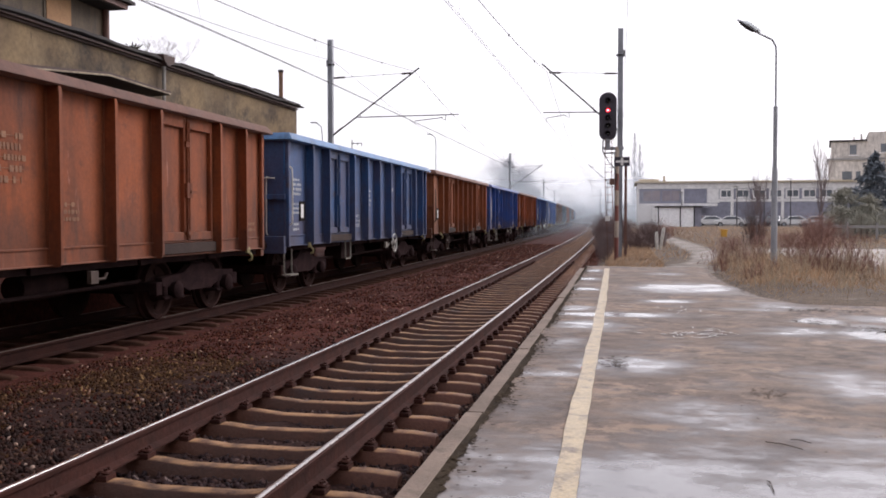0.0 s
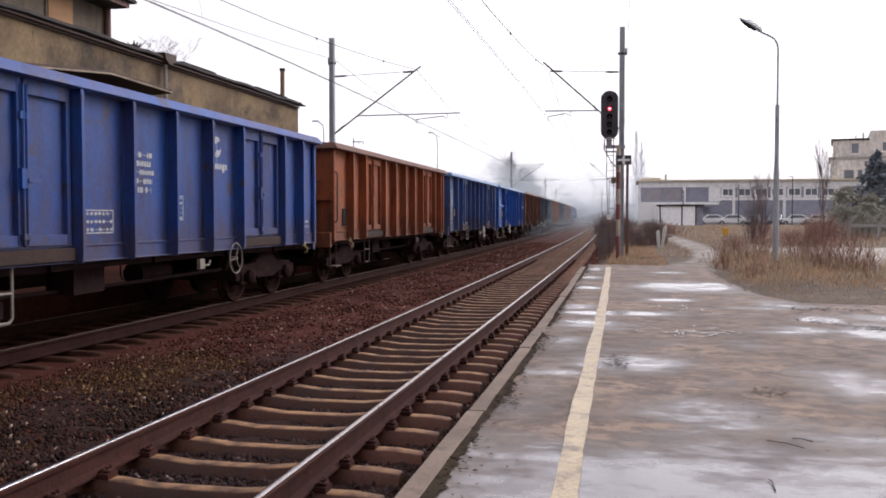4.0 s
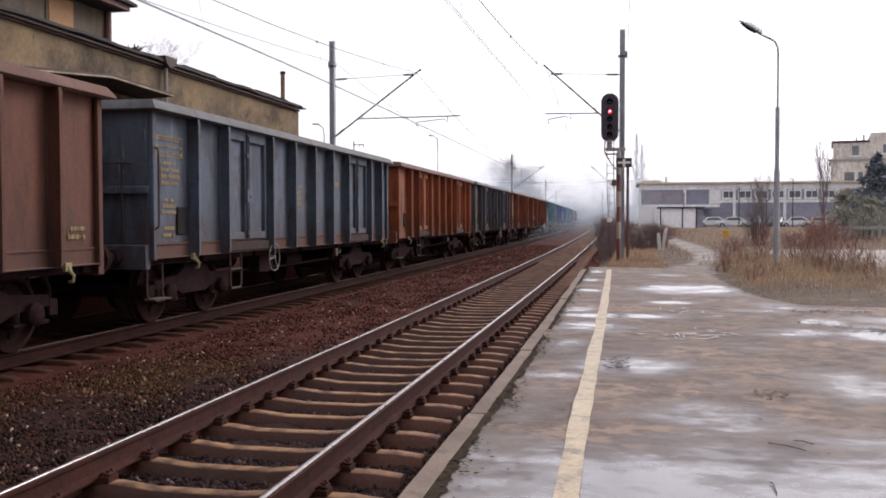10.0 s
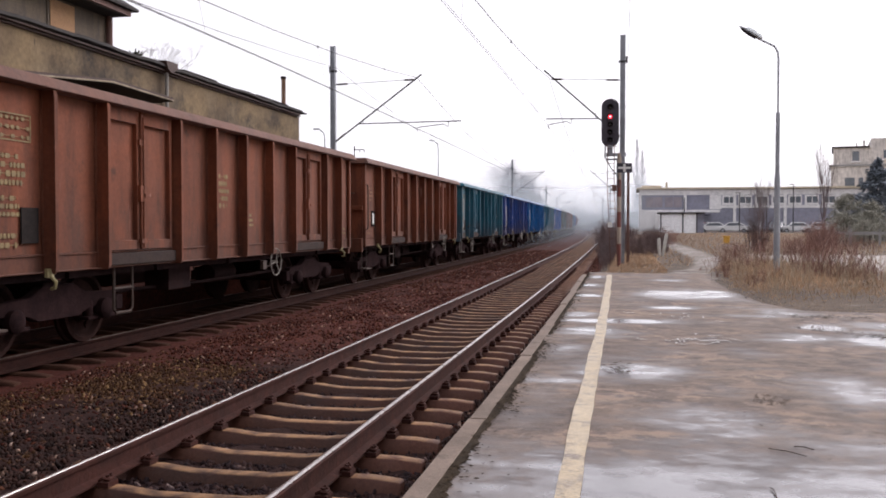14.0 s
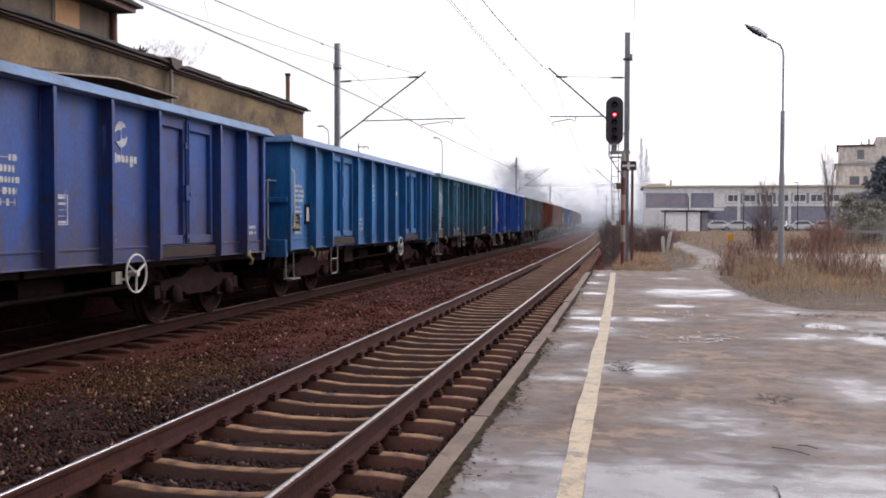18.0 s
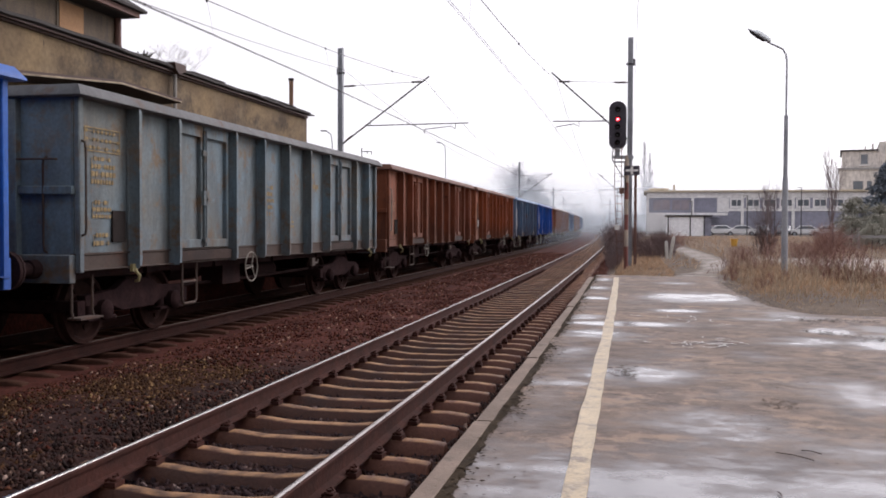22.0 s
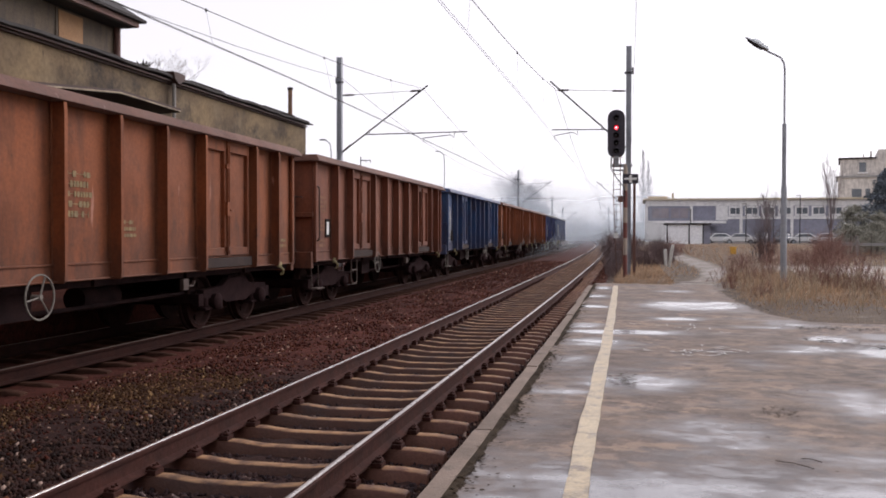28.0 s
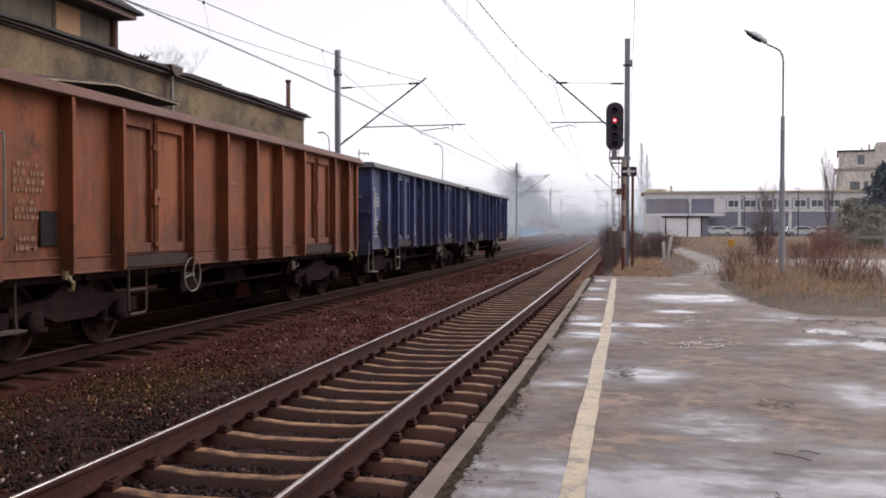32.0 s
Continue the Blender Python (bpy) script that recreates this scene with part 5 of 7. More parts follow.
templates = {}
wagons = []
for i, (pt, kind, ink, wheel_y, card, emblem, words) in enumerate(WAGONS):
    if kind not in templates:
        w = templates[kind] = wagon_template(kind)
        w.matrix_basis = wagon_at(i, 0)
    else:
        w = copy_thing(templates[kind], wagon_at(i, 0))
    wagons.append(w)
for i, (w, (pt, kind, ink, wheel_y, card, emblem, words)) in enumerate(zip(wagons, WAGONS)):
    tagged(w, "%s open goods wagon with ribbed steel sides" % words, "goods wagon", "wagons of the goods train")
    for ob in w.children_recursive:
        if ob.data.materials[0] == P_:
            ob.material_slots[0].link = "OBJECT"
            ob.material_slots[0].material = PAINTS[pt]
            if ob.name.startswith("rim"):
                ob.material_slots[0].material = RIMS["blue" if pt in ("royal", "indigo", "sky", "denim", "mid", "dusk", "faded") else (pt if pt in ("teal", "cyan") else ("grey" if pt in ("slate", "grime", "sage", "navy") else "rust"))]
            if i in (3, 17, 22, 25) and ob.name.startswith("rim"):
                ob.material_slots[0].material = PAINTS[pt]
            if ob.name.startswith("side_sill") and pt in ("teal", "cyan", "sage", "grime", "slate", "dark"):
                ob.material_slots[0].material = PAINTS["mud" if pt in ("teal", "cyan", "sage", "grime") else "dark"]
        elif pt in ("royal", "indigo", "sky", "navy", "denim", "mid", "dusk", "cyan", "teal", "faded") and ob.name.split(".")[0] in ("foot_step", "step_ladder"):
            ob.material_slots[0].link = "OBJECT"
            ob.material_slots[0].material = M_OLDWHITE
        elif pt in ("orange", "brown", "umber", "tan", "dark", "sage", "slate", "grime") and ob.name.split(".")[0] in ("foot_step", "step_ladder", "handrail", "end_handrail"):
            ob.material_slots[0].link = "OBJECT"
            ob.material_slots[0].material = M_OLDWHITE if i % 2 and ob.name.startswith("handrail") else PAINTS["mud"]
    r_ = random.Random(40 + i)
    st = STATIONS[kind]
    blocks = BLOCKS[ink]
    xf = 1.335

    def put(me, y, z, x=xf, label=""):
        return part(me.name.split(".")[0], me, None, w, label, m=Matrix.Translation((x, -HALF + y, z)))
    put(blocks[0], 0.34, 2.0 + r_.uniform(-0.1, 0.15))
    put(blocks[1], 0.36, 1.62)
    put(blocks[2], 0.38, 1.28)
    mid = st[4] if kind == "A" else st[3]
    put(blocks[3], mid + 0.15, 1.75 + r_.uniform(-0.1, 0.2))
    if ink == "white":
        put(FRAMES[ink][0], mid - 1.05, 1.34)
        put(FRAMES[ink][1], mid + 1.25 + 0.12, 1.5)
    else:
        put(blocks[1], mid + 1.25 + 0.1, 1.5)
    put(blocks[2], mid + 2.3, 1.25)
    put(blocks[2], st[-2] + 0.35, 1.3)
    if ink == "tan":
        put(FRAMES[ink][0], 0.20, 2.46)
    if not card:
        put(CARDHOLD_ME, 0.78, 1.34, label="empty black card holder")
    if emblem:
        put(blocks[4], mid + (2.62 if kind == "A" else 1.62), 2.3 if kind == "A" else 2.25)
    if card:
        y = 0.75 if card == 1 else 0.95
        h = put(CARDHOLD_ME, y + (0.0 if kind == "A" else 0.6), 1.5)
        part("card", CARD_ME, None, h, "white paper card", m=Matrix.Translation((0.02, 0, 0)))
    if card == 2:
        h = put(GRIDBOARD_ME, 0.30, 1.36 if kind == "A" else 1.5)
        part("load_figure", GRIDMARK_ME, None, h, m=Matrix.Translation((0.004, 0, 0)))
        part("warning_sign", WARN_ME, None, w, "orange warning triangle", m=Matrix.Translation((0.45, -HALF + 0.015, 2.42)))
    if wheel_y is not None:
        bold = i in (1, 5, 6, 14, 15)
        part("brake_wheel", RINGWHEEL_ME if bold else THINWHEEL_ME, None, w, "ring-shaped brake wheel in worn white", m=Matrix.Translation((1.46, wheel_y, 0.86)))
    if i in (1, 5, 14, 16, 25):
        for ob in [c for c in w.children if c.name.startswith("step_ladder")]:
            ob.data = HOOP_ME
            ob.name = "step_hoop"
            ob.matrix_basis = side_turn(1 if ob.matrix_basis.translation.x > 0 else -1) @ Matrix.Translation((1.40, -2.7, 1.0))
    lever = part("brake_lever", VALVE_ME, None, w, m=Matrix.Translation((1.36, r_.uniform(0.8, 2.0), 0.74)))
    if pt not in ("royal", "indigo", "mid", "dusk", "navy", "denim", "sky", "faded"):
        lever.material_slots[0].link = "OBJECT"
        lever.material_slots[0].material = PAINTS["mud"]
    if kind == "B":
        rail2 = Shape().prism([(1.36, 2.06), (1.42, 2.08), (1.42, 2.14), (1.36, 2.20)], 1, 0.05, 1.93)
        m_ = rail2.mesh("waist_rail", PAINTS[pt])
        part("waist_rail", m_, None, w, m=Matrix.Translation((0, -HALF, 0)))
        part("waist_rail", m_, None, w, m=Matrix.Translation((0, HALF - 1.98, 0)))


# unseen, assumed platform by the station building, added to darken under the wagons
far_platform = Shape()
far_platform.sweep([(-13.0, -0.5), (-9.65, -0.5), (-9.65, 0.28), (-13.0, 0.28)], [on_line(0, s) for s in range(-30, 200, 6)])
thing("far_platform", "unseen dark platform added to darken the gap under the train", "platform", shape=far_platform, material=M_BALLAST, kind="structure")

# unseen wall, added behind the camera to cut light on near-facing sides
thing("wall_south", "unseen dark wall added to keep light off near-facing sides", "wall", shape=Shape().box(-0.5, 60, -5.6, -5.2, -0.3, 12.5), material=M_PLASTERDARK, kind="structure")
# ---------------------------------------------------------------- masts and wires
def catenary_mast(s, o_mast, o_wire, label):
    """A steel mast with a slanting bracket tube, its stay, and the arm that holds the contact wire."""
    m = on_line(o_mast, s)
    w = thing("catenary_mast", label, "mast", "overhead line masts", m=m)
    d = o_wire - o_mast          # across to the wire
    e = 1 if d > 0 else -1
    far = abs(d)
    beam = [(-0.10, -0.10), (-0.10, 0.10), (-0.082, 0.10), (-0.082, 0.012), (0.082, 0.012), (0.082, 0.10), (0.10, 0.10), (0.10, -0.10), (0.082, -0.10), (0.082, -0.012), (-0.082, -0.012), (-0.082, -0.10)]
    post = Shape().prism(beam, 2, -0.5, 8.66)
    part("post", post, M_STEEL, w, bevel=0.003)
    part("footing", Shape().box(-0.35, 0.35, -0.35, 0.35, -0.9, -0.28), M_CONCRETE, w, bevel=0.03)
    tip = (e * far, 0, 7.30)
    foot = (e * 0.1, 0, 4.86)
    low = 0.0 if o_wire < -5 else 0.15
    part("bracket_tube", Shape().rod(foot, (e * (far + 0.18), 0, 7.30 + 0.18 * 0.72), 0.030, n=8), M_STEELDARK, w)
    part("stay_rod", Shape().rod((e * 0.1, 0, 7.13 - low), (e * (far - 0.12), 0, 7.24 - low), 0.010, n=6), M_STEELDARK, w)
    for a, b in (((e * 0.12, 0, 7.13 - low), (e * 0.62, 0, 7.145 - low)), ((e * (far - 0.55), 0, 7.22 - low), (e * (far - 0.08), 0, 7.235 - low)), ((e * 0.14, 0, 4.89), (e * 0.5, 0, 5.18))):
        q = Vector(b) - Vector(a)
        ins = Shape().turned([(0, 0.02)] + [(q.length * (0.1 + 0.8 * k / 12), 0.05 if k % 2 else 0.028) for k in range(13)] + [(q.length, 0.02)], a, q, 10)
        part("insulator", ins, M_INSUL, w, "brown ribbed insulator")
    part("steady_arm", Shape().rod((e * (far * 0.30), 0, 5.55), (e * (far + 1.75 if o_wire < -5 else far + 0.12), 0, 5.58), 0.022, n=6), M_STEELDARK, w)
    tail = far + (1.25 if o_wire < -5 else -0.85)
    part("registration_arm", Shape().tube([(e * tail, 0, 5.56), (e * (tail - 0.02), 0, 5.36), (e * (tail - 0.18 * (1 if o_wire < -5 else -1)), 0, 5.47), (e * far, 0, 5.36), (e * far, 0, 5.2)], 0.017, 6), M_STEELDARK, w)
    part("hanger", Shape().rod((e * far * 0.36, 0, 5.56), (e * far * 0.36, 0, 5.78), 0.012, n=6), M_STEELDARK, w)
    part("top_bracket", Shape().box(-0.16, 0.16, -0.03, 0.03, 7.62, 7.70).rod((-e * 0.14, 0, 7.6), (-e * 0.14, 0, 7.85), 0.035, n=8), M_STEELDARK, w)
    return w


MASTS = (-30, 35, 100, 165, 230)
for s in MASTS[1:]:
    catenary_mast(s, -11.52, -8.08, "grey steel overhead line mast beside the far track")
    catenary_mast(s, -0.17, -2.93, "grey steel overhead line mast by the platform end")


def span_height(s, low, high):
    k = max(i for i, a in enumerate(MASTS) if a <= s + 1e-6)
    k = min(k, len(MASTS) - 2)
    a, b = MASTS[k], MASTS[k + 1]
    u = (2 * (s - a) / (b - a) - 1)
    return low + (high - low) * u * u


steps = [s for a, b in zip(MASTS, MASTS[1:]) for s in np.linspace(a, b, 14)[:-1]] + [MASTS[-1]]
def zigzag(o, s):
    """The contact wire's wander between masts, set to fit the camera's view."""
    return o + (float(np.interp(s, [-30, 12, 21, 60, 100], [-0.1, 0.05, 0.24, 0.24, 0.0])) if o < -5 else float(np.interp(s, [8, 14, 26, 60], [-0.10, -0.07, 0.05, 0.08])))


for o, top_z in ((-8.08, 7.30), (-2.93, 7.14)):
    fine_steps = sorted(set(steps) | set(range(-28, 60, 4)))
    w = thing("contact_line", "overhead contact wire hung from a sagging carrier wire", "overhead wire", "overhead wires")
    for dx in (-0.022, 0.022):
        part("contact_wire", Shape().tube([line(zigzag(o, s) + dx, s, 5.20) for s in fine_steps], 0.0072 if o < -5 else 0.0045, 5), M_WIRE, w)
    part("carrier_wire", Shape().tube([line(o, s, span_height(s, 5.55, top_z)) for s in steps], 0.009, 5), M_WIRE, w)
    for a, b in zip(MASTS[:4], MASTS[1:4]):
        for s in np.linspace(a + 5, b - 5, 9):
            part("dropper", Shape().rod(line(zigzag(o, s), s, 5.20), line(o, s, span_height(s, 5.55, top_z)), 0.0026, n=4), M_WIRE, w)
            part("clamp", Shape().box(-0.018, 0.018, -0.015, 0.015, -0.03, 0.03, on_line(o, s, span_height(s, 5.55, top_z))), M_STEELDARK, w)
thing("feeder_wire", "bare feeder wire along the mast tops", "overhead wire", "overhead wires",
      shape=Shape().tube([line(-11.4, s, span_height(s, 6.4, 7.80)) for s in steps], 0.009, 5), material=M_WIRE)
thing("feeder_wire", "bare feeder wire along the mast tops", "overhead wire", "overhead wires",
      shape=Shape().tube([line(0.02, s, span_height(s, 6.6, 7.70)) for s in steps], 0.006, 5), material=M_WIRE)

# ---------------------------------------------------------------- signal
sig = thing("light_signal", "black railway light signal showing red on a striped post", "signal", m=on_line(-0.33, 33.4))
head = Shape()
outline = []
for k in range(13):
    a = math.pi * k / 12
    outline.append((-0.27 + 0.31 * math.cos(a), 5.78 + 0.29 * math.sin(a)))
for k in range(13):
    a = math.pi + math.pi * k / 12
    outline.append((-0.27 + 0.31 * math.cos(a), 4.62 + 0.29 * math.sin(a)))
board = part("target_board", head.prism(outline, 1, -0.03, 0.03), M_SIGNAL, sig, "black rounded target board", bevel=0.008)
part("case", Shape().box(-0.45, -0.09, 0.03, 0.26, 4.5, 5.9), M_SIGNAL, sig, bevel=0.02)
for k, z in enumerate((5.76, 5.42, 5.14, 4.86, 4.58)):
    if k == 1:
        lens = part("lamp_lens", Shape().turned([(0, 0.075), (0.02, 0.07), (0.035, 0.045), (0.04, 0.01)], (-0.27, -0.03, z), (0, -1, 0), 16), M_RED, sig, "lit red lamp")
        part("lamp_core", Shape().turned([(0, 0.04), (0.012, 0.03), (0.016, 0.01)], (-0.27, -0.07, z), (0, -1, 0), 12), M_REDGLOW, lens)
    else:
        part("lamp_lens", Shape().turned([(0, 0.085), (0.02, 0.08), (0.035, 0.05), (0.04, 0.01)], (-0.27, -0.03, z), (0, -1, 0), 16), M_LENS, sig, "unlit dark lamp")
    hood = Shape()
    arc = [math.radians(a) for a in range(-20, 201, 20)]
    v = []
    for y, r in ((-0.03, 0.115), (-0.26, 0.105)):
        for q in (0.0, 0.008):
            v += [(-0.27 + (r + q) * math.cos(a), y - (0.0 if y > -0.1 else -0.10 * (1 - math.sin(max(min(a, math.pi), 0)))), z + (r + q) * math.sin(a)) for a in arc]
    na = len(arc)
    f = []
    for i in range(na - 1):
        f += [(i, i + 1, 2 * na + i + 1, 2 * na + i), (na + i, 3 * na + i, 3 * na + i + 1, na + i + 1), (2 * na + i, 2 * na + i + 1, 3 * na + i + 1, 3 * na + i), (i, na + i, na + i + 1, i + 1)]
    part("hood", hood.add(v, f), M_SIGNAL, sig)
cuts = ((-0.4, 0.85, M_POSTRED), (0.85, 1.45, M_POSTWHITE), (1.45, 2.0, M_POSTRED), (2.0, 2.55, M_POSTWHITE), (2.55, 3.15, M_POSTRED), (3.15, 4.1, M_POSTWHITE))
for a, b, mt in cuts:
    part("post_band", Shape().rod((0.06, 0, a), (0.06, 0, b), 0.075, n=12), mt, sig)
part("bracket", Shape().box(-0.42, 0.30, -0.05, 0.05, 4.0, 4.12).box(-0.40, 0.0, -0.05, 0.05, 3.86, 3.92).box(-0.36, -0.18, -0.07, 0.07, 4.1, 4.40), M_STEEL, sig, bevel=0.006)
lad = Shape()
for x in (-0.36, -0.12):
    lad.tube([(x, -0.1, 4.42), (x, -0.1, 3.0), (x + 0.12, -0.1, 0.2)], 0.014, 6)
for k in range(15):
    z = 0.5 + 0.27 * k
    dx = 0.12 * max(0, (3.0 - z) / 2.8)
    lad.rod((-0.36 + dx, -0.1, z), (-0.12 + dx, -0.1, z), 0.011, n=5)
part("ladder", lad, M_POSTBROWN, sig)
part("safety_hoop", Shape().tube([(-0.40, -0.12, 4.35), (-0.46, -0.4, 4.32), (-0.24, -0.52, 4.32), (-0.02, -0.4, 4.32), (-0.08, -0.12, 4.35)], 0.012, 6).tube([(-0.46, -0.4, 4.32), (-0.46, -0.4, 3.9), (-0.36, -0.1, 3.75)], 0.010, 5), M_PALETIN, sig)
part("cable", Shape().tube([(-0.42, -0.05, 4.4), (-0.45, -0.08, 4.0), (-0.25, -0.1, 3.6), (0.0, -0.1, 3.3), (0.06, -0.09, 2.9)], 0.018, 6), M_STEELDARK, sig)
part("junction_box", Shape().box(-0.20, -0.02, -0.14, -0.02, 2.75, 2.97), M_POSTBROWN, sig, bevel=0.01)
part("number_plate", Shape().box(-0.34, -0.18, -0.13, -0.12, 1.45, 1.63), M_CARD, sig, "small white plate")

plq = thing("cross_sign", "black sign with a white cross on the mast", "sign", m=on_line(-0.09, 33.2))
part("panel", Shape().box(-0.27, 0.27, 0.0, 0.02, 3.40, 3.74), M_SIGNAL, plq, bevel=0.004)
part("cross", Shape().box(-0.22, 0.22, -0.006, 0.0, 3.535, 3.61).box(-0.045, 0.045, -0.008, -0.002, 3.43, 3.71), M_CARD, plq)
mp2 = thing("marker_post", "faded red-brown steel post beside the signal", "post", m=on_line(0.05, 34.2))
part("shaft", Shape().box(-0.05, 0.05, -0.06, 0.06, -0.35, 3.5), M_POSTBROWN, mp2, bevel=0.01)

# ---------------------------------------------------------------- lamp
lamp = thing("street_lamp", "grey steel street lamp with a tilted milky bowl in dry grass", "street lamp", m=on_line(3.93, 25.75, 0.24))
part("lower_pole", Shape().rod((0, 0, -0.1), (0, 0, 2.55), 0.085, 0.075, 14).rod((0, 0, 2.55), (0, 0, 2.68), 0.075, 0.06, 14), M_STEEL, lamp)
part("upper_pole", Shape().rod((0, 0, 2.66), (0, 0, 4.30), 0.058, 0.056, 12), M_STEEL, lamp)
part("arm", Shape().tube([(0, 0, 4.28), (0, 0, 5.75), (-0.02, 0, 5.92), (-0.10, 0, 6.07), (-0.24, 0, 6.15), (-0.42, 0, 6.24)], 0.027, 8), M_STEEL, lamp)
hd = pose(-0.42, 0, 6.23, 0, 35, 0)
hsh = Shape()
hsh.sweep([(0.09 * math.cos(a), 0.06 * max(math.sin(a), -0.15)) for a in np.linspace(0, 2 * math.pi, 13)[:-1]],
          [hd @ Matrix.Translation((-x, 0, z)) @ Matrix.Rotation(math.pi / 2, 4, "Z") @ Matrix.Diagonal((q, 1, q, 1)) for x, q, z in ((0, 0.35, 0.0), (0.08, 0.8, 0), (0.3, 1.15, 0.0), (0.55, 1.0, 0), (0.72, 0.4, 0.0))])
part("housing", hsh, M_STEEL, lamp)
bw = Shape()
bw.sweep([(0.085 * math.cos(a), -0.055 * max(math.sin(a), 0)) for a in np.linspace(0, 2 * math.pi, 13)[:-1]],
         [hd @ Matrix.Translation((-x, 0, -0.012)) @ Matrix.Rotation(math.pi / 2, 4, "Z") @ Matrix.Diagonal((q, 1, q, 1)) for x, q in ((0.16, 0.3), (0.2, 0.85), (0.4, 1.1), (0.58, 0.8), (0.66, 0.3))])
part("bowl", bw, M_STEELDARK, lamp, "dark underside of the lamp")
top = Shape()
top.sweep([(0.092 * math.cos(a), 0.10 * max(math.sin(a), 0)) for a in np.linspace(0, 2 * math.pi, 13)[:-1]],
          [hd @ Matrix.Translation((-x, 0, 0.030)) @ Matrix.Rotation(math.pi / 2, 4, "Z") @ Matrix.Diagonal((q, 1, q, 1)) for x, q in ((0.02, 0.3), (0.08, 1.0), (0.35, 1.2), (0.5, 0.9), (0.56, 0.3))])
part("cover", top, M_LAMPGLASS, lamp, "pale milky cover")
for o, s, z, h in ((-12.2, 60, 0.0, 7.2), (-15.2, 45, 0.0, 6.5), (-13.5, 125, 0.0, 8.0)):
    q = thing("street_lamp", "thin pale lamp post behind the train", "street lamp", m=on_line(o, s, z))
    part("pole", Shape().tube([(0, 0, -0.3), (0, 0, h - 0.7), (-0.05, 0, h - 0.25), (-0.3, 0, h - 0.05)], 0.032, 6), M_STEEL, q)
    part("housing", Shape().box(-0.62, -0.28, -0.07, 0.07, h - 0.07, h), M_STEEL, q, bevel=0.02)

aerial = thing("roof_aerial", "small dark aerial on a thin pole behind the train", "aerial", m=on_line(-14.5, 48.0))
part("pole", Shape().rod((0, 0, -0.4), (0, 0, 5.82), 0.03, n=6), M_STEELDARK, aerial)
part("bracket", Shape().rod((-0.05, 0, 5.62), (0.55, 0, 5.62), 0.025, n=6).rod((0.30, 0, 5.62), (0.30, 0, 5.48), 0.02, n=6).rod((0.55, 0, 5.62), (0.55, 0, 5.45), 0.02, n=6), M_STEELDARK, aerial)

# ---------------------------------------------------------------- station building behind the train
bld = thing("station_building", "low station building of stained ochre plaster with a black felt roof", "building", m=pose(-13.2, 0, 0))
part("front_wall", Shape().box(-0.35, 0, -14, 35.13, -0.3, 5.92), M_PLASTER, bld)
part("end_wall", Shape().box(-9, -0.352, 34.78, 35.128, -0.3, 5.92), M_PLASTER, bld)
part("back_wall", Shape().box(-9.3, -9.002, -14, 35.12, -0.3, 5.92), M_PLASTER, bld)
part("near_end_wall", Shape().box(-9, -0.352, -14, -13.65, -0.3, 5.92), M_PLASTER, bld)
felt = Shape()
felt_rows = []
for k in range(98):
    y = -14.2 + 48.75 * k / 97
    a = 0.050 * noise.noise((y * 0.8, 1.3, 0)) + 0.035 * noise.noise((y * 3.1, 4.1, 0))
    felt_rows.append(Matrix.Translation((0.6 * a, y, a)))
felt.sweep([(-9.2, 5.99), (0.20, 5.99), (0.24, 6.02), (0.22, 6.10), (0.05, 6.13), (-9.2, 6.15)], felt_rows)
part("roof", felt, M_ROOF, bld, "black roofing felt with a ragged edge")
part("cornice", Shape().box(-0.3, 0.16, -14.1, 34.8, 5.924, 5.985).box(-0.3, 0.07, -14.1, 34.9, 5.87, 5.922), M_TIN, bld, bevel=0.01)
for y0, y1, z, x in ((33.9, 35.35, 6.15, 0.16), (34.3, 35.5, 6.06, 0.12), (30.6, 33.6, 6.16, 0.10), (25.2, 27.4, 6.15, 0.13)):
    part("felt_strip", Shape().prism([(-0.5, z), (x, z - 0.015), (x + 0.02, z + 0.025), (-0.5, z + 0.04)], 1, y0, y1), M_ROOF, bld, "loose curled strip of roofing felt", m=pose(0, 0, 0, 0, 0, 0.15 * (y0 % 2 - 1)))
part("coping", Shape().box(-0.4, 0.05, 33.2, 35.2, 5.925, 5.98), M_PALETIN, bld)
vent = part("vent_pipe", Shape().rod((-0.3, 34.2, 6.0), (-0.3, 34.2, 7.3), 0.085, n=12), M_CLAY, bld, "clay-coloured vent pipe")
part("cap", Shape().rod((-0.3, 34.2, 7.30), (-0.3, 34.2, 7.40), 0.11, n=12), M_ROOF, vent)
part("skirt", Shape().rod((-0.3, 34.2, 6.1), (-0.3, 34.2, 6.30), 0.20, 0.09, 12), M_ROOF, vent)
weed = Shape()
for k in range(26):
    q_ = random.Random(k)
    weed.tube([(-0.2, 23.0, 6.1), (-0.2 + q_.uniform(-0.2, 0.2), 23.0 + q_.uniform(-0.30, 0.30), 6.12 + q_.uniform(0.05, 0.28))], [0.03, 0.012], 4)
thing("roof_weed", "dark weed growing on the roof edge", "plant", shape=weed, material=M_WEED, m=pose(-13.2, 0, 0), kind="stuff")
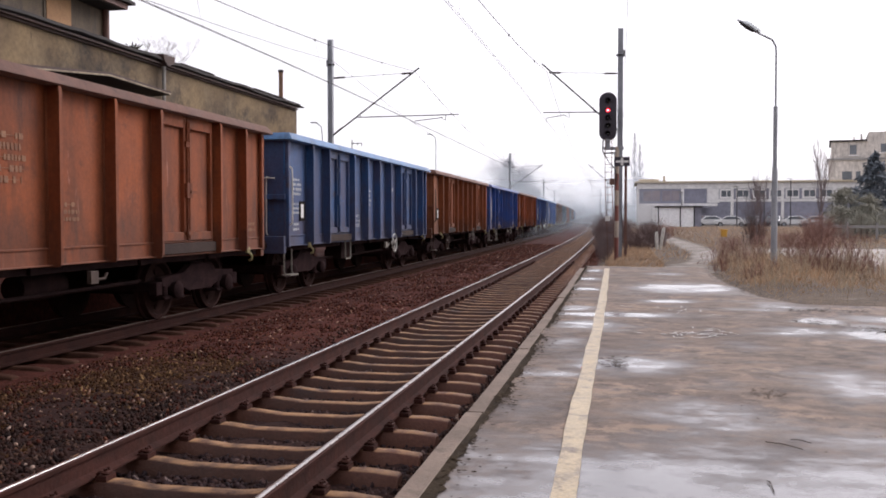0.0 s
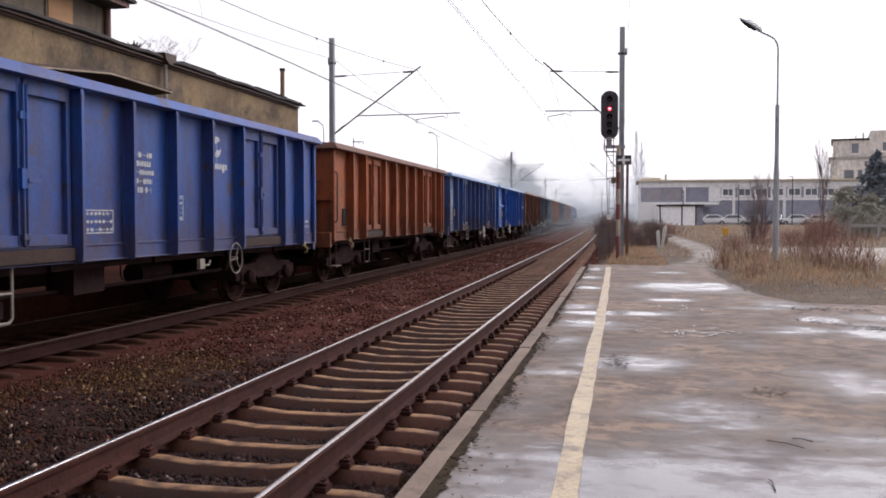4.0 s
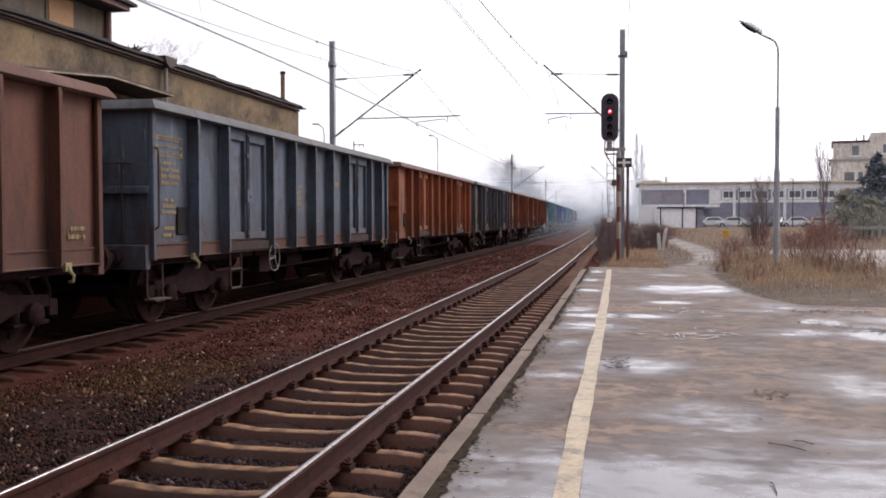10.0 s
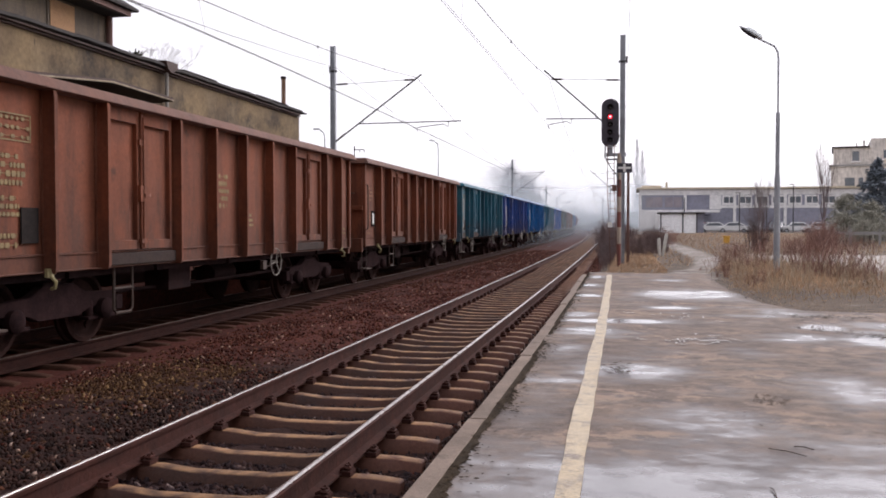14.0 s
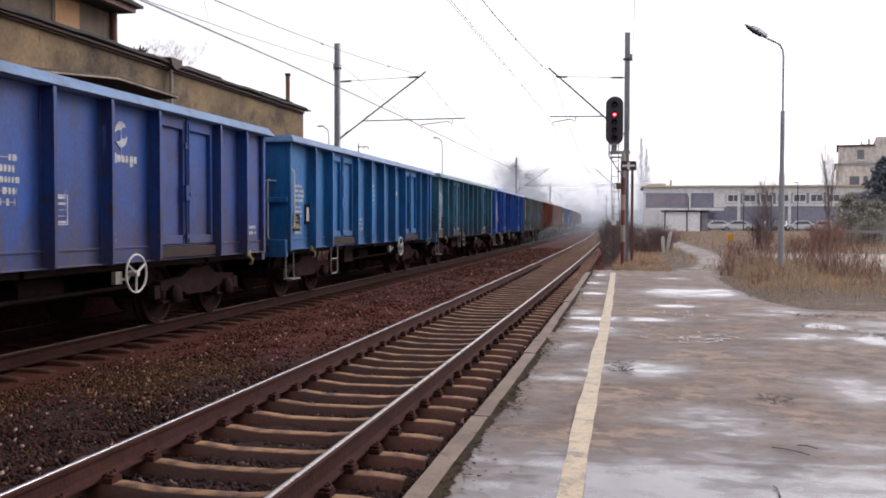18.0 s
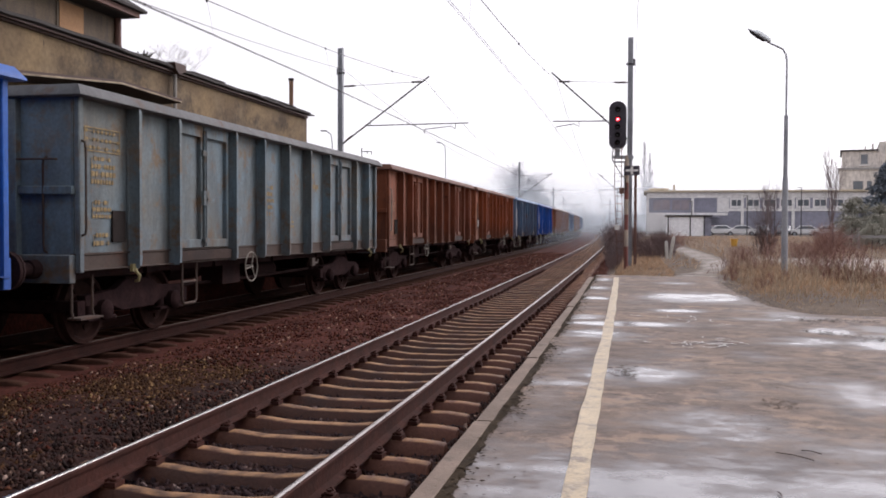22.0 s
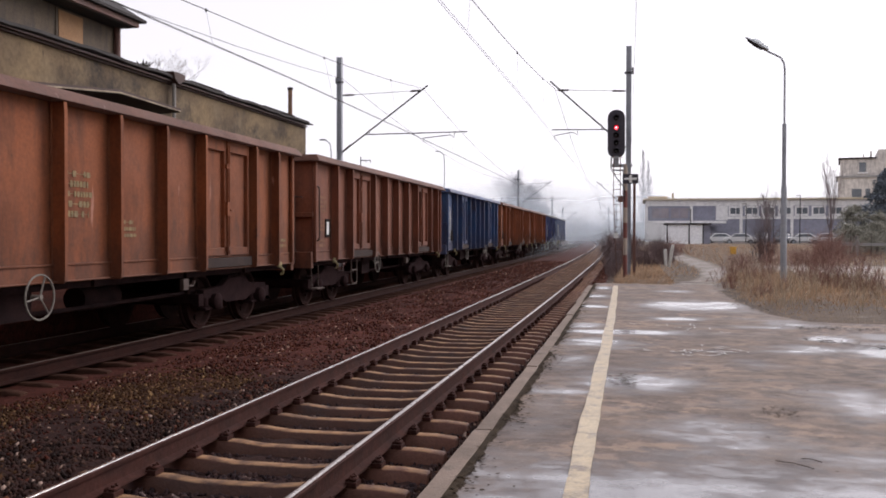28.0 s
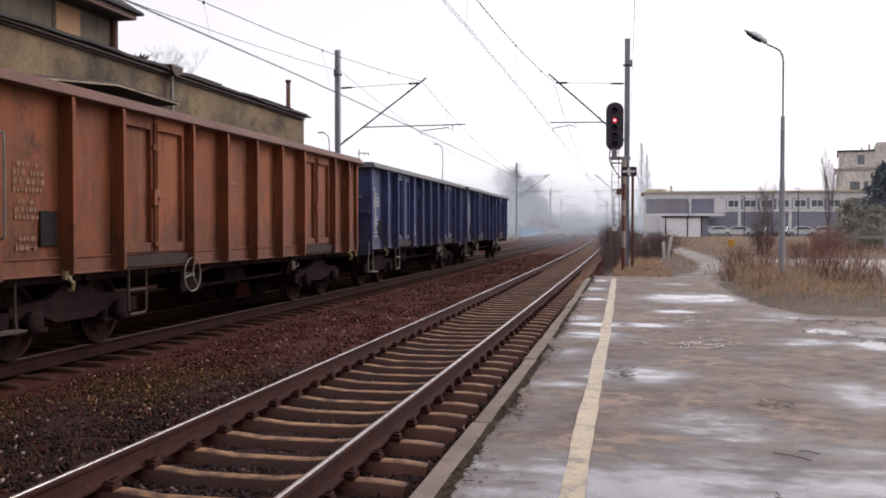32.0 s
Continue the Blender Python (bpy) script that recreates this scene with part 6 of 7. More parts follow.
# the canopy dips towards its near end
can_sh, edge_sh, cv, ev = Shape(), Shape(), [], []
for y, z in ((15.4, 4.52), (20.0, 4.99), (22.95, 4.93)):
    cv += [(0.0, y, z - 0.08), (0.90, y, z - 0.03), (0.93, y, z + 0.02), (0.0, y, z + 0.10)]
    ev += [(0.932, y, z - 0.02), (0.965, y, z - 0.02), (0.965, y, z + 0.018), (0.932, y, z + 0.018)]
cf = [(4 * i + k, 4 * i + (k + 1) % 4, 4 * i + 4 + (k + 1) % 4, 4 * i + 4 + k) for i in range(2) for k in range(4)] + [(3, 2, 1, 0), (8, 9, 10, 11)]
can = part("canopy", can_sh.add(cv, cf), M_ROOF, bld, "small sloping canopy with a bent edge")
part("canopy_board", Shape().add([(x - 0.006, y, z + (0.040 if k % 4 < 2 else 0.052)) for k, (x, y, z) in enumerate(ev)], cf), M_TIN, can, "brown board along the canopy")
part("canopy_edge", edge_sh.add(ev, cf), M_OLDEDGE, can)
part("canopy_fascia", Shape().box(0.0, 0.93, 22.955, 22.99, 4.90, 5.02), M_TIN, can)
dp = part("downpipe", Shape().rod((0.14, 24.1, 6.05), (0.14, 24.1, 0.2), 0.055, n=10), M_PALETIN, bld, "grey downpipe")
part("hopper", Shape().prism([(23.8, 6.2), (24.5, 6.2), (24.42, 6.0), (24.15, 5.9), (24.05, 5.9), (23.88, 6.0)], 0, 0.02, 0.30), M_TIN, dp)
for y in (8.0, 12.0, 16.0, 20.0, 28.0, 31.5):
    wd = part("window", Shape().box(-0.1, 0.03, y - 0.6, y + 0.6, 1.6, 3.4), M_PALETIN, bld)
    part("pane", Shape().box(0.032, 0.036, y - 0.5, y + 0.5, 1.7, 3.3), M_GLASSDARK, wd)
house = thing("tall_house", "dark plastered house with a boarded window and wide eaves", "house", m=pose(-15.5, 0, 0))
part("wall", Shape().box(-9, 0, 6, 24.95, 6.17, 7.79), M_PLASTERDARK, house)
part("wall_base", Shape().box(-9, -0.1, 6, 24.9, 6.165, 6.6), M_PLASTERDARK, house)
part("corner_pipe", Shape().rod((0.08, 25.0, 6.2), (0.08, 25.0, 7.8), 0.10, n=10), M_POSTBROWN, house, "rusty downpipe")
part("eave", Shape().box(-9.5, 0.58, 5.4, 25.12, 7.80, 7.96), M_ROOF, house, bevel=0.02)
part("gutter", Shape().box(0.58, 0.69, 5.4, 25.2, 7.82, 7.98).box(-9.5, 0.58, 25.12, 25.2, 7.82, 7.98), M_POSTBROWN, house)
part("roof", Shape().prism([(0.82, 7.99), (0.82, 8.07), (-4.6, 11.3), (-10.2, 8.07), (-10.2, 7.99)], 1, 5.3, 25.42), M_ROOF, house, "dark hipped roof")
for y in (22.75, 17.5):
    wd = part("window", Shape().box(-0.05, 0.03, y - 0.65, y + 0.65, 6.62, 7.75), M_PLASTERDARK, house)
    part("board", Shape().box(0.032, 0.05, y - 0.55, y + 0.55, 6.68, 7.70), M_BOARD, wd, "tan board over the window")


# ---------------------------------------------------------------- plants
def bare_tree(height, spread, seed, levels=4, lean=0.0, upright=0.5, kids=4, thick=0.018):
    """Trunk and limbs that divide into ever thinner twigs."""
    r_ = random.Random(seed)
    trunk, crown = Shape(), Shape()

    def grow(p, d, length, rad, lev):
        q = p
        pts, rs = [p], [rad]
        for i in range(3):
            d2 = (d + Vector((r_.uniform(-1, 1), r_.uniform(-1, 1), r_.uniform(-0.3, 0.6))) * 0.16).normalized()
            q = q + d2 * (length / 3)
            pts.append(q)
            rs.append(rad * (1 - 0.22 * (i + 1)))
        (trunk if lev < 1 else crown).tube(pts, rs, 6 if lev < 2 else 3)
        if lev >= levels:
            return
        for k in range(kids + (lev == 0) * 2):
            u = r_.uniform(0.35, 1.0)
            base_p = pts[0].lerp(pts[1], u * 3) if u < 1 / 3 else (pts[1].lerp(pts[2], u * 3 - 1) if u < 2 / 3 else pts[2].lerp(pts[3], u * 3 - 2))
            a = r_.uniform(0, 2 * math.pi)
            side = Vector((math.cos(a), math.sin(a), 0)) * spread
            nd = (d * upright + side + Vector((0, 0, r_.uniform(0.2, 0.7)))).normalized()
            grow(base_p, nd, length * r_.uniform(0.45, 0.72), rad * 0.5, lev + 1)
    grow(Vector((0, 0, 0)), Vector((lean, 0, 1)), height * 0.55, height * thick, 0)
    return trunk, crown


def plant_tree(name, label, m, mat, *args, **kw):
    t, c = bare_tree(*args, **kw)
    w = thing(name, label, "tree", m=m)
    part("trunk", t, mat, w)
    part("crown", c, mat, w)
    return w


rt, rc = bare_tree(4.2, 0.85, 3, 5, kids=4, thick=0.012)
roof_tree = thing("bare_tree", "bare winter tree behind the station roof", "tree", m=pose(-22.5, 41, 0))
part("trunk", Shape().tube([(0, 0, -0.3), (0.1, 0, 3.5), (0, 0, 7.0)], [0.16, 0.11, 0.06], 8).add([(x, y, z + 6.9) for x, y, z in rt.v], rt.f), M_BARK, roof_tree)
part("crown", Shape().add([(x, y, z + 6.9) for x, y, z in rc.v], rc.f), M_BARK, roof_tree)
plant_tree("sapling", "thin leafless sapling in the dry grass", on_line(6.3, 45, 0.3), M_TWIGGREY, 3.6, 0.45, 5, 4, kids=4, upright=1.3, thick=0.010)
plant_tree("sapling", "thin leafless sapling in the dry grass", on_line(6.0, 44, 0.3), M_TWIGGREY, 3.2, 0.5, 15, 4, kids=4, upright=1.3, thick=0.010)
plant_tree("sapling", "tall thin leafless sapling", on_line(9.05, 45, 0.3), M_TWIGGREY, 4.6, 0.3, 6, 4, kids=4, upright=1.5, thick=0.009)
plant_tree("sapling", "tall thin leafless sapling", on_line(9.3, 47, 0.3), M_TWIGGREY, 3.9, 0.4, 26, 4, kids=4, upright=1.2, thick=0.009)
for o, s, h, q in ((-26.0, 250, 16, 1), (-23.5, 250, 20, 2), (-21.5, 252, 19, 3), (-18.5, 256, 12, 4), (-27.5, 252, 11, 5)):
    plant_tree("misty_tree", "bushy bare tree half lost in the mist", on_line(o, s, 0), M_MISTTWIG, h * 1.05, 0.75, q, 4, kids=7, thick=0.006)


def stems(name, label, places, height, material, lean=0.25, thick=0.006, category="bush", branch=3):
    """Many thin stems that fork: one bush or one sward."""
    k = len(places)
    x, y = along(places[:, 0], places[:, 1])
    z = ground_height(places[:, 0], places[:, 1]) - 0.02
    vs, fs = [], []
    n0 = 0
    for b in range(1 + branch):
        if b == 0:
            p0 = np.stack([x, y, z], 1)
            h = height * rng.uniform(0.45, 1.1, k)
            d = np.stack([rng.normal(0, lean, k), rng.normal(0, lean, k), np.ones(k)], 1)
            w = np.full(k, thick)
        else:
            u = rng.uniform(0.3, 0.85, k)[:, None]
            p0 = P0 + (P1 - P0) * u
            h = H0 * rng.uniform(0.25, 0.5, k)
            d = D0 + rng.normal(0, 0.55, (k, 3)) * np.array([1, 1, 0.3])
            w = np.full(k, thick * 0.6)
        p1 = p0 + d * h[:, None]
        if b == 0:
            P0, P1, H0, D0 = p0, p1, h, d
        a = rng.uniform(0, 2 * np.pi, k)
        for t in (0, np.pi / 2):
            e = np.stack([np.cos(a + t), np.sin(a + t), np.zeros(k)], 1) * w[:, None]
            v = np.stack([p0 - e, p0 + e, p1 + e * 0.25, p1 - e * 0.25], 1).reshape(-1, 3)
            f = np.arange(4 * k).reshape(-1, 4) + n0
            n0 += 4 * k
            vs.append(v)
            fs.append(f)
    return tagged(new(name, quick_mesh(name, np.concatenate(vs), np.concatenate(fs), material)), label, category, kind="stuff" if category == "grass" else "")


def patch_of(k, o0, o1, s0, s1):
    return np.stack([rng.uniform(o0, o1, k), rng.uniform(s0, s1, k)], 1)


def bush(name, label, o, s, ro, rs, h, k, *how):
    """One rounded bush: its stems are tallest in the middle."""
    p = clump(o, s, ro, rs, k)
    q = ((p[:, 0] - o) / ro) ** 2 + ((p[:, 1] - s) / rs) ** 2
    w = stems(name, label, p, h * (0.42 + 0.60 * np.exp(-1.3 * q)), *how)
    n = k * 12
    d = rng.normal(0, 1, (n, 3))
    d /= np.linalg.norm(d, axis=1)[:, None]
    d[:, 2] = np.abs(d[:, 2]) * 1.1 - 0.25
    c = d * (rng.random(n) ** 0.45)[:, None]
    x, y = along(o + c[:, 0] * ro * 1.15, s + c[:, 1] * rs * 1.15)
    z = ground_height(o + c[:, 0] * ro, s + c[:, 1] * rs) + h * (0.50 + 0.42 * c[:, 2])
    a = np.stack([x, y, z], 1)
    b = a + (d * 0.7 + rng.normal(0, 0.5, (n, 3)) + np.array([0, 0, 0.5])) * (h * rng.uniform(0.06, 0.16, n))[:, None]
    e = rng.normal(0, 1, (n, 3)) * np.array([1, 1, 0.3])
    e *= (how[2] * 0.5 / np.linalg.norm(e, axis=1))[:, None]
    v = np.stack([a - e, a + e, b], 1).reshape(-1, 3)
    tagged(part("twig_crown", quick_mesh("twig_crown", v, np.arange(3 * n).reshape(-1, 3), how[0]), None, w), kind="stuff")
    return w


def clump(o, s, ro, rs, k):
    q = rng.normal(0, 0.5, (k, 2))
    return np.stack([o + q[:, 0] * ro, s + q[:, 1] * rs], 1)


# dry grass beside the platform, denser towards the lamp
g = patch_of(26000, 2.0, 11, 13.8, 32)
edge = platform_right(g[:, 1]) - 0.10 + 0.55 * rng.random(len(g)) ** 1.5 + 0.12 * np.sin(g[:, 1] * 5.3) * np.sin(g[:, 1] * 1.9)
mid = path_middle(g[:, 1])
g = g[(g[:, 0] > edge) & ~((g[:, 1] > 24) & (g[:, 0] < mid + 0.45)) & ~((g[:, 0] > 8) & (g[:, 1] < 16)) & (g[:, 0] < 4.4 + 2.4 * rng.random(len(g)) ** 1.5) & (rng.random(len(g)) < 0.25 + 0.75 * smooth01((g[:, 1] - 15) / 5))]
tuft = 0.55 + 0.45 * np.sin(g[:, 0] * 2.7 + np.sin(g[:, 1] * 1.9)) * np.cos(g[:, 1] * 2.2)
hh = 0.03 + (0.05 + 0.17 * tuft ** 2) * smooth01((g[:, 0] - platform_right(g[:, 1])) / 1.0) * smooth01((g[:, 1] - 14.6) / 8.0)
stems("dry_grass", "dry straw-coloured winter grass", g, hh, M_GRASS, 0.45, 0.006, "grass", 2)
g = patch_of(8000, -0.7, 1.2, 24.6, 60)
mid = path_middle(g[:, 1])
g = g[g[:, 0] < mid - 0.55]
stems("dry_grass", "short dry grass beyond the platform end", g, 0.04 + 0.13 * rng.random(len(g)) ** 1.5, M_GRASS, 0.5, 0.007, "grass", 2)
g = patch_of(20000, -0.5, 22, 31, 105)
mid = path_middle(g[:, 1])
g = g[(np.abs(g[:, 0] - mid) > 0.5) & ~((g[:, 0] > 5.0) & (g[:, 1] > 32) & (g[:, 1] < 41))]
stems("dry_grass", "dry grass on the waste ground", g, 0.06 + 0.22 * rng.random(len(g)) ** 2, M_GRASS, 0.5, 0.009, "grass", 2)
for o, s, ro, rs, h, k in ((4.6, 26.2, 0.35, 0.5, 1.05, 30), (5.15, 26.6, 0.45, 0.6, 1.30, 44), (3.3, 26.5, 0.4, 0.8, 0.50, 30), (2.9, 29.0, 0.5, 1.0, 0.6, 36),
                           (3.5, 31, 0.6, 1.0, 0.75, 36), (4.9, 31, 0.7, 1.0, 0.9, 34), (4.0, 28.5, 0.35, 0.7, 0.85, 34),
                           (5.5, 22.5, 0.4, 0.6, 0.5, 30), (4.45, 22.6, 0.35, 0.5, 0.85, 34), (4.95, 23.0, 0.4, 0.5, 1.0, 40), (5.35, 23.6, 0.3, 0.5, 0.9, 24), (3.2, 22.0, 0.4, 0.7, 0.45, 24), (2.75, 21.0, 0.25, 0.6, 0.35, 14), (2.5, 24.8, 0.3, 0.5, 0.40, 24)):
    bush("dry_bush", "leafless bush of thin red-brown stems in dry grass", o, s, ro, rs, h, k, M_TWIG, 0.26, 0.0062, "bush", 6)
g = patch_of(900, 2.3, 7.0, 16.5, 30)
g = g[(g[:, 0] > platform_right(g[:, 1]) + 0.5) & (rng.random(len(g)) < 0.35 + 0.65 * (np.sin(g[:, 0] * 3.1) * np.cos(g[:, 1] * 1.7) > 0))]
stems("dry_stalks", "scattered tall pale dry stalks in the grass", g, 0.25 + 0.55 * rng.random(len(g)), M_STALK, 0.16, 0.006, "grass", 3)
for o, s, ro, rs, h, k in ((6.2, 45, 0.5, 0.6, 1.2, 40), (8.9, 45, 0.7, 0.7, 1.6, 90), (9.8, 46, 0.8, 0.9, 1.2, 40), (12.0, 50, 0.9, 0.9, 0.6, 30), (7.4, 44, 0.7, 0.7, 0.8, 30), (4.6, 40, 0.8, 0.8, 0.6, 30),
                           (2.6, 60, 1.0, 2.0, 1.0, 110),
                           (-17.0, 206, 2.2, 4.0, 4.6, 70), (-14.8, 214, 2.0, 4.0, 4.4, 70), (-13.0, 224, 1.8, 4.0, 3.6, 60), (-12.0, 236, 1.8, 5.0, 3.0, 60)):
    bush("shrub", "tangled leafless shrub of brown twigs", o, s, ro, rs, h, k, M_TWIG, 0.28, 0.009, "bush", 6)
for o, s, ro, rs, h, k in ((6.15, 45.3, 0.35, 0.4, 2.7, 46), (-0.8, 43, 0.4, 2.0, 1.2, 44), (-0.9, 50, 0.4, 3.0, 1.9, 44), (-0.9, 58, 0.5, 3.0, 1.9, 30), (-1.2, 70, 0.5, 5.0, 2.2, 34), (-1.6, 90, 0.6, 8.0, 2.6, 40), (0.2, 62, 0.6, 4.0, 1.6, 50)):
    bush("shrub", "thin grey-brown trackside shrub without leaves", o, s, ro, rs, h, k, M_TWIGGREY, 0.22, 0.010, "bush", 7)


for o, s, ro, rs, h, k in ((0.55, 43, 0.55, 1.5, 0.85, 90), (1.25, 46, 0.6, 1.6, 1.35, 120), (1.9, 50, 0.5, 2.0, 1.0, 90), (0.1, 50, 0.5, 2.0, 1.5, 80), (-0.70, 38, 0.30, 1.5, 0.7, 30), (-0.80, 45, 0.35, 2.0, 1.3, 60), (-0.9, 50, 0.4, 2.5, 2.0, 80), (-1.0, 58, 0.4, 3.0, 2.3, 80)):
    bush("shrub", "dense dark purple-brown shrub without leaves", o, s, ro, rs, h, k, M_THICKET, 0.22, 0.010, "bush", 7)


def conifer(name, label, m, h, r, seed, material, boughs=90, round_top=0.85, droop=0.25, per=64):
    """Boughs of uneven length, each a spray of small needle tufts."""
    r_ = np.random.default_rng(seed)
    w = thing(name, label, "tree", m=m)
    part("trunk", Shape().rod((0, 0, -0.2), (0, 0, h * 0.95), h * 0.022, 0.02, 8), M_BARK, w)
    u = np.sort(r_.random(boughs) ** 0.8)
    a = r_.uniform(0, 2 * np.pi, boughs)
    reach = r * np.clip(1 - u, 0.02, 1) ** round_top * r_.uniform(0.55, 1.15, boughs) + 0.1
    q = np.sqrt(r_.random((boughs, per)))
    rad = reach[:, None] * q
    spread = r_.normal(0, 0.22, (boughs, per)) * rad + r_.normal(0, 0.08, (boughs, per))
    ca, sa = np.cos(a)[:, None], np.sin(a)[:, None]
    x, y = rad * ca - spread * sa, rad * sa + spread * ca
    z = h * (0.05 + 0.93 * u)[:, None] - droop * rad * (1.4 - q) + r_.normal(0, 0.03 * h * (1.6 - round_top), (boughs, per))
    c = np.stack([x, y, z], 2).reshape(-1, 3)
    k = len(c)
    b = r_.uniform(0, 2 * np.pi, k)
    size = h * r_.uniform(0.02, 0.045, k)
    out = np.stack([np.cos(b), np.sin(b), r_.normal(0.1, 0.5, k)], 1) * size[:, None]
    sd = np.stack([-np.sin(b), np.cos(b), r_.normal(0, 0.5, k)], 1) * (size * 0.38)[:, None]
    v = np.stack([c - sd, c + sd, c + out], 1).reshape(-1, 3)
    part("crown", quick_mesh("crown", v, np.arange(3 * k).reshape(-1, 3), material), None, w)
    return w


conifer("conifer", "blue-grey spruce tree by the car park", on_line(17.9, 70, 0.3), 5.9, 2.9, 1, M_NEEDLES, 120)
conifer("conifer", "blue-grey spruce tree by the car park", on_line(20.2, 69, 0.3), 5.2, 2.8, 2, M_NEEDLES, 120)
for o, s, r, h, sd in ((15.2, 67, 1.9, 3.3, 5), (16.5, 66, 1.9, 2.8, 7), (13.6, 61, 1.5, 2.0, 3), (15.0, 60.5, 1.6, 2.1, 4), (14.3, 59, 1.2, 1.5, 9)):
    conifer("evergreen_bush", "rounded olive-green evergreen bush", on_line(o, s, 0.3), h, r, sd, M_HEDGE, 90, 0.45, 0.1)

for o, s, h, r, q in ((-24.5, 251, 17, 5.5, 31), (-21.0, 254, 15, 5.0, 32), (-27.5, 255, 11, 4.5, 33), (-17.5, 258, 10, 4.0, 34)):
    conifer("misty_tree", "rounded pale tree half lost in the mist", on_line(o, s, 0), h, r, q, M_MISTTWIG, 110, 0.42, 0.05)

# a low wood closes the line where it vanishes
k = 260
wo, ws, wh = rng.uniform(-75, 14, k), rng.uniform(292, 330, k), rng.uniform(4.0, 8.5, k) * (0.75 + 0.25 * np.sin(np.arange(k) * 0.37))
u = rng.normal(0, 1, (k, 90, 3))
u /= np.linalg.norm(u, axis=2)[:, :, None]
u *= rng.uniform(0.55, 1.0, (k, 90, 1))
wx, wy = along(wo, ws)
c = np.stack([wx[:, None] + u[:, :, 0] * wh[:, None] * 0.42, wy[:, None] + u[:, :, 1] * wh[:, None] * 0.42, 0.3 + wh[:, None] * (0.5 + 0.5 * u[:, :, 2])], 2).reshape(-1, 3)
d1, d2 = rng.normal(0, 0.40, (len(c), 3)), rng.normal(0, 0.40, (len(c), 3))
v = np.stack([c - d1, c + d1, c + d2], 1).reshape(-1, 3)
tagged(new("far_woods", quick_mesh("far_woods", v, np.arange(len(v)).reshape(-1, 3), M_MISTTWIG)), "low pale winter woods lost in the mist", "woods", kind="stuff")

for o, s, h, q in ((9.2, 246, 25, 41), (10.9, 250, 22, 42)):
    r_ = random.Random(q)
    pop = thing("poplar", "slim bare poplar standing in the mist", "tree", m=on_line(o, s, 0.4))
    part("trunk", Shape().rod((0, 0, -0.3), (0, 0, h * 0.97), 0.22, 0.03, 6), M_MISTTWIG, pop)
    crown = Shape()
    for k in range(210):
        u = r_.uniform(0.10, 0.93)
        a = r_.uniform(0, 2 * math.pi)
        up = h * r_.uniform(0.10, 0.24) * (1.15 - u)
        out = (0.35 + 1.5 * math.sin(math.pi * min(u * 1.1 + 0.1, 1))) * r_.uniform(0.5, 1.0)
        p = Vector((0.05 * math.cos(a), 0.05 * math.sin(a), h * u))
        q1 = p + Vector((out * 0.7 * math.cos(a), out * 0.7 * math.sin(a), up * 0.35))
        q2 = p + Vector((out * math.cos(a), out * math.sin(a), up))
        crown.tube([p, q1, q2], [0.07, 0.05, 0.02], 3)
    part("crown", crown, M_MISTTWIG, pop)

# ---------------------------------------------------------------- factory, garage, flats
fac = thing("factory_hall", "long low factory hall with a tan roof edge and window bands", "factory", m=pose(0, 140, 0.4))
part("wall", Shape().box(1.3, 46, 0, 14, -0.6, 6.35), M_FACTORYDARK, fac)
part("roof", Shape().box(0.9, 46.4, -0.6, 14.4, 6.36, 6.62), M_TRIMTAN, fac)
part("upper_band", Shape().box(1.25, 46, -0.10, 0, 5.50, 6.34), M_FACTORY, fac)
part("lower_band", Shape().box(1.65, 12.9, -0.10, 0, 2.92, 3.32), M_FACTORY, fac)
part("mid_band", Shape().box(13.0, 46, -0.10, 0, 3.55, 3.95), M_FACTORY, fac)
part("corner_wall", Shape().box(1.2, 4.6, -0.12, 0, -0.6, 2.9).box(1.2, 1.6, -0.14, 0, -0.6, 5.5), M_FACTORY, fac)
for i in range(14):
    x = 13.2 + i * 2.3
    wd = part("window", Shape().box(x, x + 1.9, -0.06, 0.0, 4.0, 5.45), M_FACTORY, fac)
    part("pane", Shape().box(x + 0.25, x + 0.95, -0.07, -0.06, 4.3, 5.2), M_GLASSDARK, wd)
    part("pane", Shape().box(x + 1.05, x + 1.75, -0.07, -0.06, 4.3, 5.2), M_GLASSDARK, wd)
for x in (7.7, 14.75, 21.8, 28.9, 36.0):
    part("pillar", Shape().box(x, x + 0.40, -0.30, -0.1, -0.6, 6.2), M_FACTORY, fac)
for x in (2.1, 4.9):
    wd = part("window", Shape().box(x, x + 2.6, -0.05, 0.0, 3.6, 5.3), M_FACTORYDARK, fac)
    for k in range(2):
        part("pane", Shape().box(x + 0.08 + k * 1.26, x + 1.26 + k * 1.26, -0.06, -0.05, 3.7, 5.2), M_FACTORYGLASS, wd)
part("end_panel", Shape().box(11.4, 13.1, -0.09, 0, 3.4, 5.48), M_FACTORY, fac)
part("roof_unit", Shape().box(1.6, 4.5, 1.0, 4.0, 6.62, 7.0).box(5.1, 5.4, 1.0, 1.4, 6.62, 7.5), M_TRIMTAN, fac)
part("low_roof", Shape().box(4.7, 11.5, -6, -0.2, 2.6, 2.75), M_FACTORYDARK, fac)
gar = thing("garage", "white sheet-metal garage with a dark flat roof", "garage", m=pose(3.45, 110, 0.35))
part("front", Shape().box(0.0, 4.1, 0, 0.1, -0.2, 2.45), M_GARAGE, gar)
part("side_wall", Shape().box(0.0, 0.1, 0.1, 6, -0.2, 2.45).box(4.0, 4.1, 0.1, 6, -0.2, 2.45).box(0.1, 4.0, 5.9, 6, -0.2, 2.45), M_GARAGE, gar)
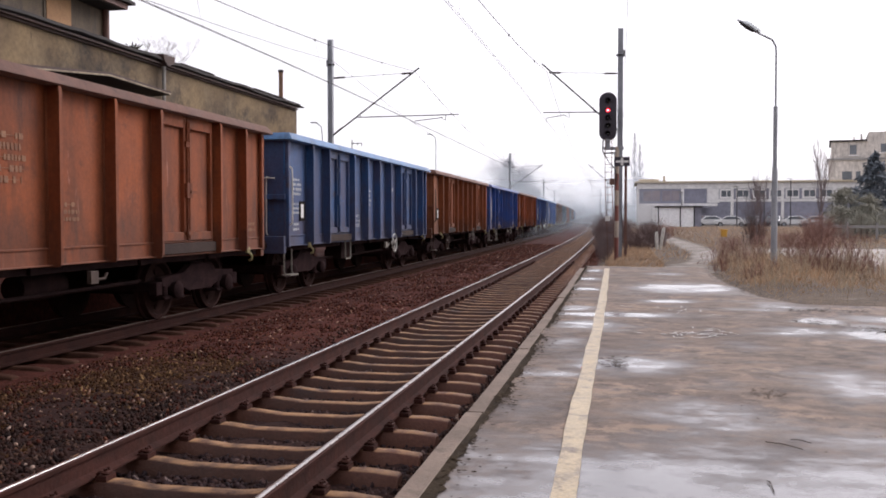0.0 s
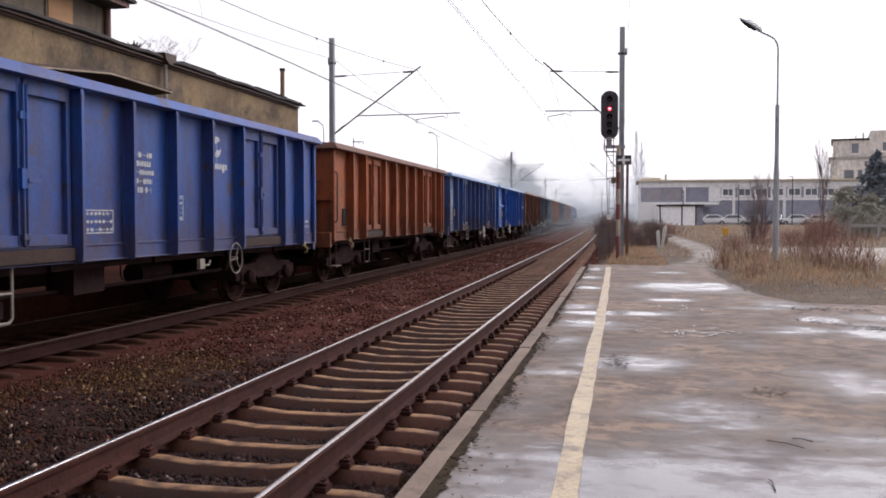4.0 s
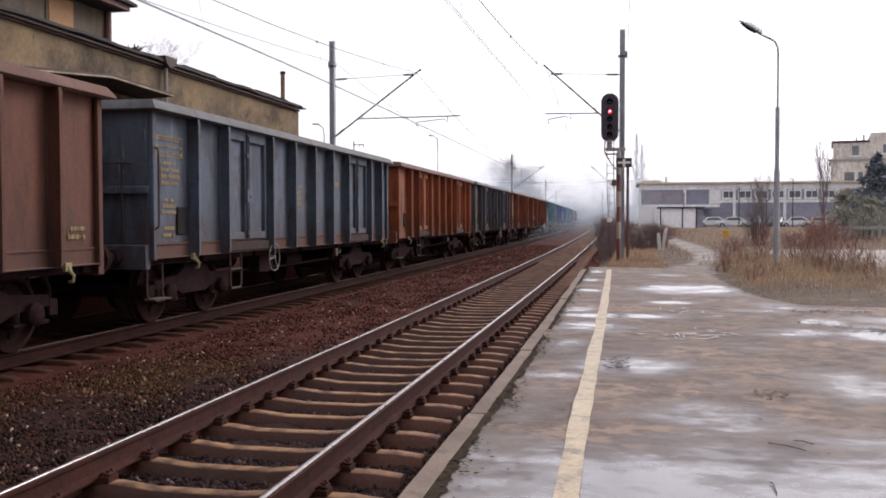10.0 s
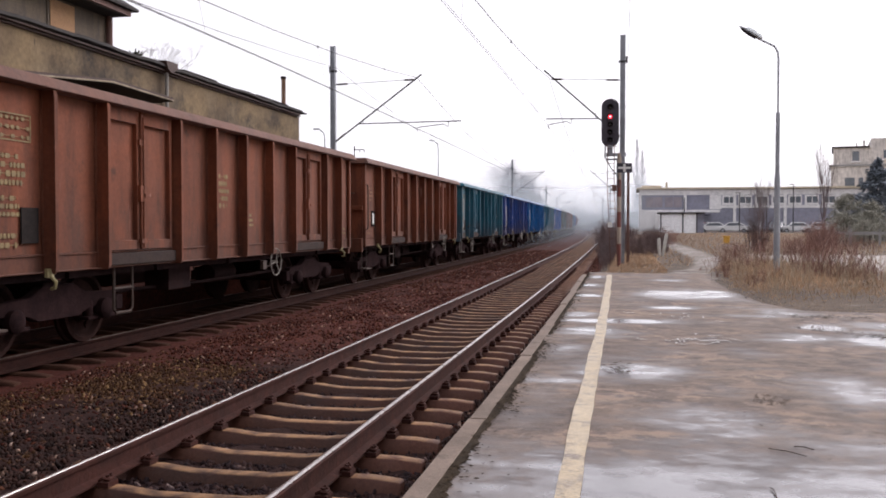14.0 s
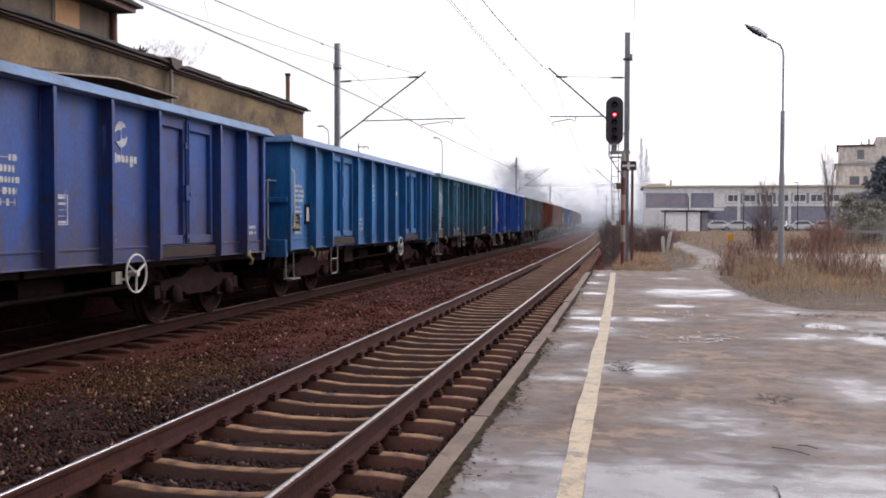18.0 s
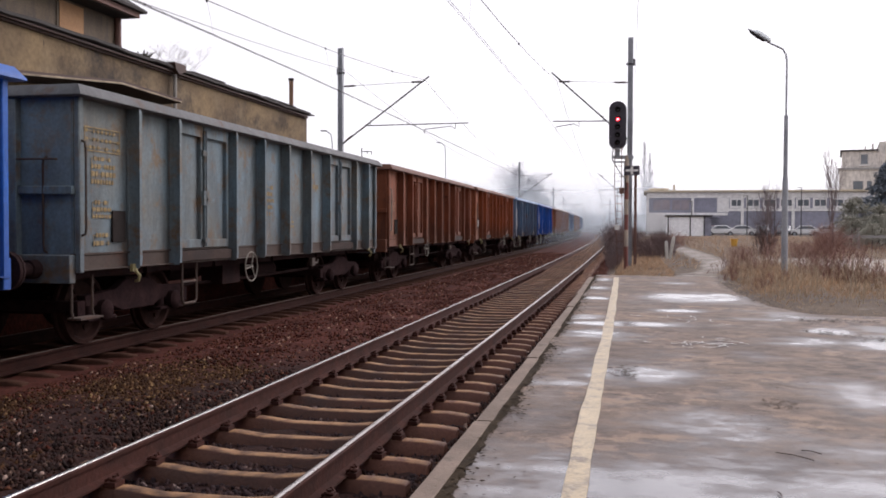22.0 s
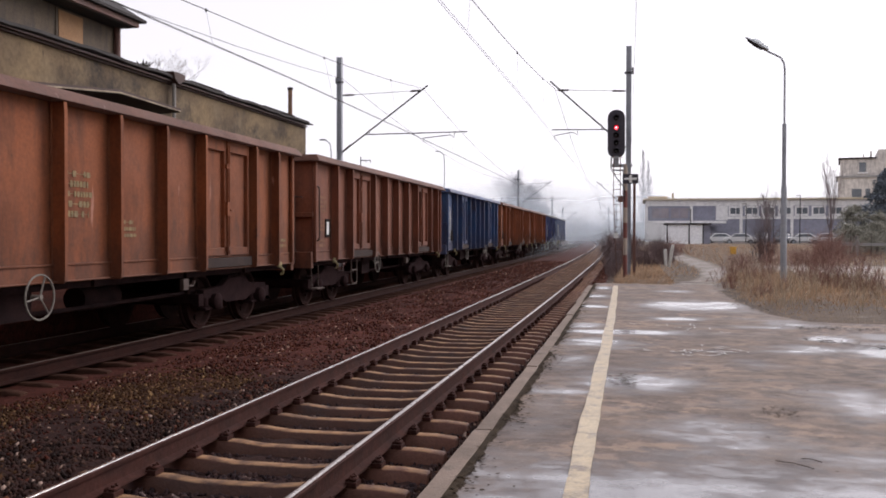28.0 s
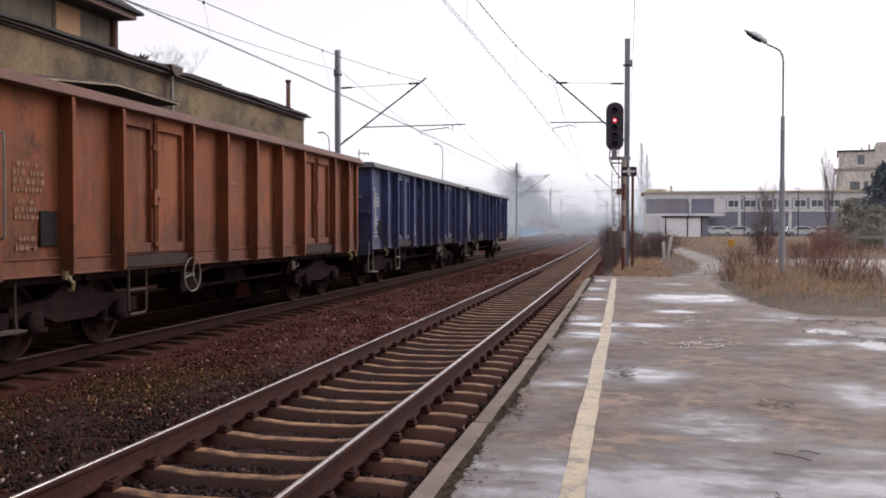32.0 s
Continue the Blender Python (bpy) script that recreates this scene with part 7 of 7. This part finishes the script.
part("roof", Shape().box(-0.25, 5.0, -0.3, 6.3, 2.46, 2.62), M_ROOF, gar)
for x in (-0.05, 2.45, 4.02):
    part("post", Shape().box(x, x + 0.14, -0.06, -0.004, -0.2, 2.45), M_STEELDARK, gar)
part("lean_to", Shape().box(4.1, 4.9, 0.4, 6, -0.2, 2.45), M_FACTORYDARK, gar)
apt = thing("apartment_block", "pale rendered apartment block with a flat roof", "apartment block", m=pose(30.4, 150, 0.4, 0, 0, -11.5))
part("lower_wall", Shape().box(-0.15, 26, -0.15, 12, -0.6, 10.0), M_APART, apt)
part("upper_wall", Shape().box(0.15, 26, 0.1, 12, 10.3, 12.85), M_APART, apt)
part("ledge", Shape().box(-0.4, 26.2, -0.4, 12.2, 10.0, 10.3), M_CONCRETE, apt)
part("roof", Shape().box(-0.1, 5.2, -0.2, 12.2, 12.85, 13.1), M_ROOF, apt)
part("stair_tower", Shape().box(5.4, 26, -0.2, 12, 10.3, 14.2), M_APART, apt)
part("chimney", Shape().box(4.4, 4.7, 4, 4.3, 13.1, 14.3).box(3.4, 3.6, 4, 4.2, 13.1, 13.9), M_APART, apt)
for x, z, w_, h_ in ((2.7, 10.75, 1.2, 1.7), (7.0, 11.0, 1.3, 1.5), (1.7, 6.0, 1.6, 2.4), (3.6, 6.2, 0.9, 2.2), (7.0, 6.2, 1.4, 2.0), (1.9, 2.6, 1.4, 1.8), (5.0, 2.6, 1.4, 1.8), (9.5, 6.2, 1.4, 2.0), (9.5, 11.0, 1.4, 1.5)):
    yb = 0.1 if z > 10 and x < 5 else (-0.2 if z > 10 else -0.15)
    wd = part("window", Shape().box(x, x + w_, yb - 0.06, yb, z, z + h_), M_APART, apt)
    part("pane", Shape().box(x + 0.12, x + w_ - 0.12, yb - 0.07, yb - 0.06, z + 0.12, z + h_ - 0.12), M_GLASSDARK, wd)
    part("sill", Shape().box(x - 0.1, x + w_ + 0.1, yb - 0.3, yb, z - 0.1, z), M_GARAGE, wd)


def car(m, body_mat, label):
    w = thing("car", label, "car", "parked cars", m=m)
    b = Shape()
    prof = [(-2.05, 0.32), (-2.1, 0.62), (-1.95, 0.82), (-1.15, 0.92), (-0.55, 1.38), (0.75, 1.40), (1.55, 0.98), (2.05, 0.90), (2.1, 0.5), (2.05, 0.32)]
    b.prism(prof, 1, -0.82, 0.82)
    part("body", b, body_mat, w, bevel=0.06)
    part("window", Shape().prism([(-1.0, 0.95), (-0.5, 1.31), (0.68, 1.33), (1.3, 0.98)], 1, -0.828, -0.822), M_GLASSDARK, w)
    part("windscreen", Shape().add([(-1.14, -0.68, 0.95), (-1.14, 0.68, 0.95), (-0.6, 0.62, 1.36), (-0.6, -0.62, 1.36)], [(0, 1, 2, 3)]), M_GLASSDARK, w)
    for x in (-1.3, 1.3):
        for y in (-0.80, 0.80):
            wh = part("wheel", Shape().rod((x, y - 0.1, 0.31), (x, y + 0.1, 0.31), 0.31, n=16), M_TYRE, w)
            part("rim", Shape().rod((x, y - 0.106, 0.31), (x, y + 0.106, 0.31), 0.19, n=12), M_STEEL, wh)
    return w


words = ("white", "silver", "dark grey", "wine red", "dark blue")
for i, (x, y) in enumerate(((12.4, 124), (15.0, 123), (17.8, 124), (20.4, 123.5), (22.8, 124), (25.4, 123), (33.0, 124), (11.0, 126), (28.0, 124), (30.6, 123.5))):
    q = (0, 0, 1, 2, 0, 0, 2, 3, 1, 4)[i]
    car(pose(x - 2.0, y, 0.42, 0, 0, (8, -5, 80, 75, 4, -6, 20, 85, 70, 10)[i]), CAR_PAINTS[q], "%s parked car in the factory yard" % words[q])

# small things on the waste ground
for o, s, h, lean in ((1.50, 42, 0.80, -3), (1.66, 42.4, 1.02, 9)):
    thing("concrete_post", "leaning whitewashed concrete post among the shrubs", "post", shape=Shape().prism([(-0.05, -0.2), (0.05, -0.2), (0.075, h * 0.7), (0.05, h), (-0.06, h * 0.96), (-0.08, h * 0.6)], 1, -0.06, 0.06), material=M_WHITE,
          m=on_line(o, s, 0.15) @ pose(0, 0, 0, 3, lean, 10), bevel=0.02)
yb = thing("grit_box", "yellow plastic box in the grass", "box", m=on_line(6.4, 60, 0.35))
part("body", Shape().prism([(-0.16, 0), (0.16, 0), (0.20, 0.42), (-0.20, 0.42)], 1, -0.2, 0.2), M_WARN, yb, bevel=0.03)
part("lid", Shape().box(-0.23, 0.23, -0.25, 0.25, 0.42, 0.49), M_WARN, yb, bevel=0.02)
for x, y, h in ((6.7, 120, 4.4), (17.4, 125, 4.2), (19.5, 118, 6.0), (13.2, 118, 5.0)):
    q = thing("lamp_pole", "grey lamp pole in the car park", "street lamp", m=pose(x, y, 0.4))
    part("pole", Shape().rod((0, 0, -0.2), (0, 0, h), 0.07, 0.05, 8), M_STEELDARK, q)
    part("housing", Shape().box(-0.5, 0.1, -0.08, 0.08, h, h + 0.1), M_PALETIN, q)
fence = thing("low_fence", "low pale concrete fence by the lawn", "fence", m=on_line(11.2, 56, 0.35))
for i in range(8):
    part("fence_post", Shape().box(i * 1.6 - 0.06, i * 1.6 + 0.06, -0.06, 0.06, -0.2, 0.95), M_CONCRETE, fence)
    if i < 7:
        part("rail", Shape().box(i * 1.6 + 0.06, i * 1.6 + 1.54, -0.03, 0.03, 0.62, 0.78), M_CONCRETE, fence)
bf = thing("blue_fence", "blue sheet fence beyond the far track", "fence", m=on_line(-15.5, 150, -0.2))
for i in range(12):
    part("panel", Shape().box(-0.04, 0.04, i * 4.0, i * 4.0 + 3.95, 0, 1.7), M_BLUEFENCE, bf)

# tinted see-through sheets stand in for winter haze across the line, denser with distance
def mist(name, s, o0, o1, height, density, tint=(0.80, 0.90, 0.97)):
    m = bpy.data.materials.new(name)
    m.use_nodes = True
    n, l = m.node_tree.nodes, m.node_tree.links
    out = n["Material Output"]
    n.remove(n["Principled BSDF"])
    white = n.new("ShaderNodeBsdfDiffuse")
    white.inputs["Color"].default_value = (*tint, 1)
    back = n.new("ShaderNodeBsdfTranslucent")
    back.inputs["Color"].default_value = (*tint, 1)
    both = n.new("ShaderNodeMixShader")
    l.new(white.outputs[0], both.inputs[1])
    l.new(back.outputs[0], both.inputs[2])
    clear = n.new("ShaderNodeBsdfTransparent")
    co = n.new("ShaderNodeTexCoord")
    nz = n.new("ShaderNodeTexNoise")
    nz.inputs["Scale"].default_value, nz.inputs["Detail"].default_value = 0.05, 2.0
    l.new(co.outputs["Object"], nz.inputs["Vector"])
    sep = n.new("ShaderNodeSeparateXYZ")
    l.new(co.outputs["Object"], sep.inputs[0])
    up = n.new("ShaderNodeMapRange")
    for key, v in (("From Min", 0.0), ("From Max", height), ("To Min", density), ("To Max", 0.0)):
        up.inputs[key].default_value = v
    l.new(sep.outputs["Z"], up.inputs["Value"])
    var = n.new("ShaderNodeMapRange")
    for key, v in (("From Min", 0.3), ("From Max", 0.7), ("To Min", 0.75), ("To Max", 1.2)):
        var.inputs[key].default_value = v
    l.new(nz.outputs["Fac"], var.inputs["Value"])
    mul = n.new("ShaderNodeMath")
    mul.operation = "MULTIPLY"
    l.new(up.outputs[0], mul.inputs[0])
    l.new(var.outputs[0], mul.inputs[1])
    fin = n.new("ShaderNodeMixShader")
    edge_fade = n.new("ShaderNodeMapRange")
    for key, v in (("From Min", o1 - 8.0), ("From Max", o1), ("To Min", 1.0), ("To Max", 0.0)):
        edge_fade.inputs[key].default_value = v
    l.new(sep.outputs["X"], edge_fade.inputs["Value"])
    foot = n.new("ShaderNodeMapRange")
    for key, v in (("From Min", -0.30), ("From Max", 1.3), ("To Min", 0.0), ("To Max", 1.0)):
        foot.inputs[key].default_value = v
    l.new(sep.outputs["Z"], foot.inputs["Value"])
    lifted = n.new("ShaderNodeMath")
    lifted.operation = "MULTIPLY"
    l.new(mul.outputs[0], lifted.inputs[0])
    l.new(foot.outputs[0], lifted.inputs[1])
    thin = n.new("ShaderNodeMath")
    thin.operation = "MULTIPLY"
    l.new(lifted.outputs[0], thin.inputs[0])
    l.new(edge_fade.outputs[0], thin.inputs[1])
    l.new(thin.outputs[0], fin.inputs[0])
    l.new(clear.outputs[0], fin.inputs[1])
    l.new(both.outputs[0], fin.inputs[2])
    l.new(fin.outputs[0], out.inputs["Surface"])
    vs, fs = [], []
    k = 40
    for i in range(k + 1):
        o = o0 + (o1 - o0) * i / k
        for z in (-0.6, 1.6, height):
            vs.append((o, s + 1.5 * math.sin(i * 0.9 + s) + (o * o) / 900 - 0.34 * s * max(0.0, 1 - (z + 0.6) / 2.2), z))
    fs = [(3 * i + j, 3 * i + 3 + j, 3 * i + 4 + j, 3 * i + 1 + j) for i in range(k) for j in (0, 1)]
    return tagged(new("mist_bank", quick_mesh("mist_bank", vs, fs, m, True)), "pale see-through sheet that stands in for haze over the line", "mist", "mist banks", "stuff")


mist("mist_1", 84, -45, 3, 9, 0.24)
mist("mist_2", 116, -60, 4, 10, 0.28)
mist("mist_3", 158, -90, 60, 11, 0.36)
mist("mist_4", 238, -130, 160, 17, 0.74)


# ---------------------------------------------------------------- movement
def motions():
    """The goods train comes towards the camera and passes, its wheels turning."""
    times = [0.5 * k for k in range(65)]
    for i, w in enumerate(wagons):
        walk(w, [(t, wagon_at(i, t)) for t in times])
        sets = [c for c in w.children if c.name.startswith("wheelset")]
        mid = START + PITCH * i
        turn_times = [k / 30 for k in range(961) if 0 < mid - gone(k / 30) < 40]
        if not turn_times:
            continue
        if turn_times[0] > 0:
            turn_times.insert(0, 0.0)
        if turn_times[-1] < 32:
            turn_times.append(32.0)
        rows, angle, last = [], 0.0, None
        for t in turn_times:
            if last is not None and t - last < 0.05:
                angle += (gone(t) - gone(last)) / 0.457
            rows.append((t, angle))
            last = t
        for c in sets:
            y = c.matrix_basis.translation.y
            walk(c, [(t, Matrix.Translation((0, y, 0.457)) @ Matrix.Rotation(a, 4, "X")) for t, a in rows])


motions()
